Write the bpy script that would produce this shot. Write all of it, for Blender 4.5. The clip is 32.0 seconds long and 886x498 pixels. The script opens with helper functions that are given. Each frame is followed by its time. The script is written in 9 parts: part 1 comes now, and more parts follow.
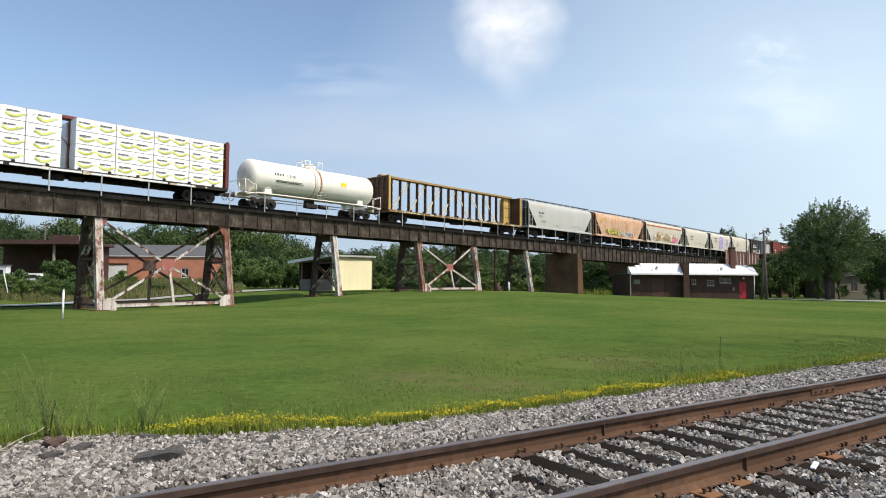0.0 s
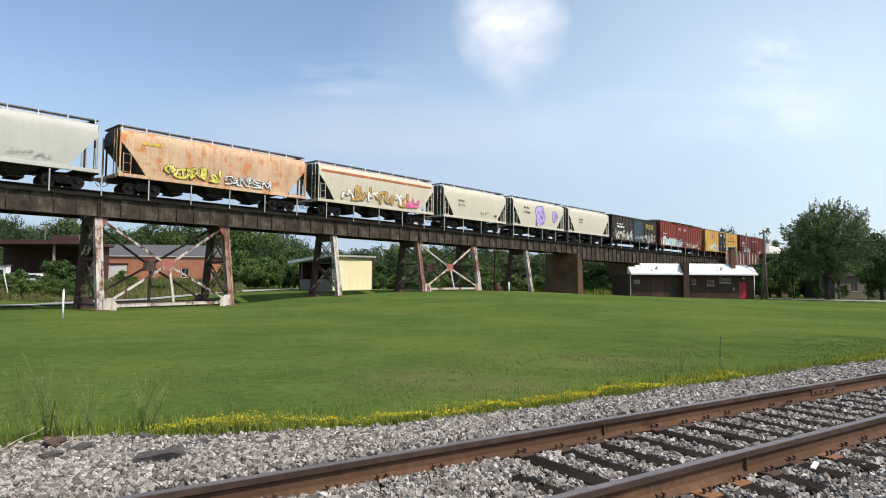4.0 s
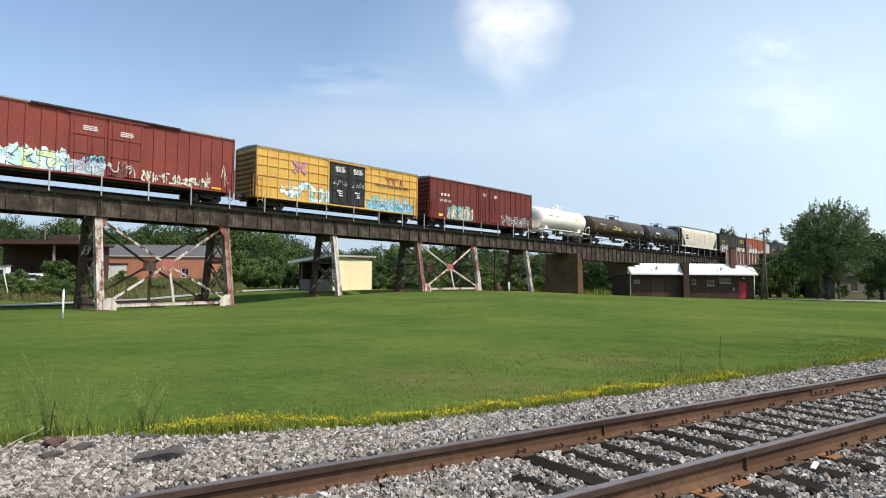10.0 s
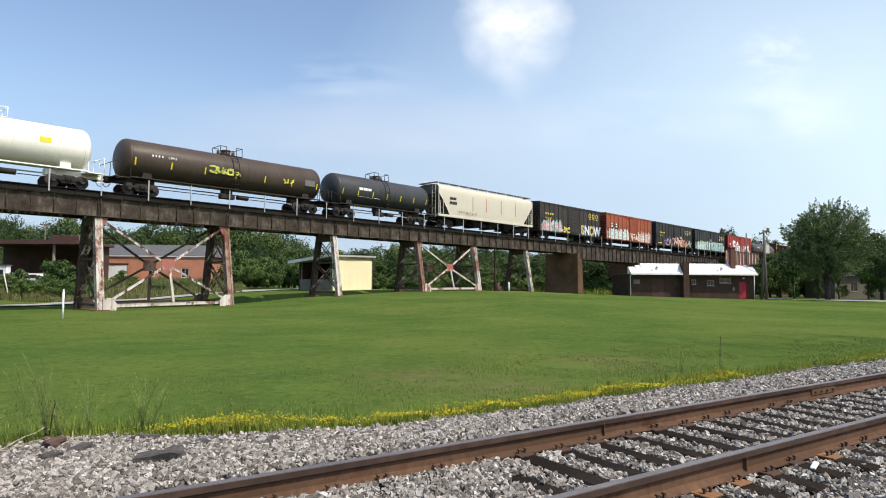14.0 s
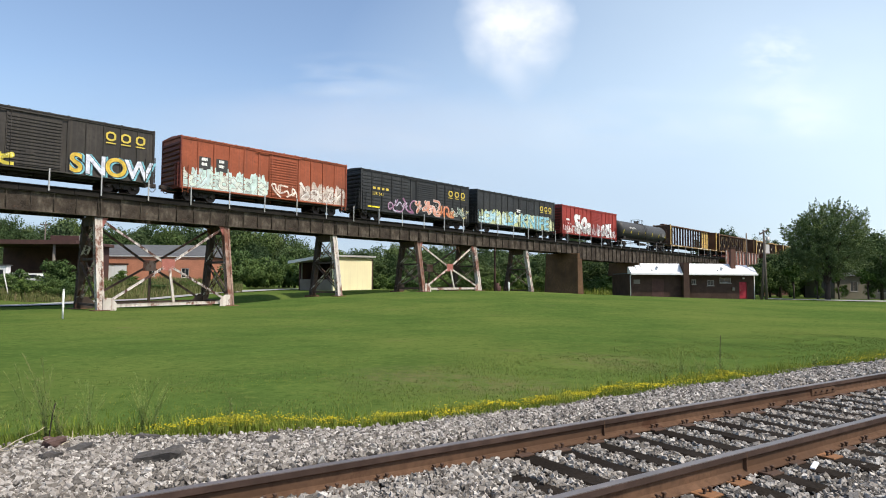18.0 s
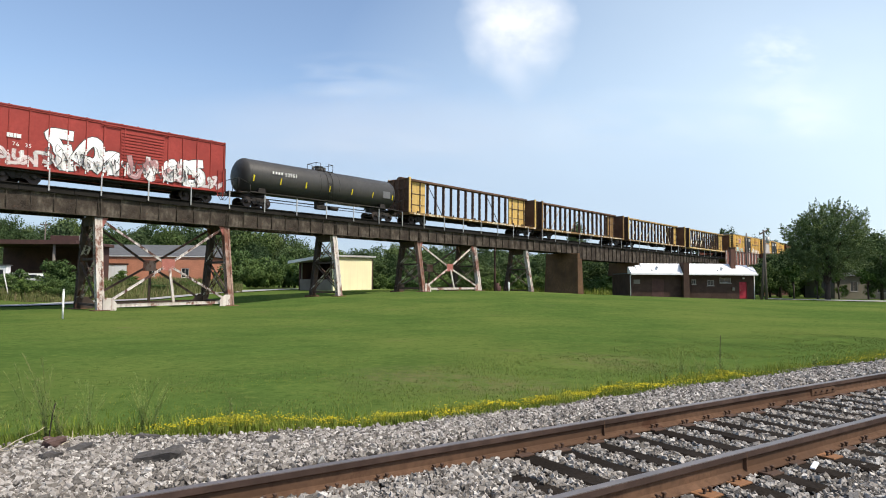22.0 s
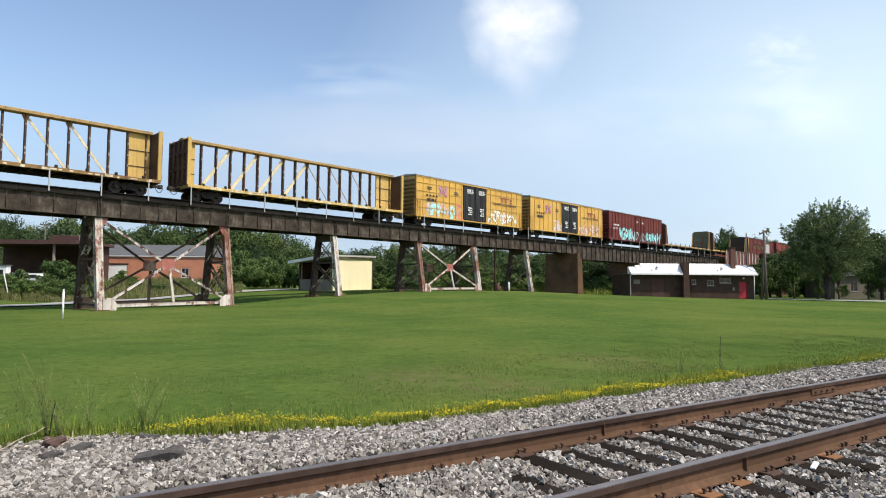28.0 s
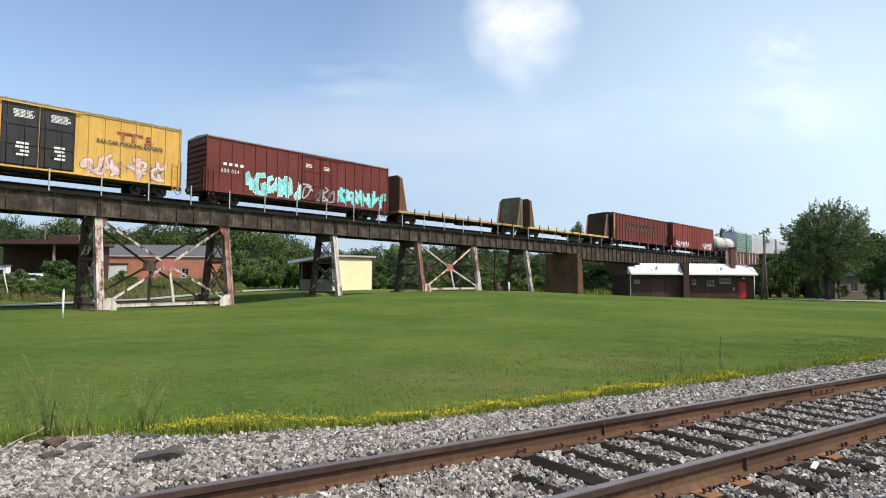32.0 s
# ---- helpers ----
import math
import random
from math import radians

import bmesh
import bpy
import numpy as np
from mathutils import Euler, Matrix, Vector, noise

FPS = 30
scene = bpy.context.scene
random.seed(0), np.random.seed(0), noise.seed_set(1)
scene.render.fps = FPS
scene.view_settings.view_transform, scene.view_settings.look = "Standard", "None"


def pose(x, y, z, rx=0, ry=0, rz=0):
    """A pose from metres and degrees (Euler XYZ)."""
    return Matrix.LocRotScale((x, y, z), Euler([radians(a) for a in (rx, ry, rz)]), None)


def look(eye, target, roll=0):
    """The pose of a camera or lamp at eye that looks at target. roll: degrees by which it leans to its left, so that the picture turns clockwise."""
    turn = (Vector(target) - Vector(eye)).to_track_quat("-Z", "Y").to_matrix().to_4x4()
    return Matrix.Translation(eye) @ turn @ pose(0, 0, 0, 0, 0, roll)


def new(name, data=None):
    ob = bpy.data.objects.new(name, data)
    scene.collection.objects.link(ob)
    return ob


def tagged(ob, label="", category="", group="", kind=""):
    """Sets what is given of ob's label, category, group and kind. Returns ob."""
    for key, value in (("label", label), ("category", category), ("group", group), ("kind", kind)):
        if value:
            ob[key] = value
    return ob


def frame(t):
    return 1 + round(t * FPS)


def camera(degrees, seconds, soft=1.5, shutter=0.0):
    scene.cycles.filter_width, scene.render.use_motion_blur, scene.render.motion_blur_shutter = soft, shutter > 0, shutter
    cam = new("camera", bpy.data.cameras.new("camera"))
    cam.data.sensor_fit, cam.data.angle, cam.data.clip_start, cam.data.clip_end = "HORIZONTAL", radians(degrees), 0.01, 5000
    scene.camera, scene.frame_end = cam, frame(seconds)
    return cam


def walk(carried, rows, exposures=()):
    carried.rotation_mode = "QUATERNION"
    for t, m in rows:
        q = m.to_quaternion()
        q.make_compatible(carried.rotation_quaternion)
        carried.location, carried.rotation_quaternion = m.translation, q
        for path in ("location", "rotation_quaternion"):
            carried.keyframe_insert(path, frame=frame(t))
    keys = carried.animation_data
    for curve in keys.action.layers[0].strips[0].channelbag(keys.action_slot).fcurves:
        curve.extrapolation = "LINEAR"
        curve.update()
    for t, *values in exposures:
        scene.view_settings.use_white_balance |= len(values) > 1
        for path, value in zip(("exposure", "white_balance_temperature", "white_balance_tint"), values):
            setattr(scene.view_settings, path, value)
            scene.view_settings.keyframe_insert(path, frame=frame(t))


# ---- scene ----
# The camera stands still beside the near track; z = 0 is the top of its rails.
EYE = (0.0, 0.0, 1.40)
cam = camera(70.44, 32.0, 1.0)
CAM_POSE = look(EYE, (0.0, 100.0, 1.40 + 100.0 * math.tan(radians(3.224))), 0.437)
walk(cam, [(0, CAM_POSE), (32, CAM_POSE)], exposures=[(0, 0.30), (4, 0.34), (12, 0.42), (32, 0.42)])

# Daylight: a hazy forenoon sky, the sun high to the right and a little behind.
SUN_EL, SUN_AZ = radians(54), radians(123)          # azimuth clockwise from +y
world = bpy.data.worlds.new("sky")
scene.world = world
world.use_nodes = True
wn, wl = world.node_tree.nodes, world.node_tree.links
sky = wn.new("ShaderNodeTexSky")
sky.sky_type = "NISHITA"
sky.sun_disc = False
sky.sun_elevation, sky.sun_rotation = SUN_EL, SUN_AZ
sky.air_density, sky.dust_density, sky.ozone_density = 1.0, 1.3, 0.7
wl.new(sky.outputs[0], wn["Background"].inputs[0])
wn["Background"].inputs[1].default_value = 0.148
sun = new("sun", bpy.data.lights.new("sun", "SUN"))
sun.data.energy, sun.data.angle, sun.data.color = 3.55, radians(0.6), (1.0, 0.91, 0.78)
to_sun = Vector((math.sin(SUN_AZ) * math.cos(SUN_EL), math.cos(SUN_AZ) * math.cos(SUN_EL), math.sin(SUN_EL)))
sun.matrix_world = look(to_sun * 300, (0, 0, 0))


# ---- mesh building ----
class MB:
    """Collects vertices and faces of one mesh."""

    def __init__(self):
        self.v, self.f, self.s = [], [], []

    def add(self, verts, faces, smooth=False):
        n = len(self.v)
        self.v += [tuple(p) for p in verts]
        self.f += [[i + n for i in q] for q in faces]
        self.s += [smooth] * len(faces)

    def convex(self, verts, faces, smooth=False):
        verts = [Vector(p) for p in verts]
        mid = sum(verts, Vector()) / len(verts)
        out = []
        for q in faces:
            a, b, c = verts[q[0]], verts[q[1]], verts[q[2]]
            if (b - a).cross(c - a).dot(a - mid) < 0:
                q = q[::-1]
            out.append(q)
        self.add(verts, out, smooth)
        return self

    def box(self, x0, x1, y0, y1, z0, z1, c=0.0, m=None):
        if c:
            xs, ys, zs = (x0, x1), (y0, y1), (z0, z1)
            vs, idx = [], {}
            for i in (0, 1):
                for j in (0, 1):
                    for k in (0, 1):
                        dx, dy, dz = (c if i == 0 else -c), (c if j == 0 else -c), (c if k == 0 else -c)
                        for ax, p in enumerate(((xs[i], ys[j] + dy, zs[k] + dz), (xs[i] + dx, ys[j], zs[k] + dz), (xs[i] + dx, ys[j] + dy, zs[k]))):
                            idx[i, j, k, ax] = len(vs)
                            vs.append(p)
            fs = []
            for ax in range(3):
                for e in (0, 1):
                    q = []
                    for a, b in ((0, 0), (1, 0), (1, 1), (0, 1)):
                        key = [a, b]
                        key.insert(ax, e)
                        q.append(idx[(*key, ax)])
                    fs.append(q)
            for ax in range(3):
                o = [a for a in range(3) if a != ax]
                for a in (0, 1):
                    for b in (0, 1):
                        key0, key1 = [0, 0, 0], [0, 0, 0]
                        key0[o[0]] = key1[o[0]] = a
                        key0[o[1]] = key1[o[1]] = b
                        key1[ax] = 1
                        fs.append([idx[(*key0, o[0])], idx[(*key0, o[1])], idx[(*key1, o[1])], idx[(*key1, o[0])]])
            for i in (0, 1):
                for j in (0, 1):
                    for k in (0, 1):
                        fs.append([idx[i, j, k, 0], idx[i, j, k, 1], idx[i, j, k, 2]])
        else:
            vs = [(x, y, z) for x in (x0, x1) for y in (y0, y1) for z in (z0, z1)]
            fs = [[0, 1, 3, 2], [4, 6, 7, 5], [0, 4, 5, 1], [2, 3, 7, 6], [0, 2, 6, 4], [1, 5, 7, 3]]
        if m is not None:
            vs = [m @ Vector(p) for p in vs]
        self.convex(vs, fs)
        return self

    def beam(self, a, b, w, h, c=0.0, up=(0, 0, 1)):
        """A bar from a to b, w wide and h deep (h along up)."""
        a, b, up = Vector(a), Vector(b), Vector(up)
        x = (b - a).normalized()
        y = up.cross(x)
        if y.length < 1e-4:
            y = Vector((0, 1, 0)).cross(x)
        y.normalize()
        z = x.cross(y)
        m = Matrix((x, y, z)).transposed().to_4x4()
        m.translation = a
        return self.box(0, (b - a).length, -w / 2, w / 2, -h / 2, h / 2, c, m)

    def cyl(self, a, b, r, n=10, r2=None, caps=True, smooth=True):
        a, b = Vector(a), Vector(b)
        r2 = r if r2 is None else r2
        x = (b - a).normalized()
        y = x.orthogonal().normalized()
        z = x.cross(y)
        vs = []
        for p, q in ((a, r), (b, r2)):
            for i in range(n):
                t = 2 * math.pi * i / n
                vs.append(p + (y * math.cos(t) + z * math.sin(t)) * q)
        self.add(vs, [[i, (i + 1) % n, n + (i + 1) % n, n + i] for i in range(n)], smooth)
        if caps:
            k = len(self.v) - 2 * n
            self.f += [[k + i for i in range(n)][::-1], [k + n + i for i in range(n)]]
            self.s += [False, False]
        return self

    def pipe(self, pts, r, n=6):
        """One bent tube along the points."""
        pts = [Vector(q) for q in pts]
        k = len(self.v)
        side = None
        for i, q in enumerate(pts):
            d = (pts[min(i + 1, len(pts) - 1)] - pts[max(i - 1, 0)]).normalized()
            side = d.orthogonal().normalized() if side is None else (side - d * side.dot(d)).normalized()
            up = d.cross(side)
            self.v += [tuple(q + (side * math.cos(2 * math.pi * m / n) + up * math.sin(2 * math.pi * m / n)) * r) for m in range(n)]
        for i in range(len(pts) - 1):
            for m in range(n):
                a, b = k + i * n + m, k + i * n + (m + 1) % n
                self.f.append([a, b, b + n, a + n])
                self.s.append(True)
        e = k + (len(pts) - 1) * n
        self.f += [[k + m for m in range(n)][::-1], [e + m for m in range(n)]]
        self.s += [False, False]
        return self

    def prism(self, poly, y0, y1, m=None):
        """A polygon in x and z, drawn out from y0 to y1."""
        area = sum(a[0] * b[1] - b[0] * a[1] for a, b in zip(poly, poly[1:] + poly[:1]))
        if area < 0:
            poly = poly[::-1]
        n = len(poly)
        vs = [(x, y0, z) for x, z in poly] + [(x, y1, z) for x, z in poly]
        fs = [list(range(n)), list(range(2 * n - 1, n - 1, -1))]
        fs += [[(i + 1) % n, i, n + i, n + (i + 1) % n] for i in range(n)]
        if m is not None:
            vs = [m @ Vector(p) for p in vs]
        self.add(vs, fs)
        return self

    def lathe(self, prof, cy, cz, n=32):
        """A profile of (x, radius) turned about the x axis at (cy, cz)."""
        vs = [(x, cy + r * math.cos(2 * math.pi * i / n), cz + r * math.sin(2 * math.pi * i / n)) for x, r in prof for i in range(n)]
        fs = []
        for k in range(len(prof) - 1):
            for i in range(n):
                j = (i + 1) % n
                fs.append([k * n + i, (k + 1) * n + i, (k + 1) * n + j, k * n + j][::-1])
        fs.append([i for i in range(n)][::-1])
        fs.append([(len(prof) - 1) * n + i for i in range(n)])
        self.add(vs, fs, True)
        return self

    def mesh(self, name, material):
        me = bpy.data.meshes.new(name)
        me.from_pydata(self.v, [], self.f)
        me.polygons.foreach_set("use_smooth", self.s)
        if material:
            me.materials.append(material)
        me.update()
        return me


def part(name, mb, material, parent, label="", m=None):
    """One mesh object under a thing or a part."""
    me = mb.mesh(name, material) if isinstance(mb, MB) else mb
    ob = new(name, me)
    ob.parent = parent
    if m is not None:
        ob.matrix_basis = m
    if label:
        ob["label"] = label
    return ob


def thing(name, label, category, group="", kind="", m=None, mb=None, material=None):
    ob = new(name, mb.mesh(name, material) if mb else None)
    if m is not None:
        ob.matrix_basis = m
    return tagged(ob, label, category, group, kind)


def np_mesh(name, verts, faces, material, smooth=False):
    """A mesh from arrays of vertices and equal-sided faces."""
    me = bpy.data.meshes.new(name)
    n, k = faces.shape
    me.vertices.add(len(verts))
    me.vertices.foreach_set("co", verts.astype(np.float32).ravel())
    me.loops.add(n * k)
    me.loops.foreach_set("vertex_index", faces.astype(np.int32).ravel())
    me.polygons.add(n)
    me.polygons.foreach_set("loop_start", np.arange(n, dtype=np.int32) * k)
    me.polygons.foreach_set("use_smooth", np.full(n, smooth))
    me.materials.append(material)
    me.update(calc_edges=True)
    return me


# ---- materials ----
def material(name):
    m = bpy.data.materials.new(name)
    m.use_nodes = True
    nt = m.node_tree
    return m, nt, nt.nodes["Principled BSDF"]


def noise_at(nt, coord, scale, detail=4.0, stretch=(1, 1, 1), rough=0.6):
    mp = nt.nodes.new("ShaderNodeMapping")
    mp.inputs["Scale"].default_value = stretch
    nt.links.new(coord, mp.inputs[0])
    nd = nt.nodes.new("ShaderNodeTexNoise")
    nd.inputs["Scale"].default_value, nd.inputs["Detail"].default_value, nd.inputs["Roughness"].default_value = scale, detail, rough
    nt.links.new(mp.outputs[0], nd.inputs["Vector"])
    return nd.outputs["Fac"]


def ramp(nt, fac, stops):
    nd = nt.nodes.new("ShaderNodeValToRGB")
    el = nd.color_ramp.elements
    while len(el) < len(stops):
        el.new(0.5)
    for e, (p, c) in zip(el, stops):
        e.position, e.color = p, ((*c, 1) if len(c) == 3 else c)
    nt.links.new(fac, nd.inputs[0])
    return nd.outputs[0]


def mix(nt, fac, a, b, mode="MIX"):
    nd = nt.nodes.new("ShaderNodeMix")
    nd.data_type, nd.blend_type = "RGBA", mode
    for sock, v in ((nd.inputs[0], fac), (nd.inputs[6], a), (nd.inputs[7], b)):
        if isinstance(v, (int, float)):
            sock.default_value = v
        elif isinstance(v, tuple):
            sock.default_value = (*v, 1)
        else:
            nt.links.new(v, sock)
    return nd.outputs[2]


def step(nt, fac, lo, hi):
    nd = nt.nodes.new("ShaderNodeMapRange")
    nd.inputs[1].default_value, nd.inputs[2].default_value = lo, hi
    nt.links.new(fac, nd.inputs[0])
    return nd.outputs[0]


def bump(nt, bsdf, height, strength, distance):
    nd = nt.nodes.new("ShaderNodeBump")
    nd.inputs["Strength"].default_value, nd.inputs["Distance"].default_value = strength, distance
    nt.links.new(height, nd.inputs["Height"])
    nt.links.new(nd.outputs[0], bsdf.inputs["Normal"])


def painted(name, colour, vary=0.12, rough=0.55, rust=0.0, rust_colour=(0.16, 0.06, 0.025), streak=0.25, dirt=(0.06, 0.05, 0.04), metal=0.0, grain=6.0, bump_d=0.004):
    """Painted or bare steel: fading in patches, streaks that run down, rust spots."""
    m, nt, b = material(name)
    co = nt.nodes.new("ShaderNodeTexCoord").outputs["Object"]
    big, fine = noise_at(nt, co, 0.5, 3), noise_at(nt, co, grain, 5)
    dark = tuple(c * (1 - vary * 1.6) for c in colour)
    lite = tuple(min(0.9, c * (1 + vary)) for c in colour)
    col = ramp(nt, big, [(0.3, dark), (0.7, lite)])
    col = mix(nt, step(nt, fine, 0.35, 0.75), col, tuple(c * (1 - vary) for c in colour))
    run = noise_at(nt, co, 2.2, 5, (2.2, 2.2, 0.12))
    f = nt.nodes.new("ShaderNodeMath")
    f.operation = "MULTIPLY"
    f.inputs[1].default_value = streak
    nt.links.new(step(nt, run, 0.48, 0.72), f.inputs[0])
    col = mix(nt, f.outputs[0], col, dirt)
    if rust:
        spots = noise_at(nt, co, 1.6, 8, (1, 1, 0.55), 0.72)
        col = mix(nt, step(nt, spots, 0.72 - rust * 0.45, 0.80 - rust * 0.45), col, rust_colour)
    nt.links.new(col, b.inputs["Base Color"])
    nt.links.new(ramp(nt, fine, [(0.3, (rough - 0.1,) * 3), (0.7, (min(1, rough + 0.15),) * 3)]), b.inputs["Roughness"])
    b.inputs["Metallic"].default_value = metal
    b.inputs["Specular IOR Level"].default_value = 0.25
    bump(nt, b, fine, 0.35, bump_d)
    return m


def plain(name, colour, rough=0.6, metal=0.0, vary=0.1, scale=8.0, bump_d=0.003):
    m, nt, b = material(name)
    co = nt.nodes.new("ShaderNodeTexCoord").outputs["Object"]
    n1 = noise_at(nt, co, scale, 5)
    n2 = noise_at(nt, co, scale * 0.12, 3)
    col = ramp(nt, n1, [(0.25, tuple(c * (1 - vary) for c in colour)), (0.75, tuple(min(0.95, c * (1 + vary)) for c in colour))])
    col = mix(nt, step(nt, n2, 0.4, 0.7), col, tuple(c * (1 - vary) for c in colour))
    nt.links.new(col, b.inputs["Base Color"])
    b.inputs["Roughness"].default_value, b.inputs["Metallic"].default_value = rough, metal
    bump(nt, b, n1, 0.4, bump_d)
    return m


def random_tint(name, stops, rough=0.8, source="island", bump_d=0.0, scale=30.0, spec=0.1, each=False, patch=0.0):
    """Many small pieces, each with its own shade; with each, every object has its own cast too, with patch, every bough."""
    m, nt, b = material(name)
    if source == "island":
        r = nt.nodes.new("ShaderNodeNewGeometry").outputs["Random Per Island"]
    else:
        r = nt.nodes.new("ShaderNodeObjectInfo").outputs["Random"]
    co = nt.nodes.new("ShaderNodeTexCoord").outputs["Object"]
    n1 = noise_at(nt, co, scale, 4)
    col = mix(nt, step(nt, n1, 0.3, 0.8), ramp(nt, r, stops), tuple(c * 0.72 for c in stops[len(stops) // 2][1]))
    if each:
        cast = ramp(nt, nt.nodes.new("ShaderNodeObjectInfo").outputs["Random"], [(0.0, (0.74, 0.80, 0.88)), (0.5, (1.06, 1.06, 1.04)), (1.0, (1.34, 1.28, 1.02))])
        col = mix(nt, 1.0, col, cast, "MULTIPLY")
    if patch:
        col = mix(nt, step(nt, noise_at(nt, co, patch, 3), 0.50, 0.72), col, tuple(c * k for c, k in zip(stops[-1][1], (1.1, 1.08, 0.8))))
    nt.links.new(col, b.inputs["Base Color"])
    b.inputs["Roughness"].default_value = rough
    b.inputs["Specular IOR Level"].default_value = spec
    if bump_d:
        bump(nt, b, n1, 0.5, bump_d)
    return m

def girder_material():
    """Old plate girder: pale weathered paint, broad dark run-off stains and rust."""
    m, nt, b = material("girder_steel")
    co = nt.nodes.new("ShaderNodeTexCoord").outputs["Object"]
    blot, run, fine = noise_at(nt, co, 1.1, 6, (1, 1, 0.8), 0.68), noise_at(nt, co, 2.6, 6, (1.5, 1.5, 0.16), 0.65), noise_at(nt, co, 14, 5)
    col = ramp(nt, blot, [(0.34, (0.019, 0.014, 0.011)), (0.50, (0.050, 0.039, 0.030)), (0.68, (0.165, 0.142, 0.114))])
    col = mix(nt, step(nt, run, 0.46, 0.64), col, (0.050, 0.038, 0.028))
    col = mix(nt, step(nt, noise_at(nt, co, 3.1, 8, (1, 1, 1), 0.7), 0.60, 0.68), col, (0.10, 0.055, 0.034))
    nt.links.new(mix(nt, step(nt, fine, 0.45, 0.8), col, (0.070, 0.060, 0.050)), b.inputs["Base Color"])
    b.inputs["Roughness"].default_value = 0.75
    bump(nt, b, fine, 0.3, 0.004)
    return m


GRASS = [(0.0, (0.130, 0.180, 0.024)), (0.5, (0.170, 0.215, 0.033)), (1.0, (0.26, 0.26, 0.07))]
M_BLADE = random_tint("grass_blades", GRASS, 0.7)
M_TALL = random_tint("tall_grass", [(0.0, (0.11, 0.17, 0.02)), (0.6, (0.18, 0.24, 0.035)), (1.0, (0.32, 0.30, 0.10))], 0.7)
M_CLOVER = random_tint("clover_leaves", [(0.0, (0.060, 0.098, 0.026)), (0.5, (0.088, 0.135, 0.034)), (0.8, (0.150, 0.195, 0.048)), (1.0, (0.19, 0.165, 0.075))], 0.8)
M_WEED = random_tint("weed_leaves", [(0.0, (0.13, 0.19, 0.045)), (0.6, (0.22, 0.28, 0.075)), (1.0, (0.34, 0.35, 0.14))], 0.7)
M_FLOWER = random_tint("yellow_petals", [(0.0, (0.50, 0.40, 0.01)), (1.0, (0.78, 0.66, 0.03))], 0.6)
M_STONE = random_tint("ballast_stone", [(0.0, (0.028, 0.024, 0.021)), (0.22, (0.110, 0.098, 0.084)), (0.52, (0.295, 0.270, 0.240)), (0.86, (0.49, 0.46, 0.42)), (1.0, (0.68, 0.65, 0.60))], 0.85, scale=45.0, bump_d=0.012)
M_DARKSTONE = plain("dark_slab_stone", (0.068, 0.062, 0.057), 0.9, vary=0.6, scale=22, bump_d=0.02)
M_LEAF = random_tint("tree_leaves", [(0.0, (0.034, 0.066, 0.015)), (0.5, (0.064, 0.118, 0.025)), (1.0, (0.125, 0.185, 0.045))], 0.6)
M_FARLEAF = random_tint("far_leaves", [(0.0, (0.030, 0.052, 0.020)), (0.5, (0.058, 0.094, 0.034)), (1.0, (0.105, 0.148, 0.056))], 0.7, each=True)
M_FARLEAFB = random_tint("far_leaves_pale", [(0.0, (0.050, 0.078, 0.034)), (0.5, (0.090, 0.132, 0.052)), (1.0, (0.150, 0.195, 0.080))], 0.7, each=True)
M_LEAFB = random_tint("airy_tree_leaves", [(0.0, (0.072, 0.106, 0.046)), (0.5, (0.112, 0.162, 0.066)), (1.0, (0.170, 0.222, 0.098))], 0.6, patch=0.42)
M_BUSHLEAF = random_tint("bush_leaves", [(0.0, (0.050, 0.088, 0.024)), (0.5, (0.086, 0.140, 0.040)), (1.0, (0.135, 0.190, 0.066))], 0.65, each=True)
M_BARK = plain("bark", (0.050, 0.038, 0.030), 0.9, vary=0.4, scale=10, bump_d=0.02)
M_RAILSIDE = painted("rail_rust", (0.112, 0.064, 0.039), 0.30, 0.85, 0.34, (0.062, 0.030, 0.018), 0.1, grain=14)
M_RAILHEAD = plain("worn_rail_top", (0.20, 0.175, 0.165), 0.45, 0.45, 0.25, 5.0, 0.001)
M_HEADSIDE = plain("dull_rail_head", (0.064, 0.042, 0.034), 0.85, 0.0, 0.4, 6.0, 0.001)
M_TIE = painted("creosoted_tie", (0.024, 0.019, 0.015), 0.4, 0.95, 0.0, streak=0.0, grain=22, bump_d=0.012)
for dull in (M_TIE,):
    dull.node_tree.nodes["Principled BSDF"].inputs["Specular IOR Level"].default_value = 0.05
M_PLATEORANGE = plain("orange_rust_plate", (0.27, 0.125, 0.05), 0.85, 0.0, 0.35, 12)
M_PLATE = plain("rusty_plate", (0.085, 0.045, 0.026), 0.85, 0.0, 0.35, 12)
M_GIRDER = girder_material()
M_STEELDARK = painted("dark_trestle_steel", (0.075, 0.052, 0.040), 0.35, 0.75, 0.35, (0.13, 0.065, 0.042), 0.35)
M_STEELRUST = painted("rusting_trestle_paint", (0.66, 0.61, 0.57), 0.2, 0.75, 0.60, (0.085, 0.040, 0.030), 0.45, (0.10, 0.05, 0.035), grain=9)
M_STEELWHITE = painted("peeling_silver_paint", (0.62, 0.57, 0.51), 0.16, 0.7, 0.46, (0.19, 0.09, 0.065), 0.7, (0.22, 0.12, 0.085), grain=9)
M_STEELBROWN = painted("rusted_leg_paint", (0.34, 0.23, 0.18), 0.22, 0.75, 0.56, (0.17, 0.072, 0.048), 0.6, (0.13, 0.06, 0.045), grain=9)
M_STEELRED = painted("red_lead_gusset", (0.36, 0.13, 0.105), 0.2, 0.7, 0.25, (0.14, 0.055, 0.04), 0.2)
M_TIMBER = painted("deck_timber", (0.020, 0.018, 0.016), 0.35, 0.85, 0.0, streak=0.1, grain=12)
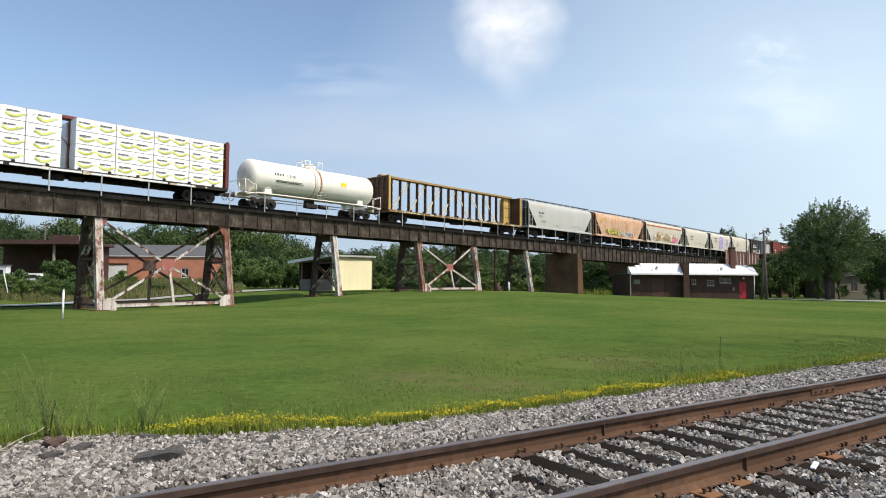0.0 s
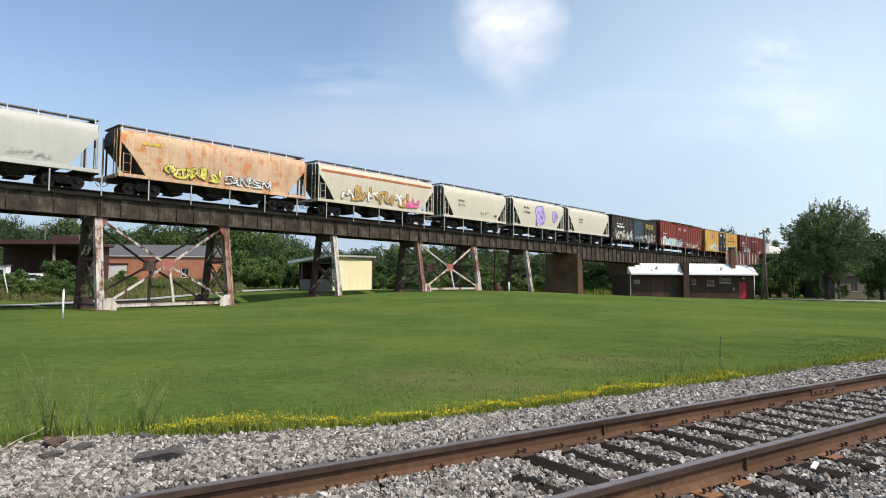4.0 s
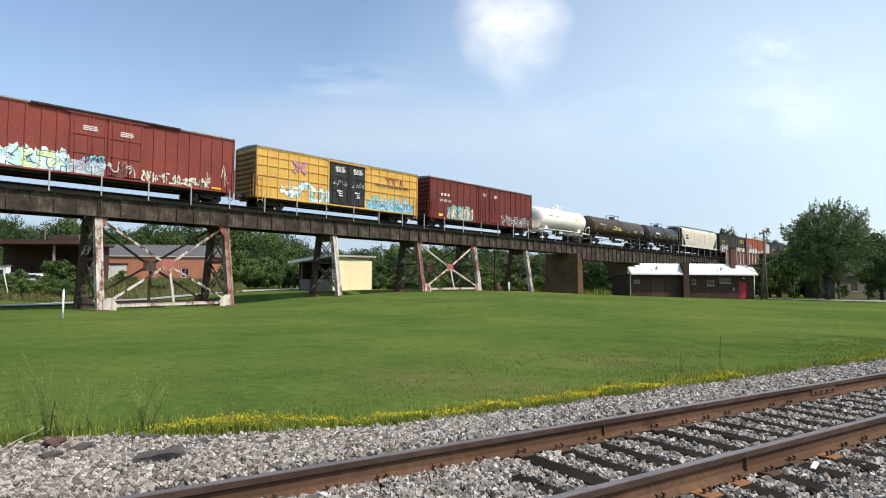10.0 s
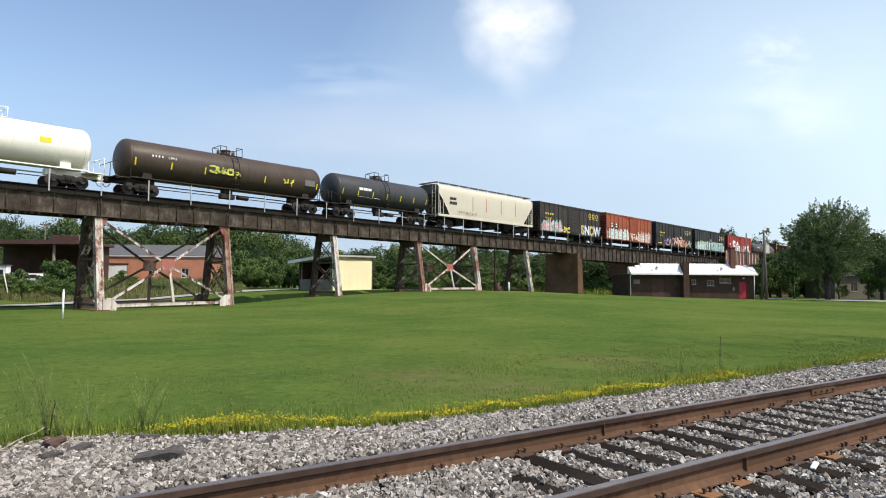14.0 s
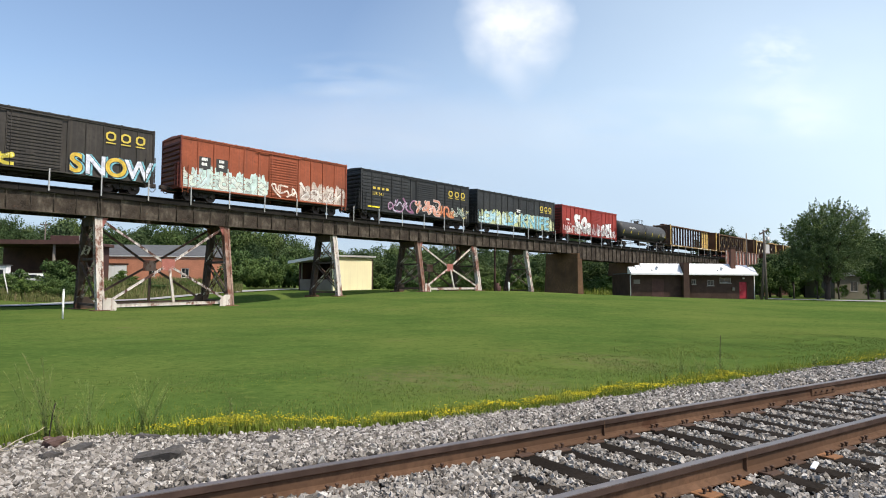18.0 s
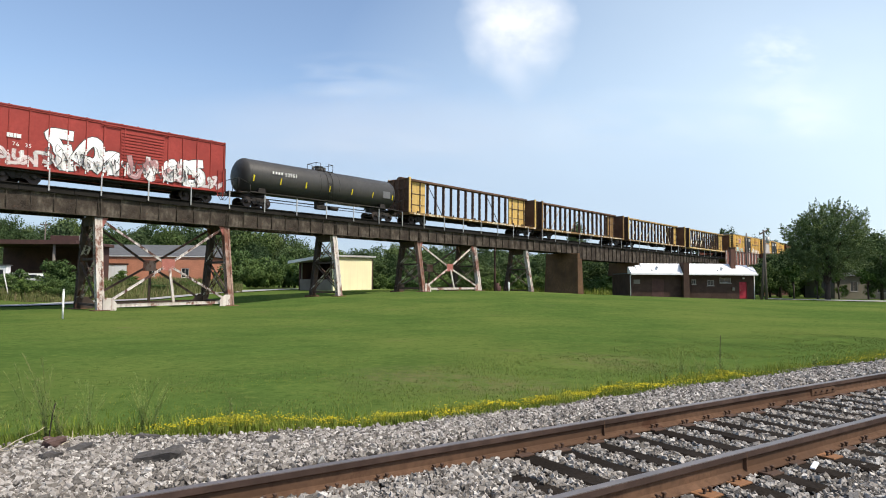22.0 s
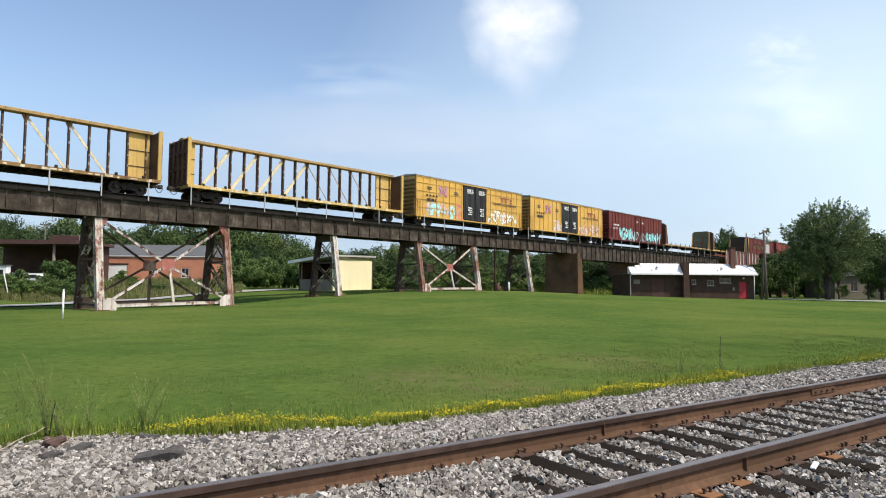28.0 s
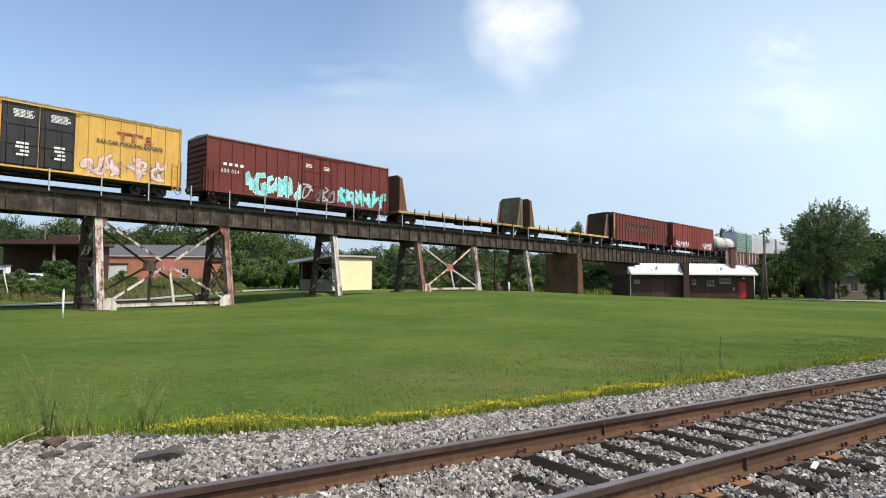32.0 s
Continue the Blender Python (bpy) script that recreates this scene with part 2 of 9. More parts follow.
M_GALV = plain("galvanised_post", (0.42, 0.42, 0.41), 0.5, 0.4, 0.12)
M_CONC = painted("stained_concrete", (0.135, 0.080, 0.046), 0.3, 0.95, 0.12, (0.07, 0.042, 0.028), 0.5, (0.09, 0.06, 0.045), grain=5)
M_BRICKDARK = plain("brown_brick", (0.068, 0.043, 0.034), 0.9, vary=0.3, scale=9)
M_BRICKRED = plain("red_brick", (0.52, 0.225, 0.140), 0.9, vary=0.2, scale=7)
M_WHITEWALL = painted("white_paint", (0.80, 0.80, 0.80), 0.05, 0.6, 0.06, (0.25, 0.2, 0.17), 0.18, (0.45, 0.43, 0.40))
M_YELLOWWALL = painted("cream_yellow_paint", (0.90, 0.82, 0.54), 0.05, 0.8, 0.0, streak=0.12, dirt=(0.45, 0.38, 0.22))
M_GREYWALL = plain("grey_boards", (0.19, 0.165, 0.14), 0.85, vary=0.2)
M_ROOFGREY = plain("grey_shingles", (0.115, 0.118, 0.122), 0.9, vary=0.2, scale=12)
M_ROOFMETAL = plain("pale_metal_roof", (0.62, 0.62, 0.62), 0.4, 0.3, 0.1)
M_DARKWOOD = plain("dark_timber", (0.075, 0.034, 0.028), 0.85, vary=0.3)
M_REDDOOR = painted("red_door_paint", (0.42, 0.028, 0.045), 0.12, 0.45)
M_GLASS = plain("dark_window_glass", (0.03, 0.035, 0.04), 0.08, 0.0, 0.2)
M_DULLTRIM = plain("dull_window_trim", (0.26, 0.24, 0.22), 0.7)
M_CHIMNEY = plain("sooty_brick", (0.13, 0.062, 0.045), 0.9, vary=0.25, scale=9)
M_TRIM = plain("pale_trim", (0.60, 0.58, 0.55), 0.6)
M_ASPHALT = plain("old_asphalt", (0.34, 0.33, 0.31), 0.9, vary=0.15, scale=18)
M_POLE = plain("weathered_pole", (0.12, 0.10, 0.085), 0.9, vary=0.3)
M_WHITE = plain("white_enamel", (0.78, 0.78, 0.77), 0.5)
M_CHROME0 = plain("door_brass", (0.5, 0.45, 0.3), 0.35, 0.8)
M_UNDER0 = plain("tyre_rubber", (0.03, 0.03, 0.03), 0.9)


def ground_material():
    """Mown lawn with drier patches, rough dirt where the ground is bare."""
    m, nt, b = material("lawn")
    co = nt.nodes.new("ShaderNodeTexCoord").outputs["Object"]
    big, mid, fine = noise_at(nt, co, 0.09, 4, (1, 1, 1)), noise_at(nt, co, 0.8, 5), noise_at(nt, co, 22, 6)
    col = ramp(nt, mid, [(0.3, (0.054, 0.094, 0.023)), (0.7, (0.082, 0.132, 0.031))])
    col = mix(nt, step(nt, big, 0.42, 0.70), col, (0.125, 0.155, 0.040))
    col = mix(nt, step(nt, fine, 0.52, 0.80), col, (0.040, 0.068, 0.012))
    tuft = noise_at(nt, co, 4.5, 5, (1, 1, 1), 0.65)
    col = mix(nt, step(nt, tuft, 0.54, 0.72), col, (0.112, 0.146, 0.036))
    col = mix(nt, step(nt, tuft, 0.46, 0.32), col, (0.050, 0.088, 0.019))
    dry = noise_at(nt, co, 0.33, 6, (1, 1, 1), 0.7)
    col = mix(nt, step(nt, dry, 0.61, 0.76), col, (0.125, 0.112, 0.050))
    # a worn, trodden patch near the flowers
    for place, size in (((1.25, 11.5, -0.4), 1.5), ((-0.4, 12.3, -0.4), 1.9), ((4.1, 15.2, -0.4), 2.0)):
        ds = nt.nodes.new("ShaderNodeVectorMath")
        ds.operation = "DISTANCE"
        ds.inputs[1].default_value = place
        nt.links.new(co, ds.inputs[0])
        near = step(nt, ds.outputs["Value"], size, 0.0)
        ml = nt.nodes.new("ShaderNodeMath")
        ml.operation = "MULTIPLY"
        nt.links.new(near, ml.inputs[0])
        nt.links.new(step(nt, noise_at(nt, co, 2.6, 6, (1, 1, 1), 0.75), 0.40, 0.66), ml.inputs[1])
        col = mix(nt, ml.outputs[0], col, (0.150, 0.122, 0.066))
    # bare earth where the lawn meets the stones
    sp = []
    for axis in ((0.8306, 0.5569, 0.0), (-0.5569, 0.8306, 0.0)):
        dt = nt.nodes.new("ShaderNodeVectorMath")
        dt.operation = "DOT_PRODUCT"
        dt.inputs[1].default_value = axis
        nt.links.new(co, dt.inputs[0])
        sp.append(dt.outputs["Value"])
    far = nt.nodes.new("ShaderNodeMath")
    far.operation, far.inputs[1].default_value = "MULTIPLY_ADD", -1.5
    nt.links.new(step(nt, sp[0], 5.0, -1.0), far.inputs[0])
    nt.links.new(sp[1], far.inputs[2])
    rag = nt.nodes.new("ShaderNodeMath")
    rag.operation, rag.inputs[1].default_value = "MULTIPLY_ADD", 0.9
    nt.links.new(noise_at(nt, co, 1.6, 5, (1, 1, 1), 0.7), rag.inputs[0])
    nt.links.new(far.outputs[0], rag.inputs[2])
    col = mix(nt, step(nt, rag.outputs[0], 8.15, 7.75), col, (0.105, 0.076, 0.052))
    nt.links.new(col, b.inputs["Base Color"])
    b.inputs["Roughness"].default_value = 0.9
    b.inputs["Specular IOR Level"].default_value = 0.0
    bump(nt, b, fine, 0.8, 0.03)
    return m


M_LAWN = ground_material()

for dull in (M_TIMBER, M_CONC, M_BRICKDARK, M_BRICKRED, M_GIRDER, M_ROOFGREY, M_RAILSIDE, M_HEADSIDE):
    dull.node_tree.nodes["Principled BSDF"].inputs["Specular IOR Level"].default_value = 0.12


# ---- the lie of the land ----
VIA = pose(0, 0, 0, 0, 0, 47.159)        # along the viaduct: x to the far end, y away from the camera
TRK = pose(0, 0, 0, 0, 0, 33.84)         # along the near track
PC, RAIL_Z = 46.69, 7.55                 # the viaduct's centre line and rail top
TRACK, WIDE = 0.15, 1.105                # how far the track lies off that line; the cars' breadth over the drawn one
VD, VN = Vector((0.67995, 0.73326, 0)), Vector((-0.73326, 0.67995, 0))
TD, TN = Vector((0.83058, 0.55689, 0)), Vector((-0.55689, 0.83058, 0))
PROFILE = [(-80, -0.6), (8, -0.55), (15, -0.50), (24, -0.36), (34, 0.25), (44, 0.60), (53, 0.74), (63, 0.42), (73, 0.14), (88, -0.1), (146, -0.5), (400, -0.6)]


def smooth01(t):
    t = min(1.0, max(0.0, t))
    return t * t * (3 - 2 * t)


def ground_z(x, y):
    s, p = x * VD.x + y * VD.y, x * VN.x + y * VN.y
    z = PROFILE[-1][1]
    if s <= PROFILE[0][0]:
        z = PROFILE[0][1]
    else:
        for (a, za), (b, zb) in zip(PROFILE, PROFILE[1:]):
            if s < b:
                z = za + (zb - za) * smooth01((s - a) / (b - a)) * 0.5 + (zb - za) * (s - a) / (b - a) * 0.5
                break
    near = x * TN.x + y * TN.y
    base = -0.47 + 0.08 * smooth01((near - 8.5) / 3)
    w = smooth01((p - 6) / 34)
    bank = 1.1 * smooth01((p - 66) / 9) * smooth01((44 - s) / 10)
    bank -= 0.8 * smooth01((p - 46.5) / 3) * (1 - smooth01((p - 52) / 4)) * smooth01((s - 17) / 6) * smooth01((66 - s) / 8)
    return base + (z - base) * w + bank + 0.03 * noise.noise(Vector((x * 0.12, y * 0.12, 0)))


def axis_steps(lo, hi, fine_lo, fine_hi, fine, growth):
    out = [fine_lo + i * fine for i in range(int((fine_hi - fine_lo) / fine) + 1)]
    a, d = out[-1], fine
    while a < hi:
        d *= growth
        a += d
        out.append(a)
    a, d = fine_lo, fine
    while a > lo:
        d *= growth
        a -= d
        out.insert(0, a)
    return out


def build_ground():
    xs, ys = axis_steps(-2500, 2500, -50, 62, 1.0, 1.25), axis_steps(-700, 4000, 2, 105, 1.0, 1.25)
    vs = [(x, y, ground_z(x, y)) for y in ys for x in xs]
    w = len(xs)
    mb = MB()
    mb.add(vs, [[j * w + i, j * w + i + 1, (j + 1) * w + i + 1, (j + 1) * w + i] for j in range(len(ys) - 1) for i in range(w - 1)], True)
    thing("ground", "mown green lawn with dry patches, rising gently to the viaduct", "ground", kind="structure", mb=mb, material=M_LAWN)


build_ground()


# ---- the near track ----
RAIL_P = (4.60, 3.09)
TIE_S = [4.42 + 0.48 * k for k in range(-18, 150)]
RAIL_PROFILE = [(-0.076, -0.186), (0.076, -0.186), (0.076, -0.174), (0.020, -0.155), (0.010, -0.14), (0.010, -0.062), (0.037, -0.046), (0.037, -0.008), (0.028, 0.0), (-0.028, 0.0), (-0.037, -0.008), (-0.037, -0.046), (-0.010, -0.062), (-0.010, -0.14), (-0.020, -0.155), (-0.076, -0.174)]
ALONG = Matrix(((0, 1, 0, 0), (1, 0, 0, 0), (0, 0, 1, 0), (0, 0, 0, 1)))   # a profile in x, z drawn out along the track


def ballast_z(s, p):
    """The top of the stone bed of the near track."""
    edge = 7.0 + 1.5 * smooth01((5.0 - s) / 6.0)
    z = -0.255
    if p > 5.3:
        z -= 0.22 * smooth01((p - 5.3) / (edge - 5.0))
    if p < 2.3:
        z -= 0.22 * smooth01((2.3 - p) / 1.6)
    return z + 0.018 * noise.noise(Vector((s * 1.3, p * 1.3, 3)))


def build_near_track():
    bed = MB()
    ss = axis_steps(-60, 220, -6, 30, 0.4, 1.15)
    ps = [-0.6, 0.0, 0.4, 0.8, 1.3, 1.8, 2.3, 3.0, 3.8, 4.6, 5.3, 5.8, 6.3, 6.8, 7.2, 7.6, 8.0, 8.5, 8.9]
    w = len(ps)
    vs = []
    for s in ss:
        for p in ps:
            lim = 7.0 + 1.5 * smooth01((5.0 - s) / 6.0) + 0.2 * noise.noise(Vector((s * 0.8, 0, 9)))
            z = ballast_z(s, p)
            if p > lim:
                z -= 0.25 * (p - lim) + 0.05
            vs.append((s, p, z))
    bed.add(vs, [[i * w + j, (i + 1) * w + j, (i + 1) * w + j + 1, i * w + j + 1] for i in range(len(ss) - 1) for j in range(w - 1)], True)
    thing("ballast_bed", "grey crushed-stone bed under the near track", "ballast", kind="structure", m=TRK, mb=bed, material=plain("ballast_fines", (0.10, 0.09, 0.08), 0.95, vary=0.4, scale=40, bump_d=0.02))
    for p in RAIL_P:
        rail = thing("rail", "rust-brown steel rail with a worn bright top", "rail", "rails of the near track", m=TRK)
        mb = MB().prism([(x + p, z) for x, z in RAIL_PROFILE], -60, 220, ALONG)
        mb.f = [q[::-1] for q in mb.f]
        part("rail_web", mb, M_RAILSIDE, rail)
        top = MB()
        top.box(-60, 220, p - 0.034, p + 0.034, -0.002, 0.004)
        part("rail_head", MB().box(-60, 220, p - 0.0405, p + 0.0405, -0.045, -0.0025), M_HEADSIDE, rail, "dull dark sides of the rail's head")
        part("running_surface", top, M_RAILHEAD, rail, "bright worn steel top")
    # ties with their plates and spikes
    tie_mesh, plate_mesh, spike = [], MB(), MB()
    rnd = random.Random(5)
    for k in range(6):
        mb = MB()
        h = 0.03 * rnd.random()
        mb.box(-0.115, 0.115, -1.3, 1.3, -0.18, 0.0, 0.015 + 0.01 * rnd.random())
        mb.v = [(x + 0.012 * noise.noise(Vector((x * 9, y * 3, k * 7))), y, z + 0.010 * noise.noise(Vector((x * 14, y * 4, k * 3 + 1)))) for x, y, z in mb.v]
        tie_mesh.append(mb.mesh("tie", M_TIE))
    plate_mesh.box(-0.09, 0.09, -0.18, 0.18, 0, 0.018, 0.004)
    plate_me = plate_mesh.mesh("tie_plate", M_PLATE)
    plate_orange = plate_mesh.mesh("tie_plate", M_PLATEORANGE)
    spike.box(-0.008, 0.008, -0.008, 0.008, 0.0, 0.05)
    spike.box(-0.014, 0.014, -0.016, 0.016, 0.045, 0.062, 0.004)
    spike_me = spike.mesh("spike", M_PLATE)
    for k, s in enumerate(TIE_S):
        if s > 60 and k % 2:
            continue
        tie = thing("railway_tie", "black creosoted wooden tie half sunk in grey ballast", "railway tie", "ties of the near track", m=TRK @ pose(s + rnd.uniform(-0.03, 0.03), 3.845 + rnd.uniform(-0.04, 0.04), -0.186 - 0.012 * rnd.random(), 0, 0, rnd.uniform(-1.2, 1.2)))
        tie.data = None
        part("timber", tie_mesh[k % 6], None, tie)
        if -4 < s < 26:
            for p in RAIL_P:
                bright = p < 4 and (4.2 < s < 5.1 or 6.1 < s < 6.6)
                pl = part("tie_plate", plate_orange if bright else plate_me, None, tie, "orange rusty tie plate" if bright else "dark rusty tie plate", pose(0, p - 3.845 - (0.05 if bright else 0), 0.001))
                for x, y in ((-0.042, -0.1), (0.038, -0.1), (-0.042, 0.1), (0.038, 0.1)) if s < 9 else ():
                    part("spike", spike_me, None, pl, m=pose(x, y, 0))
    # fine seams where the rails are welded
    for s, p in ((5.16, 3.09), (5.1, 4.60)):
        thing("rail_seam", "raised weld seam round the rail", "rail joint", m=TRK @ pose(s, p, 0), mb=MB().box(-0.006, 0.006, -0.042, 0.042, -0.18, -0.012), material=M_RAILSIDE)
    # joint bar with bolts
    for s, p in ((9.75, 4.60),):
        bar = thing("joint_bar", "rusty bolted bar joining two rails", "rail joint", m=TRK @ pose(s, p, 0))
        mb = MB()
        for sd in (-1, 1):
            mb.box(-0.34, 0.34, min(sd * 0.012, sd * 0.032), max(sd * 0.012, sd * 0.032), -0.15, -0.055, 0.006)
        part("bar", mb, M_RAILSIDE, bar)
        for k in range(4):
            b = MB().cyl((-0.25 + 0.167 * k, -0.032, -0.10), (-0.25 + 0.167 * k, -0.058, -0.10), 0.017, 6, smooth=False)
            part("bolt", b, M_PLATE, bar)


build_near_track()


# ---- the viaduct ----
BENTS = [(15.0, 1), (24.2, 1), (34.65, 0), (45.3, 1), (54.25, 1), (64.3, 0)]
Z_BOT, Z_TOP = 5.76, 7.02


def girder_span(s0, s1, z0=Z_BOT, z1=Z_TOP, group="girder spans of the viaduct", pitch=1.27):
    span = thing("girder_span", "weathered grey-brown riveted plate-girder span of the viaduct", "bridge span", group, m=VIA @ pose(s0, PC, 0))
    ln = s1 - s0 - 0.03
    for sd in (-1, 1):
        y = sd * 1.30
        web = part("girder_web", MB().box(0, ln, y - 0.008, y + 0.008, z0 + 0.02, z1 - 0.02), M_GIRDER, span)
        part("flange", MB().box(0, ln, y - 0.15, y + 0.15, z1 - 0.03, z1), M_GIRDER, span)
        part("flange", MB().box(0, ln, y - 0.15, y + 0.15, z0, z0 + 0.03), M_GIRDER, span)
        for z in (z0 + 0.032, z1 - 0.152):
            part("flange_angle", MB().box(0, ln, min(y + sd * 0.009, y + sd * 0.022), max(y + sd * 0.009, y + sd * 0.022), z, z + 0.12), M_GIRDER, web)
        n = max(2, round(ln / pitch))
        st = MB()
        st.box(-0.010, 0.010, min(sd * 0.0225, sd * 0.13), max(sd * 0.0225, sd * 0.13), z0 + 0.032, z1 - 0.032)
        st.box(-0.06, 0.06, min(sd * 0.0225, sd * 0.035), max(sd * 0.0225, sd * 0.035), z0 + 0.032, z1 - 0.032)
        me = st.mesh("stiffener", M_GIRDER)
        for k in range(n + 1):
            part("stiffener", me, None, span, m=pose(0.08 + (ln - 0.16) * k / n, y, 0))
    mb = MB()
    for k in range(int(ln / 3) + 1):
        x = 0.2 + (ln - 0.4) * k / max(1, int(ln / 3))
        mb.beam((x, -1.0, z0 + 0.1), (x, 1.0, z1 - 0.1), 0.09, 0.09)
        mb.beam((x, 1.0, z0 + 0.1), (x, -1.0, z1 - 0.1), 0.09, 0.09)
    part("cross_frames", mb, M_STEELDARK, span)
    return span


def lattice_leg(a, b, mat, parent, label=""):
    """A built-up leg: two channels with plates and crossed lacing."""
    a, b = Vector(a), Vector(b)
    mb = MB()
    for dy in (-0.16, 0.21):
        mb.beam(a + Vector((0, dy, 0)), b + Vector((0, dy, 0)), 0.42, 0.03, 0.0, (0, 1, 0))
        for e in (-0.215, 0.215):
            mb.beam(a + Vector((e, dy * 0.72, 0)), b + Vector((e, dy * 0.72, 0)), 0.022, 0.11, 0.0, (0, 1, 0))
    for e in (-0.165, 0.165):
        mb.beam(a + Vector((e, -0.225, 0)), b + Vector((e, -0.225, 0)), 0.13, 0.03, 0.0, (0, 1, 0))
    for k in range(1, 6):
        q = a.lerp(b, k / 6)
        mb.box(q.x - 0.1, q.x + 0.1, q.y - 0.215, q.y - 0.19, q.z - 0.16, q.z + 0.16)
    n = 15
    for k in range(n):
        p, q = a.lerp(b, k / n), a.lerp(b, (k + 1) / n)
        for e in (-0.212, 0.212):
            mb.beam(p + Vector((e, -0.17, 0)), q + Vector((e, 0.17, 0)), 0.014, 0.05, 0.0, (0, 1, 0))
            mb.beam(p + Vector((e * 1.06, 0.17, 0)), q + Vector((e * 1.06, -0.17, 0)), 0.014, 0.05, 0.0, (0, 1, 0))
    return part("leg", mb, mat, parent, label)


def bent(parent, s, gz, near_mat):
    """One frame of two raking legs, in the parent's space (x along the viaduct, y across from its centre line)."""
    top = Z_BOT - 0.02
    ny, fy = -1.05 - (top - gz) / 5.6, 1.05 + (top - gz) / 5.6
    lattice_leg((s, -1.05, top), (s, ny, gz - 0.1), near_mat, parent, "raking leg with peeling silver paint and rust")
    # the far leg always takes the darker steel, whatever near_mat is
    lattice_leg((s, 1.05, top), (s, fy, gz - 0.1), M_STEELDARK, parent, "dark brown raking leg with rust spots")
    cap = MB()
    cap.box(s - 0.30, s + 0.30, -1.35, 1.35, top - 0.06, top + 0.02)
    cap.box(s - 0.22, s - 0.19, -1.0, 1.0, top - 0.55, top - 0.06)
    cap.box(s + 0.19, s + 0.22, -1.0, 1.0, top - 0.55, top - 0.06)
    part("cap", cap, M_STEELDARK, parent)
    zm = gz + (top - gz) * 0.55
    ym = 1.05 + (top - zm) / 5.6
    for (y0, z0, y1, z1) in ((-1.05, top - 0.5, ym, zm), (1.05, top - 0.5, -ym, zm), (-ym, zm, fy, gz + 0.5), (ym, zm, ny, gz + 0.5)):
        mb = MB()
        for dx in (-0.17, 0.17):
            mb.beam((s + dx, y0, z0), (s + dx, y1, z1), 0.03, 0.12, 0.0, (1, 0, 0))
        n = 9
        for k in range(n):
            t0, t1 = k / n, (k + 1) / n
            e = 0.17 if k % 2 else -0.17
            mb.beam((s - e, y0 + (y1 - y0) * t0, z0 + (z1 - z0) * t0), (s + e, y0 + (y1 - y0) * t1, z0 + (z1 - z0) * t1), 0.04, 0.02)
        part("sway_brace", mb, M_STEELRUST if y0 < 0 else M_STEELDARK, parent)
    part("cross_strut", MB().beam((s, -ym, zm), (s, ym, zm), 0.2, 0.16), M_STEELDARK, parent)
    part("cross_strut", MB().beam((s, ny + 0.1, gz + 0.35), (s, fy - 0.1, gz + 0.35), 0.2, 0.16), M_STEELDARK, parent)
    for y in (ny, fy):
        part("footing", MB().box(s - 0.5, s + 0.5, y - 0.5, y + 0.5, gz - 0.5, gz + 0.06, 0.04), M_CONC, parent, "low concrete footing")
    return ny, fy


def local_ground(s, p=44.5):
    q = VD * s + VN * p
    return ground_z(q.x, q.y)


def brace(parent, a, b, mat, w=0.18):
    """A built-up bar of plate and angles with batten plates."""
    a, b = Vector(a), Vector(b)
    u = (b - a).normalized().cross(Vector((0, 1, 0)))
    mb = MB().beam(a, b, 0.05, w * 0.62, 0.0, u)
    for e in (-1, 1):
        mb.beam(a + u * e * w * 0.36, b + u * e * w * 0.36, 0.11, 0.022, 0.0, u)
    n = max(3, int((b - a).length / 0.9))
    for k in range(n):
        q = a.lerp(b, (k + 0.5) / n)
        d = (b - a).normalized() * 0.13
        mb.beam(q - d, q + d, 0.075, w * 0.66, 0.0, u)
    part("brace", mb, mat, parent)


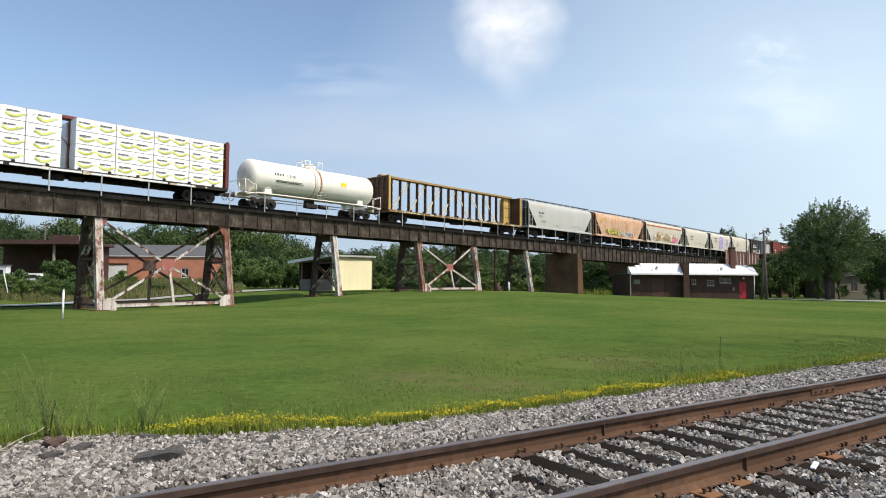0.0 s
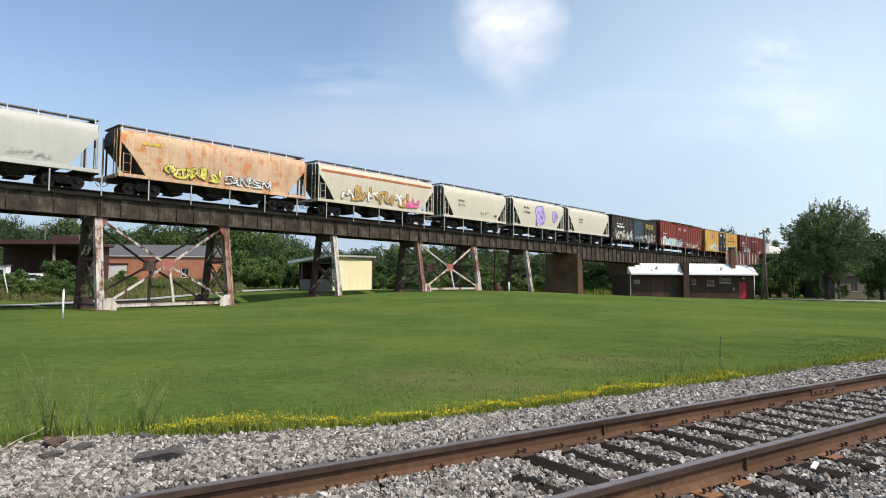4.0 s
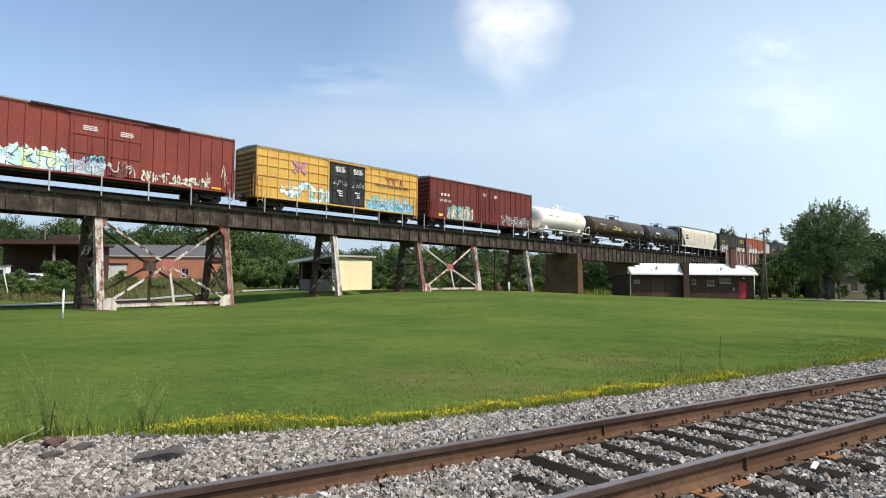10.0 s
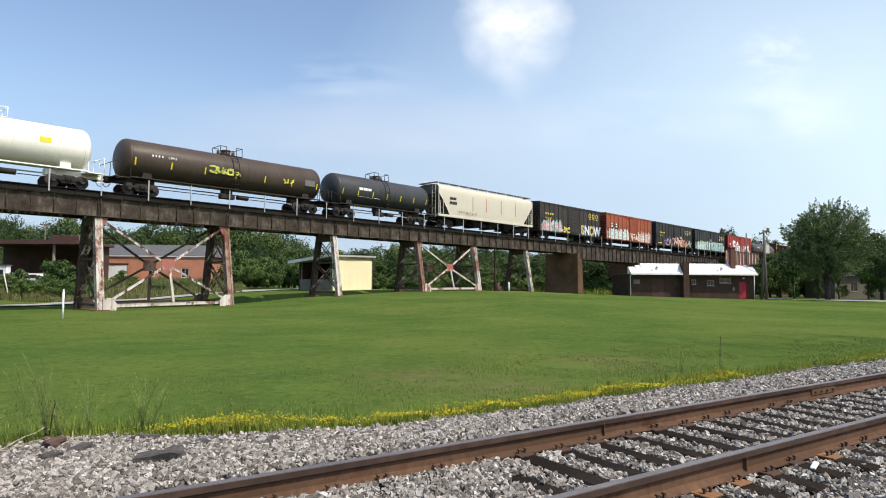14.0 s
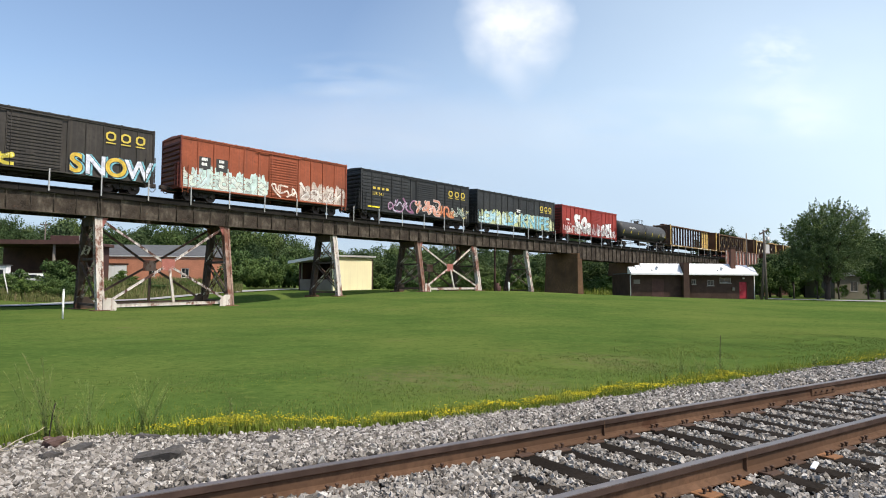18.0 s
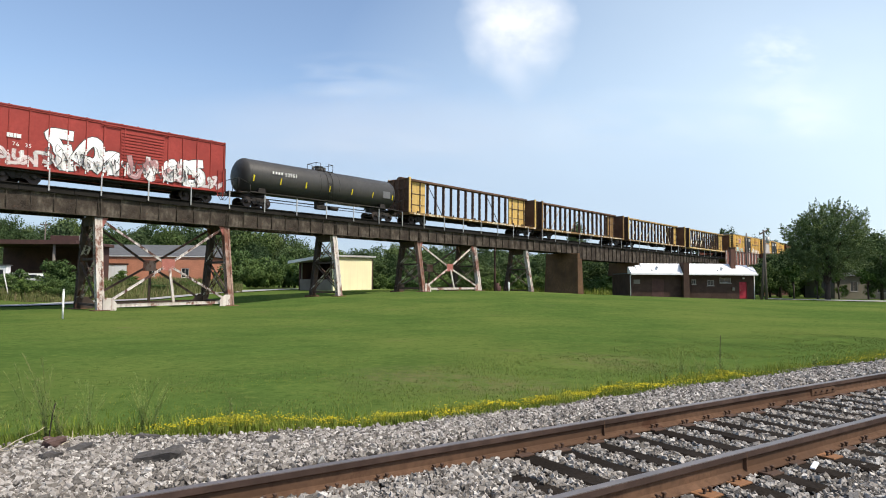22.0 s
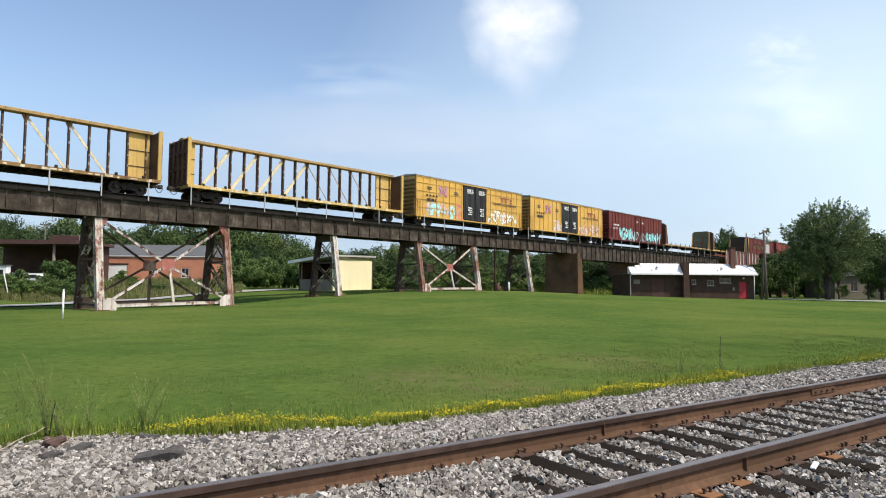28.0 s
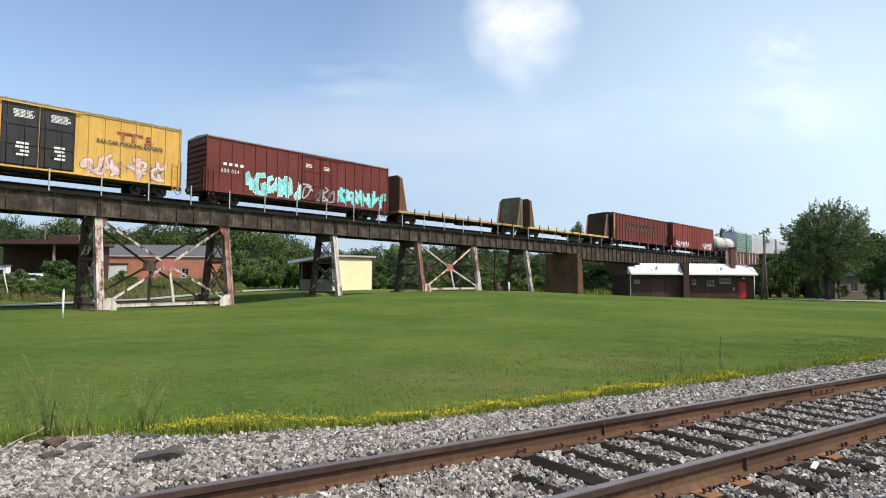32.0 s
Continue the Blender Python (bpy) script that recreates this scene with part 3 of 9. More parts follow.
def tower(s0, s1, near_mats, brace_mat):
    """Two bents braced together lengthwise on both sides."""
    tw = thing("trestle_tower", "braced steel trestle tower with peeling silver paint and rust", "trestle tower", "towers of the viaduct", m=VIA @ pose(0, PC, 0))
    g0, g1 = local_ground(s0), local_ground(s1)
    n0, f0 = bent(tw, s0, g0, near_mats[0])
    n1, f1 = bent(tw, s1, g1, near_mats[1])
    top = Z_BOT - 0.15
    mid_s = (s0 + s1) / 2
    # near side in brace_mat and silver, far side in the darker steel
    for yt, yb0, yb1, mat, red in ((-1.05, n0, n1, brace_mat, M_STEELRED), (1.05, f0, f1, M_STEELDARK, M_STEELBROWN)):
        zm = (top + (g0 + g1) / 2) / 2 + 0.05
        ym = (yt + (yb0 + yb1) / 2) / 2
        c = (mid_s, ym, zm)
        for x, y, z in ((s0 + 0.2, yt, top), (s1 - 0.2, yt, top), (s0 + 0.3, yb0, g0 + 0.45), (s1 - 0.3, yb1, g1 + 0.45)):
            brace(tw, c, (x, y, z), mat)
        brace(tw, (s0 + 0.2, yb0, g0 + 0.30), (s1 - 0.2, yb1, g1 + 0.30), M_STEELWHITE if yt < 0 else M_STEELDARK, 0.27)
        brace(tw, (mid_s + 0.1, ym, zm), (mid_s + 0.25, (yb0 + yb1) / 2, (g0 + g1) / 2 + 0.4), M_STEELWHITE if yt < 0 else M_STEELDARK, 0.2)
        gus = MB().box(mid_s - 0.48, mid_s + 0.48, ym - 0.087, ym - 0.063, zm - 0.40, zm + 0.40, 0.006)
        part("gusset_plate", gus, red, tw, "red-leaded square gusset plate")
        for s, yb, g, d in ((s0, yb0, g0, 1), (s1, yb1, g1, -1)):
            sh = MB().prism([(s + d * 0.12, g), (s + d * 0.95, g), (s + d * 0.95, g + 0.5), (s + d * 0.55, g + 0.85), (s + d * 0.12, g + 0.85)], yb - 0.22, yb - 0.19)
            part("gusset_plate", sh, M_STEELWHITE if yt < 0 else M_STEELDARK, tw, "white-painted foot gusset")
            tp = MB().prism([(s + d * 0.10, top + 0.1), (s + d * 0.62, top + 0.1), (s + d * 0.30, top - 0.55), (s + d * 0.10, top - 0.65)], yt - 0.24, yt - 0.215)
            part("gusset_plate", tp, red, tw)


def single_bent(s, mat):
    tw = thing("trestle_bent", "single steel trestle bent with raking legs", "trestle bent", "bents of the viaduct", m=VIA @ pose(0, PC, 0))
    bent(tw, s, local_ground(s), mat)


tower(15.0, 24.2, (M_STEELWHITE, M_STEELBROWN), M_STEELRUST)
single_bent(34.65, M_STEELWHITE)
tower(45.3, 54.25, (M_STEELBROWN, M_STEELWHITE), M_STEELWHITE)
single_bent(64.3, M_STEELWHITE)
SPAN_ENDS = [-37.5, -27.0, -16.5, -6.0, 4.5, 15.0, 24.2, 34.65, 45.3, 54.25, 64.3, 74.85]
for a, b in zip(SPAN_ENDS, SPAN_ENDS[1:]):
    girder_span(a, b)
girder_span(74.87, 92.8, 5.02)
girder_span(92.8, 117.0, 5.02)
girder_span(117.0, 131.0, 6.0)
for s in (4.5, -6.0, -16.5, -27.0, -37.5):
    single_bent(s, M_STEELRUST)


def pier(s0, s1, p0, p1, z1, label, step_z=0.0):
    g = -1.2
    mb = MB()
    bt = 0.20
    vs = [(s0 - bt, p0 - bt, g), (s1 + bt, p0 - bt, g), (s1 + bt, p1 + bt, g), (s0 - bt, p1 + bt, g), (s0, p0, z1 - 0.5), (s1, p0, z1 - 0.5), (s1, p1, z1 - 0.5), (s0, p1, z1 - 0.5)]
    mb.convex(vs, [[0, 1, 2, 3], [4, 5, 6, 7], [0, 1, 5, 4], [1, 2, 6, 5], [2, 3, 7, 6], [3, 0, 4, 7]])
    pr = thing("bridge_pier", label, "bridge pier", "concrete piers of the viaduct", m=VIA)
    part("shaft", mb, M_CONC, pr)
    if step_z:
        part("bearing_block", MB().box(s0, s0 + 0.56, p0, p1, z1 - 0.498, step_z, 0.03), M_CONC, pr)


pier(74.3, 75.4, 44.15, 49.2, 5.5, "tall brown-stained concrete pier under the viaduct", Z_BOT - 0.01)
pier(92.4, 93.6, 44.15, 49.2, 5.5, "tall brown-stained concrete pier under the viaduct")
pier(116.0, 118.0, 44.7, 49.2, 5.5, "tall brown-stained concrete pier under the viaduct")
pier(130.0, 132.2, 43.6, 50.2, 5.2, "tall brown-stained concrete pier under the viaduct")
pier(169.0, 172.0, 43.6, 50.2, 5.2, "concrete abutment at the end of the viaduct")


def deck():
    dk = thing("bridge_deck", "dark open timber deck of the viaduct with rails", "bridge deck", kind="structure", m=VIA @ pose(0, PC, 0))
    rnd = random.Random(3)
    far = MB()
    meshes = []
    for k in range(5):
        mb = MB()
        mb.box(-0.115, 0.115, -1.38 - 0.02 * k, 1.46, 7.02, 7.30, 0.015)
        meshes.append(mb.mesh("deck_tie", M_TIMBER))
    s = -37.0
    while s < 131:
        if 2 < s < 104:
            part("deck_tie", meshes[rnd.randrange(5)], None, dk, m=pose(s, 0, 0))
        else:
            far.box(s - 0.115, s + 0.115, -1.44, 1.46, 7.02, 7.30)
        s += 0.42
    tagged(part("deck_ties", far, M_TIMBER, dk), kind="stuff")
    for y in (TRACK - 0.7525, TRACK + 0.7525):
        mb = MB().prism([(x + y, z + RAIL_Z) for x, z in RAIL_PROFILE], -520, 760, ALONG)
        mb.f = [q[::-1] for q in mb.f]
        part("rail", mb, M_RAILSIDE, dk)
    for y in (-1.28, 1.28):
        part("guard_timber", MB().box(-37, 131, y - 0.1, y + 0.1, 7.30, 7.45, 0.01), M_TIMBER, dk)
    # boards along the tie ends
    k = 0
    s = -36.0
    while s < 131:
        ln = 1.5 + 0.1 * rnd.random()
        part("fascia_board", MB().convex([(s, -1.52, 7.06), (s + ln - 0.02, -1.52, 7.02), (s + ln - 0.02, -1.47, 7.02), (s, -1.47, 7.06), (s, -1.52, 7.40), (s + ln - 0.02, -1.52, 7.32), (s + ln - 0.02, -1.47, 7.32), (s, -1.47, 7.40)], [[0, 1, 2, 3], [4, 5, 6, 7], [0, 1, 5, 4], [1, 2, 6, 5], [2, 3, 7, 6], [3, 0, 4, 7]]), M_TIMBER, dk)
        s += ln
    part("walk_plank", MB().box(-37, 131, -1.62, -1.36, 7.405, 7.45), M_TIMBER, dk)
    br = MB().box(-0.05, 0.05, -1.50, -1.2, 7.06, 7.15)
    br_me = br.mesh("walk_bracket", M_TIMBER)
    post = MB().box(-0.038, 0.038, -1.67, -1.622, 7.12, 8.55)
    post_me = post.mesh("rail_post", M_GALV)
    for k in range(-16, 40):
        part("walk_bracket", br_me, None, dk, m=pose(11.92 + 3.07 * k, 0, 0))
        part("rail_post", post_me, None, dk, "upright galvanised angle post", m=pose(11.92 + 3.07 * k, 0, 0))
    return dk


deck()


def through_girder():
    """The half-through plate-girder span past the trestle, whose ribs stand outside."""
    th = thing("through_girder_bridge", "rust-red half-through girder bridge with pale ribs", "bridge span", m=VIA @ pose(131.2, PC, 0))
    ln = 39.0
    for sd in (-1, 1):
        y = sd * 2.55
        mb = MB().box(0, ln, y - 0.012, y + 0.012, 5.75, 8.75)
        mb.box(0, ln, y - 0.22, y + 0.22, 8.72, 8.80)
        mb.box(0, ln, y - 0.22, y + 0.22, 5.70, 5.78)
        part("plate_girder", mb, painted("red_girder", (0.20, 0.075, 0.055), 0.3, 0.75, 0.3, (0.12, 0.05, 0.03), 0.4), th)
        rib = MB().box(-0.16, 0.16, min(sd * 0.013, sd * 0.2), max(sd * 0.013, sd * 0.2), 5.79, 8.71)
        me = rib.mesh("rib", M_STEELWHITE)
        for k in range(20):
            part("rib", me, None, th, m=pose(0.3 + (ln - 0.6) * k / 19, y, 0))
    mb = MB().box(0, ln, -2.5, 2.5, 6.9, 7.3)
    part("floor", mb, M_STEELDARK, th)


through_girder()


def embankment(s0, s1):
    mb = MB()
    vs = []
    ss = [s0 + (s1 - s0) * i / 40 for i in range(41)]
    for s in ss:
        for y, z in ((-16, -1.5), (-8, 2.8), (-3.2, 6.9), (-2.2, 7.25), (2.2, 7.25), (3.2, 6.9), (8, 2.8), (16, -1.5)):
            vs.append((s, PC + y, z))
    mb.add(vs, [[i * 8 + j, (i + 1) * 8 + j, (i + 1) * 8 + j + 1, i * 8 + j + 1] for i in range(40) for j in range(7)], True)
    thing("embankment", "grassy railway embankment at the end of the viaduct", "embankment", kind="structure", m=VIA, mb=mb, material=M_LAWN)


embankment(171.0, 780.0)
embankment(-540.0, -38.0)


# ---- trees ----
def crown_mesh(name, seed, rx, rz, blobs, leaves, size, mat, flat=0.0):
    """A crown of many small leaf clumps gathered on uneven boughs, with gaps between."""
    rnd = np.random.default_rng(seed)
    c = rnd.normal(size=(blobs, 3))
    c /= np.linalg.norm(c, axis=1)[:, None]
    c *= (rnd.random(blobs) ** 0.45)[:, None] * 0.78
    c *= (rx, rx, rz)
    c[:, 2] = np.maximum(c[:, 2], -rz * (1 - flat))
    k = blobs // 5
    c[:k] *= rnd.uniform(1.08, 1.20, k)[:, None]
    rad = rnd.uniform(0.20, 0.40, blobs) * rx * np.where(np.arange(blobs) < k, 0.55, 1.0) * min(1.0, (40 / blobs) ** 0.4)
    which = rnd.integers(0, blobs, leaves)
    d = rnd.normal(size=(leaves, 3))
    d /= np.linalg.norm(d, axis=1)[:, None]
    pos = c[which] + d * (rad[which] * rnd.uniform(0.45, 1.25, leaves) ** 0.8)[:, None] * (1, 1, 0.8)
    n = d + rnd.normal(size=(leaves, 3)) * 0.6
    n /= np.linalg.norm(n, axis=1)[:, None]
    u = np.cross(n, rnd.normal(size=(leaves, 3)))
    u /= np.linalg.norm(u, axis=1)[:, None]
    v = np.cross(n, u)
    sz = (size * rnd.uniform(0.5, 1.3, leaves))[:, None]
    q = np.stack([pos - u * sz, pos - v * sz * 0.55 + n * sz * 0.15, pos + u * sz, pos + v * sz * 0.55 + n * sz * 0.15], 1).reshape(-1, 3)
    return np_mesh(name, q, np.arange(leaves * 4).reshape(-1, 4), mat), c, rad


def limbs(mb, h0, centres, r0, rnd, count):
    for k in range(count):
        t = Vector(centres[rnd.randrange(len(centres))])
        a = Vector((0, 0, h0 * rnd.uniform(0.75, 1.15)))
        b = a.lerp(t, 0.5) + Vector((rnd.uniform(-0.3, 0.3), rnd.uniform(-0.3, 0.3), 0.25))
        mb.cyl(a, b, r0 * 0.42, 7, r0 * 0.26, False)
        mb.cyl(b, t, r0 * 0.26, 6, r0 * 0.06, False)


def tree(name, x, y, height, radius, label, seed, mat, leaves=5000, leaf=0.16, bare=0.28, blobs=34, z=None, category="tree", group=""):
    g = ground_z(x, y) if z is None else z
    tr = thing(name, label, category, group, m=pose(x, y, g - 0.05))
    rz = height * (1 - bare) / 2
    me, c, rad = crown_mesh("crown", seed, radius, rz, blobs, leaves, leaf, mat, 0.15)
    cz = height - rz
    part("crown", me, None, tr, m=pose(0, 0, cz))
    rnd = random.Random(seed)
    r0 = max(0.09, height * 0.02)
    mb = MB()
    mb.cyl((0, 0, 0), (rnd.uniform(-0.1, 0.1), rnd.uniform(-0.1, 0.1), height * bare), r0 * 1.15, 10, r0 * 0.85)
    mb.cyl((0, 0, height * bare - 0.05), (0.1, 0.1, height * 0.75), r0 * 0.85, 8, r0 * 0.2)
    limbs(mb, height * bare, [(p[0], p[1], p[2] + cz) for p in c], r0, rnd, 12)
    part("trunk", mb, M_BARK, tr)
    return tr


def px_place(px, depth):
    """The place at that depth straight out through a column of the picture."""
    return (px - 784) / 1110.5 * depth


def spray_crown(name, seed, rx, rz, sprays, per, size, mat):
    """A crown of leafy twigs that point outwards and up, thin at the rim and dense within."""
    rnd = np.random.default_rng(seed)
    d = rnd.normal(size=(sprays, 3))
    d /= np.linalg.norm(d, axis=1)[:, None]
    rad = rnd.random(sprays) ** 0.38 * 0.90
    lump = np.array([0.86 + 0.30 * noise.noise(Vector(tuple(q * 2.1)) + Vector((seed, 0, 0))) for q in d])
    root = d * (rad * lump)[:, None]
    root[:, 2] = np.where(root[:, 2] < -0.72, -0.72 + 0.2 * rnd.random(sprays), root[:, 2])
    root *= (rx, rx, rz)
    way = d * 0.9 + np.array((0, 0, 0.42)) + rnd.normal(size=(sprays, 3)) * 0.35
    way /= np.linalg.norm(way, axis=1)[:, None]
    ln = rnd.uniform(0.5, 1.5, sprays)
    t = rnd.random((sprays, per)) ** 0.8
    pos = root[:, None] + way[:, None] * (ln[:, None] * t)[..., None] + rnd.normal(size=(sprays, per, 3)) * 0.16 * (1.15 - t)[..., None]
    pos = pos.reshape(-1, 3)
    m = len(pos)
    n = rnd.normal(size=(m, 3)) + np.array((0, 0, 0.7))
    n /= np.linalg.norm(n, axis=1)[:, None]
    u = np.cross(n, rnd.normal(size=(m, 3)))
    u /= np.linalg.norm(u, axis=1)[:, None]
    v = np.cross(n, u)
    sz = (size * rnd.uniform(0.6, 1.3, m))[:, None]
    q = np.stack([pos - u * sz, pos - v * sz * 0.5 + n * sz * 0.15, pos + u * sz, pos + v * sz * 0.5 + n * sz * 0.15], 1).reshape(-1, 3)
    return np_mesh(name, q, np.arange(m * 4).reshape(-1, 4), mat), root


def big_tree():
    """The broad tree beside the lane, branching low."""
    x, y, rx, rz, mid = 50.2, 82.0, 6.0, 5.9, 7.55
    tr = thing("tree", "large broad green tree beside the lawn road", "tree", m=pose(x, y, ground_z(x, y) - 0.05))
    me, root = spray_crown("crown", 11, rx, rz, 2250, 34, 0.105, M_LEAFB)
    part("crown", me, None, tr, m=pose(0, 0, mid))
    rnd = random.Random(11)
    mb = MB().cyl((0, 0, 0), (0.1, 0, 2.6), 0.34, 12, 0.28)
    mb.cyl((0.1, 0, 2.55), (0.2, 0.1, 9.0), 0.28, 9, 0.08)
    limbs(mb, 2.6, [tuple(root[k] * 0.85 + np.array((0, 0, mid))) for k in range(0, 2250, 52)], 0.26, rnd, 26)
    part("trunk", mb, M_BARK, tr)


big_tree()


def far_woods():
    """Woods behind the viaduct: single trees that share a few crowns."""
    crowns = [crown_mesh("crown", 100 + k, 1.0, 1.0, 46, 8000, 0.042, M_FARLEAFB if k in (2, 5) else M_FARLEAF, 0.1)[0] for k in range(7)]
    trunk = MB().cyl((0, 0, 0), (0, 0, 1), 0.03, 7, 0.015)
    trunk_me = trunk.mesh("trunk", M_BARK)
    rnd = random.Random(77)

    def plant(px, depth, top_y, radius, low=0.12, squat=1.0):
        x, hor = px_place(px, depth), 503.5 + 0.0076 * (px - 784)
        g = ground_z(x, depth)
        h = 1.4 + (hor - top_y) * depth / 1110.5 - g
        tr = thing("tree", "dense green woodland tree behind the viaduct", "tree", "woods behind the viaduct", m=pose(x, depth, g, 0, 0, rnd.uniform(0, 360)))
        rz = h * (1 - low) / 2
        c = part("crown", crowns[rnd.choice((2, 5, 2, 5, 1)) if px < 130 else rnd.randrange(7)], None, tr, m=Matrix.LocRotScale((0, 0, h - rz), None, (radius, radius, rz)))
        part("trunk", trunk_me, None, tr, m=Matrix.LocRotScale((0, 0, 0), None, (h, h, h * 0.8)))

    skyline = [(-60, 378), (10, 374), (45, 398), (75, 402), (110, 376), (150, 382), (200, 400), (250, 392), (310, 384), (360, 390), (415, 380), (450, 384), (495, 402), (535, 432), (580, 430), (620, 436), (660, 432), (700, 424), (750, 430), (800, 430), (860, 432), (910, 436), (960, 440), (1010, 440), (1060, 444), (1110, 448)]
    for (a, ya), (b, yb) in zip(skyline, skyline[1:]):
        n = max(2, int((b - a) / 16))
        for k in range(n):
            t = (k + rnd.random() * 0.6) / n
            plant(a + (b - a) * t, rnd.uniform(128, 150), ya + (yb - ya) * t + rnd.uniform(-5, 9), rnd.uniform(4.0, 6.5), 0.02)
    for px in range(-40, 1120, 17):
        plant(px + rnd.uniform(-9, 9), rnd.uniform(108, 122), (rnd.uniform(440, 466) if px > 560 else rnd.uniform(425, 455)), rnd.uniform(3.2, 5.0), 0.0)
    # taller single crowns that show over the deck and roofs
    for px, depth, y, r in ((1022, 170, 385, 3.6), (1287, 190, 399, 5.2), (1281, 186, 402, 4.2), (1294, 194, 403, 4.4), (1305, 210, 410, 4.5), (1240, 190, 414, 3.4), (1340, 190, 416, 5), (1365, 180, 420, 5)):
        plant(px, depth, y, r, 0.1)
    # the shady belt round the big tree
    for px, depth, y, r in ((1345, 96, 462, 3.2), (1362, 100, 452, 3.4), (1380, 98, 440, 3.6), (1398, 104, 425, 3.8), (1425, 108, 430, 4.0), (1500, 104, 415, 4.2), (1535, 106, 400, 4.4), (1565, 100, 405, 4.5), (1600, 98, 400, 5.0), (1640, 96, 410, 5.0), (1560, 90, 432, 3.6), (1350, 110, 470, 3.4), (1375, 116, 462, 3.4), (1410, 112, 470, 3.5), (1450, 118, 460, 4.0), (1480, 120, 455, 4.0), (1520, 118, 450, 4.0), (1590, 116, 440, 4.0), (1700, 110, 400, 6.0), (1780, 110, 400, 6.0)):
        plant(px, depth, y, r, 0.08)


far_woods()


def bushes():
    rnd = random.Random(8)
    meshes = [crown_mesh("foliage", 200 + k, 1.0, 1.0, 20, 2200, 0.075, M_BUSHLEAF, 0.5)[0] for k in range(5)]

    def bush(px, depth, top_y, radius, z=None):
        x, hor = px_place(px, depth), 503.5 + 0.0076 * (px - 784)
        g = ground_z(x, depth) if z is None else z
        h = max(0.5, 1.4 + (hor - top_y) * depth / 1110.5 - g)
        b = thing("bush", "leafy green bush on the bank behind the viaduct", "bush", "bushes behind the viaduct", m=pose(x, depth, g, 0, 0, rnd.uniform(0, 360)))
        part("foliage", meshes[rnd.randrange(5)], None, b, m=Matrix.LocRotScale((0, 0, h * 0.5), None, (radius, radius, h * 0.56)))
    for px, d, y, r in ((425, 96, 440, 2.6), (450, 94, 446, 2.8), (478, 92, 452, 3.0), (505, 92, 455, 3.0), (528, 91, 462, 2.4), (435, 88, 474, 2.2), (470, 87, 478, 2.4), (500, 87, 472, 2.2), (545, 92, 478, 2.2), (570, 94, 470, 2.4), (585, 100, 462, 2.5),
                        (372, 84, 470, 1.6), (352, 82, 482, 1.4), (330, 80, 490, 1.2), (215, 74, 478, 1.4), (230, 74, 486, 1.2), (100, 66, 452, 1.7), (118, 66, 462, 1.6), (88, 66, 476, 1.3), (30, 64, 476, 1.6), (12, 63, 484, 1.4), (55, 62, 490, 1.6), (75, 62, 492, 1.5), (98, 62, 490, 1.5), (125, 63, 488, 1.6), (150, 64, 486, 1.6), (35, 61, 494, 1.5), (-10, 61, 490, 1.8), (170, 66, 492, 1.3), (195, 70, 496, 1.2),
                        (250, 78, 500, 1.0), (275, 78, 498, 1.0), (300, 79, 497, 1.1), (395, 88, 480, 1.8)):
        bush(px, d, y, r)
    for px in range(408, 548, 10):
        bush(px + rnd.uniform(-5, 5), rnd.uniform(83, 88), rnd.uniform(450, 478), rnd.uniform(1.4, 2.2))
    for px in range(-30, 160, 9):
        bush(px + rnd.uniform(-5, 5), rnd.uniform(58.5, 63), rnd.uniform(489, 506), rnd.uniform(0.7, 1.3))
    for px in range(195, 400, 13):
        bush(px + rnd.uniform(-6, 6), rnd.uniform(68, 78), rnd.uniform(496, 508), rnd.uniform(0.6, 1.1))
    for px in range(670, 1110, 22):
        bush(px + rnd.uniform(-8, 8), rnd.uniform(98, 108), rnd.uniform(478, 492), rnd.uniform(2.0, 3.0))
    for px in range(1345, 1480, 26):
        bush(px, rnd.uniform(108, 114), rnd.uniform(485, 500), rnd.uniform(2.0, 3.0))
    for px, d, y, r in ((1405, 92, 500, 0.9), (1448, 94, 498, 0.9), (1490, 92, 502, 1.0), (1540, 93, 500, 1.0)):
        bush(px, d, y, r)
    # slim young trunks along the road
    for px, d in ((1404, 90), (1446, 91), (1460, 92), (1484, 90), (1536, 90)):
        x = px_place(px, d)
        tree("young_tree", x, d, 5.2, 1.6, "slim young tree along the lawn road", 300 + px, M_LEAF, 1600, 0.16, 0.42, 12, category="tree")


bushes()


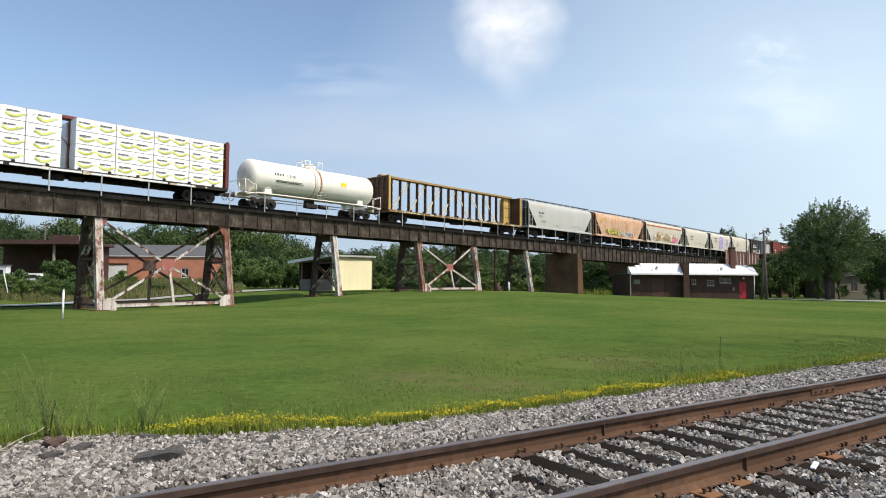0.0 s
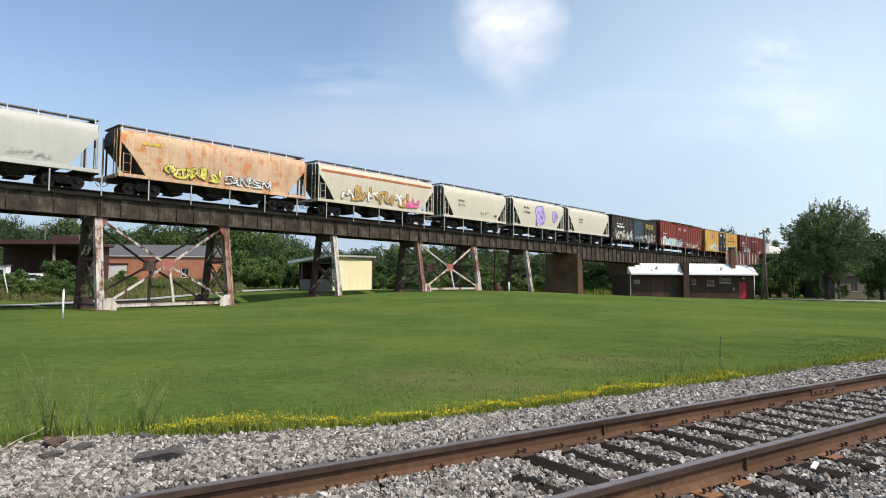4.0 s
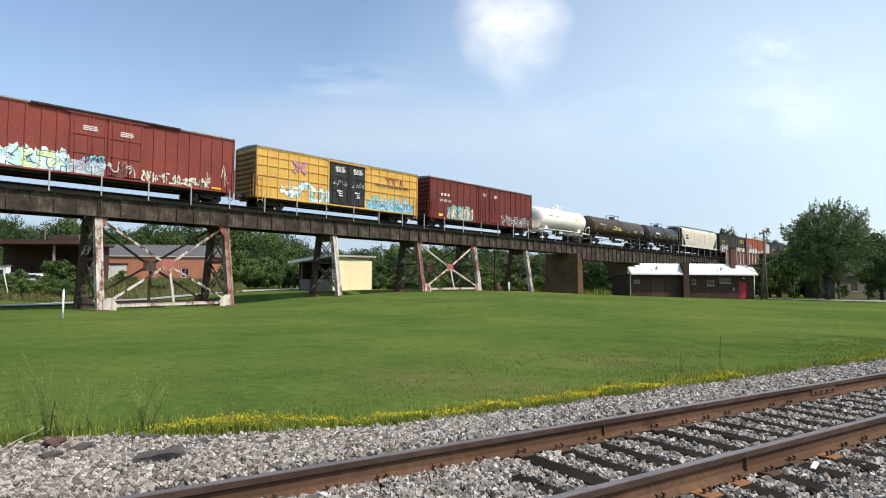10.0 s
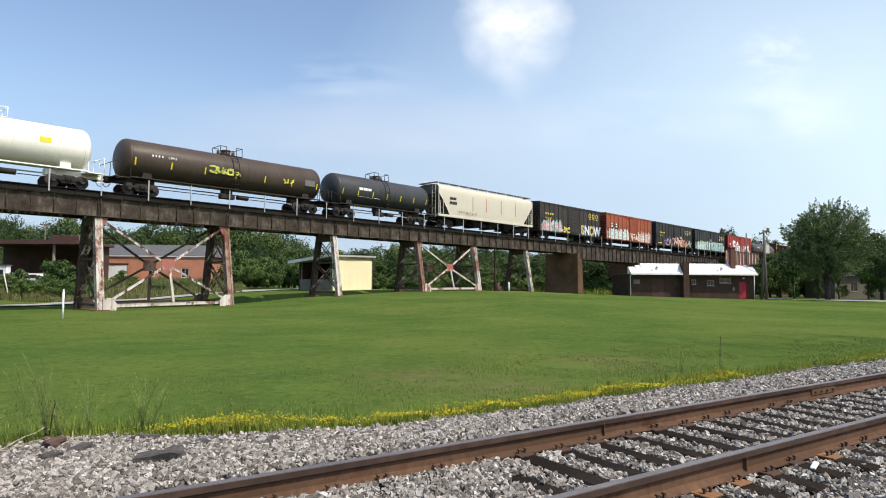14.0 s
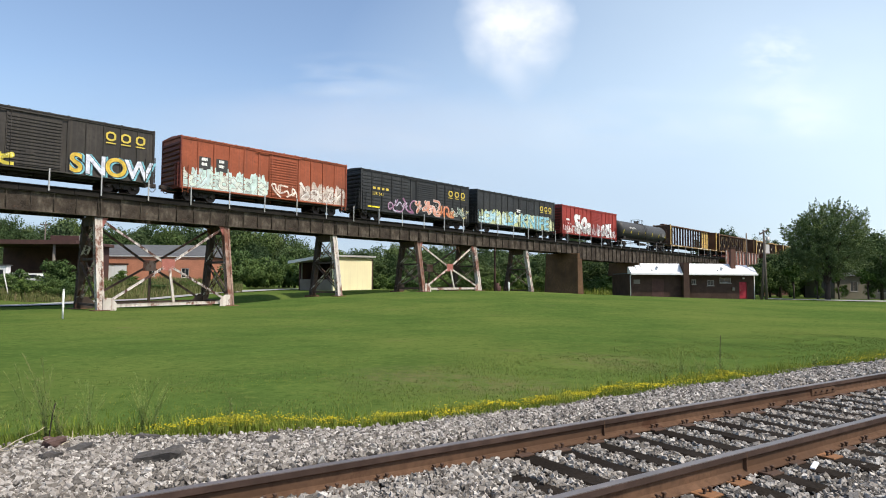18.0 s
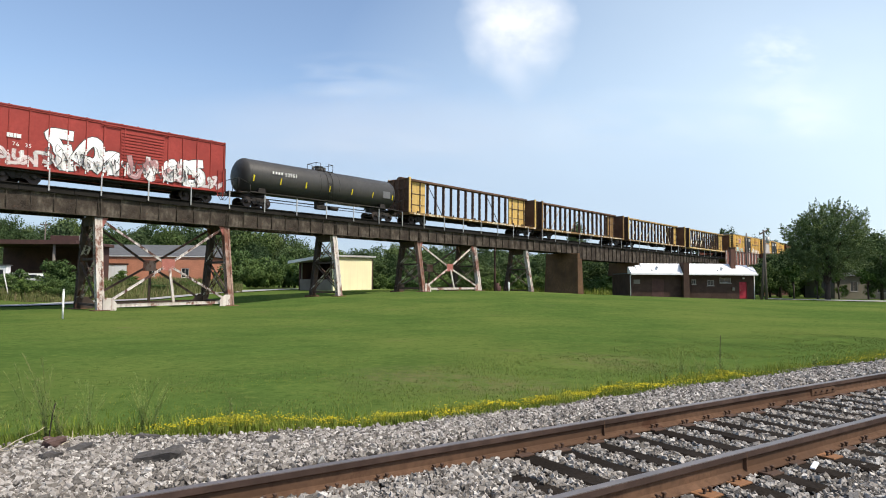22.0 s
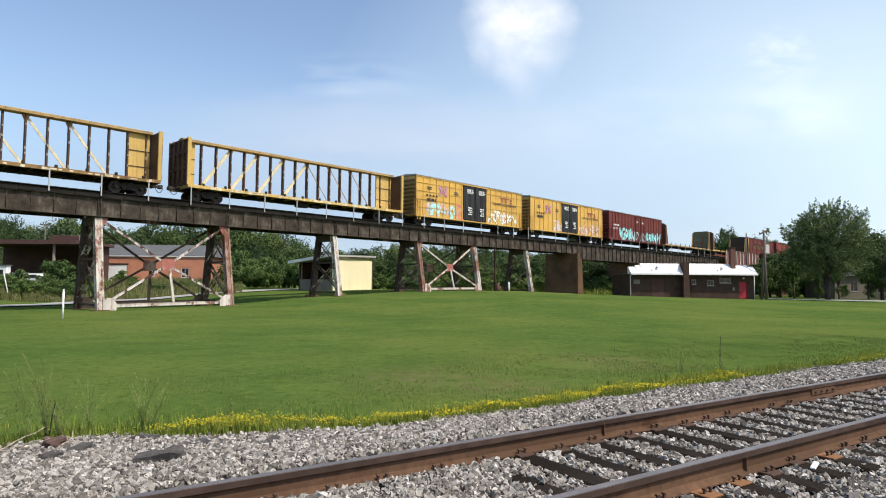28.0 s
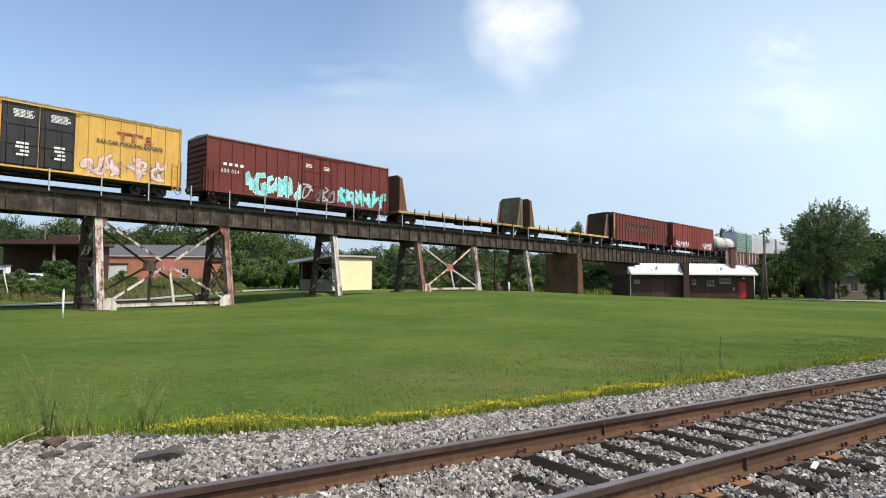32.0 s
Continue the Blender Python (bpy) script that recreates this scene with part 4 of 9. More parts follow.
# ---- buildings ----
def wall_with_openings(parent, name, w, z0, z1, t, openings, mat, m):
    """A wall in x and z from 0 to w, t thick: one solid with real openings (x0, x1, z0, z1)."""
    xs = sorted({0.0, w, *[o[0] for o in openings], *[o[1] for o in openings]})
    zs = sorted({z0, z1, *[min(z1, max(z0, o[2])) for o in openings], *[min(z1, max(z0, o[3])) for o in openings]})
    nx, nz = len(xs) - 1, len(zs) - 1

    def solid(i, j):
        if not (0 <= i < nx and 0 <= j < nz):
            return False
        x, z = (xs[i] + xs[i + 1]) / 2, (zs[j] + zs[j + 1]) / 2
        return not any(o[0] < x < o[1] and o[2] < z < o[3] for o in openings)
    k = (nx + 1) * (nz + 1)
    mb = MB()
    vs = [(x, y, z) for y in (0, t) for x in xs for z in zs]
    fs = []
    for i in range(nx):
        for j in range(nz):
            if not solid(i, j):
                continue
            a, b, c, d = i * (nz + 1) + j, (i + 1) * (nz + 1) + j, (i + 1) * (nz + 1) + j + 1, i * (nz + 1) + j + 1
            fs += [[a, b, c, d], [k + d, k + c, k + b, k + a]]
            for p, q, di, dj in ((a, b, 0, -1), (b, c, 1, 0), (c, d, 0, 1), (d, a, -1, 0)):
                if not solid(i + di, j + dj):
                    fs.append([q, p, k + p, k + q])
    mb.add(vs, fs)
    return part(name, mb, mat, parent, m=m)


def window_unit(parent, x0, x1, z0, z1, m, frame_mat, bars_n=1):
    wd = part("window", MB().box(x0, x1, 0.10, 0.12, z0, z1), M_GLASS, parent, m=m)
    fr = MB()
    for a, b, c, d in ((x0, x1, z1 - 0.07, z1), (x0, x1, z0, z0 + 0.07), (x0, x0 + 0.07, z0 + 0.07, z1 - 0.07), (x1 - 0.07, x1, z0 + 0.07, z1 - 0.07)):
        fr.box(a, b, 0.03, 0.095, c, d)
    for k in range(bars_n):
        x = x0 + (x1 - x0) * (k + 1) / (bars_n + 1)
        fr.box(x - 0.02, x + 0.02, 0.05, 0.095, z0 + 0.07, z1 - 0.07)
    part("frame", fr, frame_mat, wd)
    part("sill", MB().box(x0 - 0.05, x1 + 0.05, -0.06, 0.09, z0 - 0.08, z0 - 0.002), frame_mat, wd)


def club_house():
    """The low flat-roofed brick building in front of the viaduct."""
    x0, x1, y = 23.75, 39.75, 80.0
    m = pose(x0, y, 0)
    w = x1 - x0
    b = thing("brick_clubhouse", "low dark-brick flat-roofed building with a white mansard roof edge", "building", m=m)
    zb, zp, zt = -0.45, 2.92, 4.30
    wins = [(7.95, 8.5, 1.65, 2.25), (9.95, 10.8, 1.5, 2.2), (11.5, 12.95, 1.85, 2.5)]
    door = (13.95, 15.05, -0.12, 2.05)
    wall_with_openings(b, "front_wall", w, zb, zp, 0.3, wins + [door], M_BRICKDARK, pose(0, 0, 0))
    for o in wins:
        window_unit(b, *o, None, M_DULLTRIM)
    part("back_wall", MB().box(0, w, 7.7, 8.0, zb, zp), M_BRICKDARK, b)
    part("side_wall", MB().box(0, 0.3, 0.3, 7.7, zb, zp), M_BRICKDARK, b)
    part("side_wall", MB().box(w - 0.3, w, 0.3, 7.7, zb, zp), M_BRICKDARK, b)
    part("roof", MB().box(0.05, w - 0.05, 0.2, 7.95, zp, zp + 0.15), M_ROOFGREY, b)
    # white mansard roof edge in stepped lengths
    for a, c, top in ((0.0, 0.9, 3.85), (0.9, 1.5, 4.05), (1.5, 6.55, 4.28), (7.3, 13.6, 4.30), (13.6, 15.2, 4.15), (15.2, w, 3.95)):
        p = MB().convex([(a, -0.85, zp + 0.02), (c - 0.004, -0.85, zp + 0.02), (c - 0.004, 0.75, zp + 0.02), (a, 0.75, zp + 0.02), (a, 0.45, top), (c - 0.004, 0.45, top), (c - 0.004, 0.75, top), (a, 0.75, top)],
                        [[0, 1, 2, 3], [4, 5, 6, 7], [0, 1, 5, 4], [1, 2, 6, 5], [2, 3, 7, 6], [3, 0, 4, 7]])
        part("mansard", p, M_WHITEWALL, b, "white-painted sloping mansard")
    part("eave_band", MB().box(0, w, -0.90, -0.855, zp - 0.10, zp + 0.10), M_WHITEWALL, b)
    part("pilaster", MB().box(6.55, 7.3, -0.94, 0.3, zb, 4.38, 0.02), M_BRICKDARK, b, "brick pilaster")
    ch = part("chimney", MB().box(12.92, 13.52, -0.14, 0.5, 3.45, 6.25, 0.02), M_CHIMNEY, b, "square brick chimney")
    part("chimney_cap", MB().box(12.86, 13.58, -0.20, 0.56, 6.25, 6.40, 0.02), M_BRICKDARK, ch)
    dr = part("door", MB().box(door[0] + 0.07, door[1] - 0.07, 0.12, 0.17, door[2] + 0.02, door[3] - 0.07), M_REDDOOR, b, "red panelled door")
    for k in range(3):
        part("panel", MB().box(door[0] + 0.22, door[1] - 0.22, 0.105, 0.12, 0.1 + 0.62 * k, 0.58 + 0.62 * k, 0.006), M_REDDOOR, dr)
    part("handle", MB().cyl((door[0] + 0.2, 0.12, 0.95), (door[0] + 0.2, 0.05, 0.95), 0.035, 8), M_CHROME0, dr)
    fr = MB()
    fr.box(door[0], door[0] + 0.068, 0.02, 0.2, door[2], door[3])
    fr.box(door[1] - 0.068, door[1], 0.02, 0.2, door[2], door[3])
    fr.box(door[0] + 0.068, door[1] - 0.068, 0.02, 0.2, door[3] - 0.068, door[3])
    part("door_frame", fr, M_DARKWOOD, b)
    part("door_lamp", MB().box(14.4, 14.62, -0.16, -0.001, 2.35, 2.55, 0.02), M_TRIM, b, "small lamp over the door")
    for x in (0.12, w - 0.14):
        part("downpipe", MB().cyl((x, -0.09, zb), (x, -0.09, zp - 0.07), 0.055, 8), M_TRIM, b, "pale downpipe")
    for x, z in ((2.85, 3.45), (3.55, 3.85), (11.2, 3.45), (11.75, 3.8)):
        v = MB().cyl((x, 0.2, z), (x, -0.30, z + 0.03), 0.13, 12)
        v.cyl((x, -0.30, z + 0.03), (x - 0.12, -0.40, z - 0.14), 0.15, 12)
        part("vent_hood", v, M_WHITEWALL, b, "round white vent hood")
    part("boarded_window", MB().box(0.55, 1.35, -0.02, -0.001, 1.65, 2.2), M_GREYWALL, b)
    part("bricked_opening", MB().box(2.9, 4.4, -0.025, -0.001, 0.0, 2.3), M_DARKWOOD, b)
    part("meter_box", MB().box(13.05, 13.35, -0.16, -0.001, 0.9, 1.3, 0.01), M_GREYWALL, b)


club_house()


def cream_shed():
    """The small lean-to shed past the trestle; its end wall is turned to the sun."""
    g = 0.70
    b = thing("shed", "small cream-yellow shed with a pale overhanging roof", "shed", m=Matrix.LocRotScale((-12.35, 70.8, 0), Euler((0, 0, radians(56))), (1.065, 1.065, 1.065)))
    part("end_wall", MB().box(0, 6.3, 0, 0.18, g - 0.9, 4.15), M_YELLOWWALL, b, "cream-yellow sunlit wall")
    part("front_wall", MB().box(0, 0.18, 0.185, 5.0, g - 0.9, 1.75), M_GREYWALL, b, "low weathered grey boards")
    part("back_wall", MB().box(6.12, 6.3, 0.185, 5.0, g - 0.9, 4.1), M_YELLOWWALL, b)
    part("far_wall", MB().box(0, 6.3, 5.0, 5.18, g - 0.9, 3.9), M_DARKWOOD, b)
    roof = MB()
    roof.convex([(-0.9, -0.3, 4.16), (6.6, -0.3, 4.3), (6.6, 5.8, 3.9), (-0.9, 5.8, 3.5), (-0.9, -0.3, 4.34), (6.6, -0.3, 4.48), (6.6, 5.8, 4.08), (-0.9, 5.8, 3.68)],
                [[0, 1, 2, 3], [4, 5, 6, 7], [0, 1, 5, 4], [1, 2, 6, 5], [2, 3, 7, 6], [3, 0, 4, 7]])
    part("roof", roof, M_ROOFMETAL, b, "pale metal roof")
    for y in (0.4, 2.6, 4.8):
        part("post", MB().box(0.02, 0.14, y - 0.06, y + 0.06, 1.755, 4.0 - 0.08 * y), M_GREYWALL, b)
    part("corner_board", MB().box(6.24, 6.4, -0.03, -0.001, g - 0.9, 4.15), M_DARKWOOD, b)
    part("fascia", MB().convex([(-1.0, -0.4, 4.12), (-0.91, -0.4, 4.12), (-0.91, 5.9, 3.46), (-1.0, 5.9, 3.46), (-1.0, -0.4, 4.42), (-0.91, -0.4, 4.42), (-0.91, 5.9, 3.76), (-1.0, 5.9, 3.76)], [[0, 1, 2, 3], [4, 5, 6, 7], [0, 1, 5, 4], [1, 2, 6, 5], [2, 3, 7, 6], [3, 0, 4, 7]]), M_WHITEWALL, b, "white fascia board")
    me = crown_mesh("creeper", 412, 0.35, 1.2, 9, 260, 0.09, M_BUSHLEAF)[0]
    part("creeper", me, None, b, "climbing plant on the corner", pose(0.1, -0.08, 2.0))


cream_shed()


def brick_garage():
    """The long brick building with a grey roof behind the road."""
    b = thing("brick_garage", "long red-brick building with grey roof and white garage door", "building", m=pose(-45.8, 80.0, 0, 0, 0, 3))
    w, zb, zt = 15.4, 0.2, 4.75
    dr = (2.6, 5.4, 0.9, 3.55)
    wall_with_openings(b, "front_wall", w, zb, zt, 0.3, [dr, (8.2, 8.9, 2.2, 3.4), (12.2, 13.2, 2.0, 3.2)], M_BRICKRED, pose(0, 0, 0))
    part("garage_door", MB().box(dr[0] + 0.06, dr[1] - 0.06, 0.03, 0.09, dr[2], dr[3]), M_WHITEWALL, b, "white garage door")
    for o in ((8.2, 8.9, 2.2, 3.4), (12.2, 13.2, 2.0, 3.2)):
        window_unit(b, *o, None, M_TRIM)
    part("lintel", MB().box(dr[0] - 0.2, dr[1] + 0.2, -0.02, -0.001, dr[3] + 0.01, dr[3] + 0.22), M_BRICKDARK, b)
    part("side_wall", MB().box(0, 0.3, 0.3, 11, zb, zt), M_BRICKRED, b)
    part("side_wall", MB().box(w - 0.3, w, 0.3, 11, zb, zt), M_BRICKRED, b)
    part("back_wall", MB().box(0, w, 11, 11.3, zb, zt), M_BRICKRED, b)
    rf = MB()
    rf.convex([(-0.5, -0.08, zt + 0.0), (w + 0.5, -0.08, zt), (w + 0.5, 11.8, zt), (-0.5, 11.8, zt), (0.2, 5.6, zt + 1.75), (w - 0.2, 5.6, zt + 1.75)], [[0, 1, 5, 4], [2, 3, 4, 5], [0, 3, 4], [1, 2, 5], [0, 1, 2, 3]])
    part("roof", rf, M_ROOFGREY, b, "grey shingle roof")
    part("gutter", MB().box(-0.5, w + 0.5, -0.16, -0.085, zt - 0.1, zt + 0.02), M_TRIM, b)


brick_garage()


def carport():
    """The open-fronted dark shed with a wide flat roof."""
    b = thing("carport", "dark open-fronted shed with a wide flat brown roof", "carport", m=pose(-54.5, 72.0, 0))
    g = 0.2
    part("roof", MB().box(0, 13.6, -2.2, 6, 5.62, 5.98, 0.03), M_DARKWOOD, b, "wide brown flat roof")
    part("fascia", MB().box(0, 13.6, -2.26, -2.203, 5.55, 6.02), M_DARKWOOD, b)
    part("back_wall", MB().box(0, 13.0, 5.7, 5.95, g, 5.62), M_DARKWOOD, b)
    part("side_wall", MB().box(12.8, 13.0, 2.5, 5.7, g, 5.62), M_DARKWOOD, b)
    part("roof_block", MB().box(8.7, 12.0, 1.0, 3.5, 5.985, 6.75, 0.02), M_DARKWOOD, b, "maroon block on the roof")
    part("roof_chimney", MB().box(12.1, 12.55, 1.0, 1.5, 5.985, 6.8, 0.02), M_TRIM, b, "pale square chimney")
    for x in (1.4, 2.6, 10.9):
        part("post", MB().cyl((x, -1.7, g), (x, -1.7, 5.55), 0.15, 10), M_GREYWALL, b, "pale round post")
    fc = thing("rail_fence", "low pale rail fence before the carport", "fence", m=pose(-46.2, 67.2, 0))
    for z in (1.85, 2.15):
        part("rail", MB().beam((0, 0, z), (5.4, 0.3, z + 0.1), 0.05, 0.16), M_TRIM, fc)
    for k in range(4):
        part("post", MB().box(1.75 * k, 1.75 * k + 0.1, 0.07, 0.17, 0.4, 2.3), M_TRIM, fc)
    k = thing("kiosk", "small white hut at the roadside", "hut", m=pose(-47.3, 66.0, 0))
    part("wall", MB().box(0, 1.4, 0, 0.7, 0.0, 3.0, 0.02), M_WHITEWALL, k)
    part("window", MB().box(0.5, 1.1, -0.03, -0.001, 1.9, 2.6), M_GLASS, k)
    part("roof", MB().box(-0.1, 1.5, -0.1, 0.8, 3.0, 3.12), M_ROOFGREY, k)


carport()


def parked_car():
    """A white car half hidden by the bushes in front of the carport."""
    c = thing("parked_car", "white car parked before the carport", "car", m=pose(-44.0, 68.0, 0.75))
    body = MB().prism([(-2.1, 0.35), (2.1, 0.35), (2.15, 0.8), (1.2, 0.95), (0.6, 1.42), (-1.1, 1.42), (-1.7, 0.98), (-2.15, 0.9)], -0.85, 0.85)
    part("body", body, M_WHITE, c)
    for y in (-0.862, 0.852):
        part("window", MB().prism([(0.9, 0.98), (0.5, 1.34), (-1.0, 1.34), (-1.4, 1.0)], y, y + 0.01), M_GLASS, c)
    for x in (-1.35, 1.35):
        for y in (-0.8, 0.8):
            part("wheel", MB().cyl((x, y - 0.1, 0.32), (x, y + 0.1, 0.32), 0.32, 16), M_UNDER0, c)


parked_car()


def far_house():
    b = thing("far_house", "pale stone house with dark windows behind the trees", "house", m=pose(60.5, 97.0, -0.4))
    w = 16.0
    ops = [(2.4, 3.6, 1.2, 2.7), (6.6, 8.2, 1.0, 2.8), (11.5, 12.8, 1.2, 2.7)]
    wall_with_openings(b, "front_wall", w, 0, 3.6, 0.3, ops, plain("pale_stone", (0.15, 0.132, 0.098), 0.9), pose(0, 0, 0))
    for o in ops:
        window_unit(b, *o, None, M_DULLTRIM)
    part("side_wall", MB().box(0, 0.3, 0.3, 8, 0, 3.6), M_GREYWALL, b)
    part("side_wall", MB().box(w - 0.3, w, 0.3, 8, 0, 3.6), M_GREYWALL, b)
    rf = MB()
    rf.convex([(-0.5, -0.5, 3.6), (w + 0.5, -0.5, 3.6), (w + 0.5, 8.5, 3.6), (-0.5, 8.5, 3.6), (0, 4, 5.6), (w, 4, 5.6)], [[0, 1, 5, 4], [2, 3, 4, 5], [0, 3, 4], [1, 2, 5], [0, 1, 2, 3]])
    part("roof", rf, M_ROOFGREY, b)
    h = thing("brick_house", "red-brick upper storey seen beyond the bridge", "house", m=pose(72.0, 141.0, -1.6))
    part("wall", MB().box(0, 6.5, 0, 6, -1, 10.2), M_CHIMNEY, h)
    part("parapet", MB().box(-0.1, 6.6, -0.1, 6.1, 10.2, 10.5), M_CHIMNEY, h)
    part("chimney", MB().box(1.2, 2.0, 1, 1.8, 10.5, 12.6), M_TRIM, h)
    part("window", MB().box(3.6, 4.6, -0.03, -0.001, 7.6, 9.0), M_GLASS, h)


far_house()


# ---- poles, posts and roads ----
def utility_pole(x, y, top, lean=0.0, arm=True, label="weathered wooden utility pole with a crossarm"):
    g = ground_z(x, y)
    p = thing("utility_pole", label, "utility pole", m=pose(x, y, g, 0, lean, 0))
    h = top - g
    part("shaft", MB().cyl((0, 0, -0.3), (0, 0, h), 0.17, 10, 0.11), M_POLE, p)
    if arm:
        part("crossarm", MB().box(-1.1, 1.1, -0.06, 0.06, h - 0.55, h - 0.40), M_POLE, p)
        part("brace", MB().beam((-0.6, -0.07, h - 0.5), (0, -0.07, h - 1.1), 0.03, 0.05).beam((0.6, -0.07, h - 0.5), (0, -0.07, h - 1.1), 0.03, 0.05), M_GALV, p)
        for k in (-0.95, -0.4, 0.4, 0.95):
            part("insulator", MB().cyl((k, 0, h - 0.40), (k, 0, h - 0.22), 0.045, 8), M_GLASS, p)
    return p


utility_pole(px_place(1356, 79), 79, 1.4 + (508 - 407) * 79 / 1110.5, -1.5, False, "tall weathered wooden pole beside the clubhouse")
def pole_fittings(x, y, z):
    """A pale transformer can and a short skewed arm near the pole's top."""
    tf = thing("pole_transformer", "pale grey transformer can hung on the pole", "transformer", m=pose(x + 0.42, y - 0.1, z - 1.9))
    part("can", MB().cyl((0, 0, 0.2), (0, 0, 0.95), 0.22, 14).cyl((0, 0, 0.95), (0, 0, 1.02), 0.16, 14), M_GALV, tf)
    part("bracket", MB().box(-0.42, -0.2, -0.04, 0.04, 0.2, 0.28), M_GALV, tf)
    part("bushing", MB().cyl((0.05, 0, 1.02), (0.08, 0, 1.25), 0.04, 8), M_GLASS, tf)
    arm = part("arm", MB().box(-0.75, 0.6, -0.06, 0.06, -0.08, 0.08), M_POLE, tf, "skewed short wooden arm", pose(-0.42, -0.1, 1.65, 0, -28, 0))
    for k in (-0.65, 0.5):
        part("insulator", MB().cyl((k, 0, 0.08), (k, 0, 0.28), 0.05, 8), M_GLASS, arm)


pole_fittings(px_place(1356, 79) - 0.2, 79, 1.4 + (508 - 407) * 79 / 1110.5)
utility_pole(px_place(1347, 79.5), 79.5, 1.4 + (508 - 425) * 79.5 / 1110.5, 4.5, False, "leaning pole propped against another")
utility_pole(px_place(78, 120), 120, 1.4 + (498 - 393) * 120 / 1110.5)
utility_pole(px_place(1322, 118), 118, 1.4 + (508 - 413) * 118 / 1110.5, 0, False, "dark lamp pole behind the bridge")
vine = crown_mesh("foliage", 431, 0.45, 0.7, 9, 120, 0.09, M_LEAF)[0]
tuft = thing("pole_top_bracket", "tangle of wires and leaves on the pole top", "wires", m=pose(px_place(1357, 79) + 0.2, 79, 8.45))
part("foliage", vine, None, tuft)


def white_post():
    x, y = px_place(115, 32.5), 32.5
    p = thing("marker_post", "white marker post standing in the lawn", "marker post", m=pose(x, y, ground_z(x, y)))
    part("shaft", MB().cyl((0, 0, -0.1), (0, 0, 1.45), 0.05, 12), M_WHITE, p)
    part("cap", MB().cyl((0, 0, 1.45), (0, 0, 1.53), 0.058, 12, 0.03), M_WHITE, p)
    x, y = px_place(901, 78), 78
    q = thing("marker_post", "short white post under the viaduct", "marker post", m=pose(x, y, ground_z(x, y)))
    part("shaft", MB().cyl((0, 0, -0.1), (0, 0, 1.35), 0.09, 10), M_WHITE, q)
    # stubs of timber by the single bent
    for px, d, h, r in ((876, 76, 6.0, 0.13), (881, 77, 1.3, 0.25), (884, 77, 0.9, 0.2)):
        x = px_place(px, d)
        s = thing("timber_post", "dark old timber post under the viaduct", "post", m=pose(x, d, ground_z(x, d)))
        part("shaft", MB().cyl((0, 0, -0.2), (0, 0, h), r, 10, r * 0.9), M_DARKWOOD, s)
    s = thing("leaning_pole", "pale leaning pole at the roadside", "pole", m=pose(px_place(18, 58), 58, 0, 0, -14, 0))
    part("shaft", MB().cyl((0, 0, -0.6), (0, 0, 2.3), 0.05, 8), M_TRIM, s)


white_post()


def road_strip(name, label, pts, width, mat):
    mb = MB()
    vs = []
    for i, (x, y) in enumerate(pts):
        a = Vector(pts[max(0, i - 1)])
        b = Vector(pts[min(len(pts) - 1, i + 1)])
        n = (b - a).normalized()
        for e in (-1, 1):
            px, py = x - n.y * e * width / 2, y + n.x * e * width / 2
            vs.append((px, py, ground_z(px, py) + 0.09))
    mb.add(vs, [[2 * i, 2 * i + 1, 2 * i + 3, 2 * i + 2] for i in range(len(pts) - 1)], True)
    mb.f = [q[::-1] for q in mb.f]
    thing(name, label, "road", kind="structure", mb=mb, material=mat)


def curve_points(ctrl, n=60):
    out = []
    for k in range(n + 1):
        t = k / n * (len(ctrl) - 1)
        i = min(int(t), len(ctrl) - 2)
        f = t - i
        p0, p1, p2, p3 = ctrl[max(0, i - 1)], ctrl[i], ctrl[i + 1], ctrl[min(len(ctrl) - 1, i + 2)]
        out.append(tuple(0.5 * ((2 * b) + (c - a) * f + (2 * a - 5 * b + 4 * c - d) * f * f + (3 * b - a - 3 * c + d) * f ** 3) for a, b, c, d in zip(p0, p1, p2, p3)))
    return out


road_strip("road", "narrow grey asphalt lane behind the viaduct", curve_points([(-75, 30), (-50, 40), (-33, 47.5), (-31, 55), (-27, 64), (-23, 72), (-16, 80), (-4, 92), (10, 110)]), 3.2, M_ASPHALT)
road_strip("lawn_road", "pale narrow lane past the large tree", curve_points([(42.5, 83), (47, 81), (53, 79.5), (60, 78.5), (72, 77), (95, 73)]), 6.5, M_ASPHALT)


# ---- loose stone, grass and weeds beside the near track ----
def to_world(pts, m):
    a = np.array(m.to_3x3())
    return pts @ a.T + np.array(m.translation)


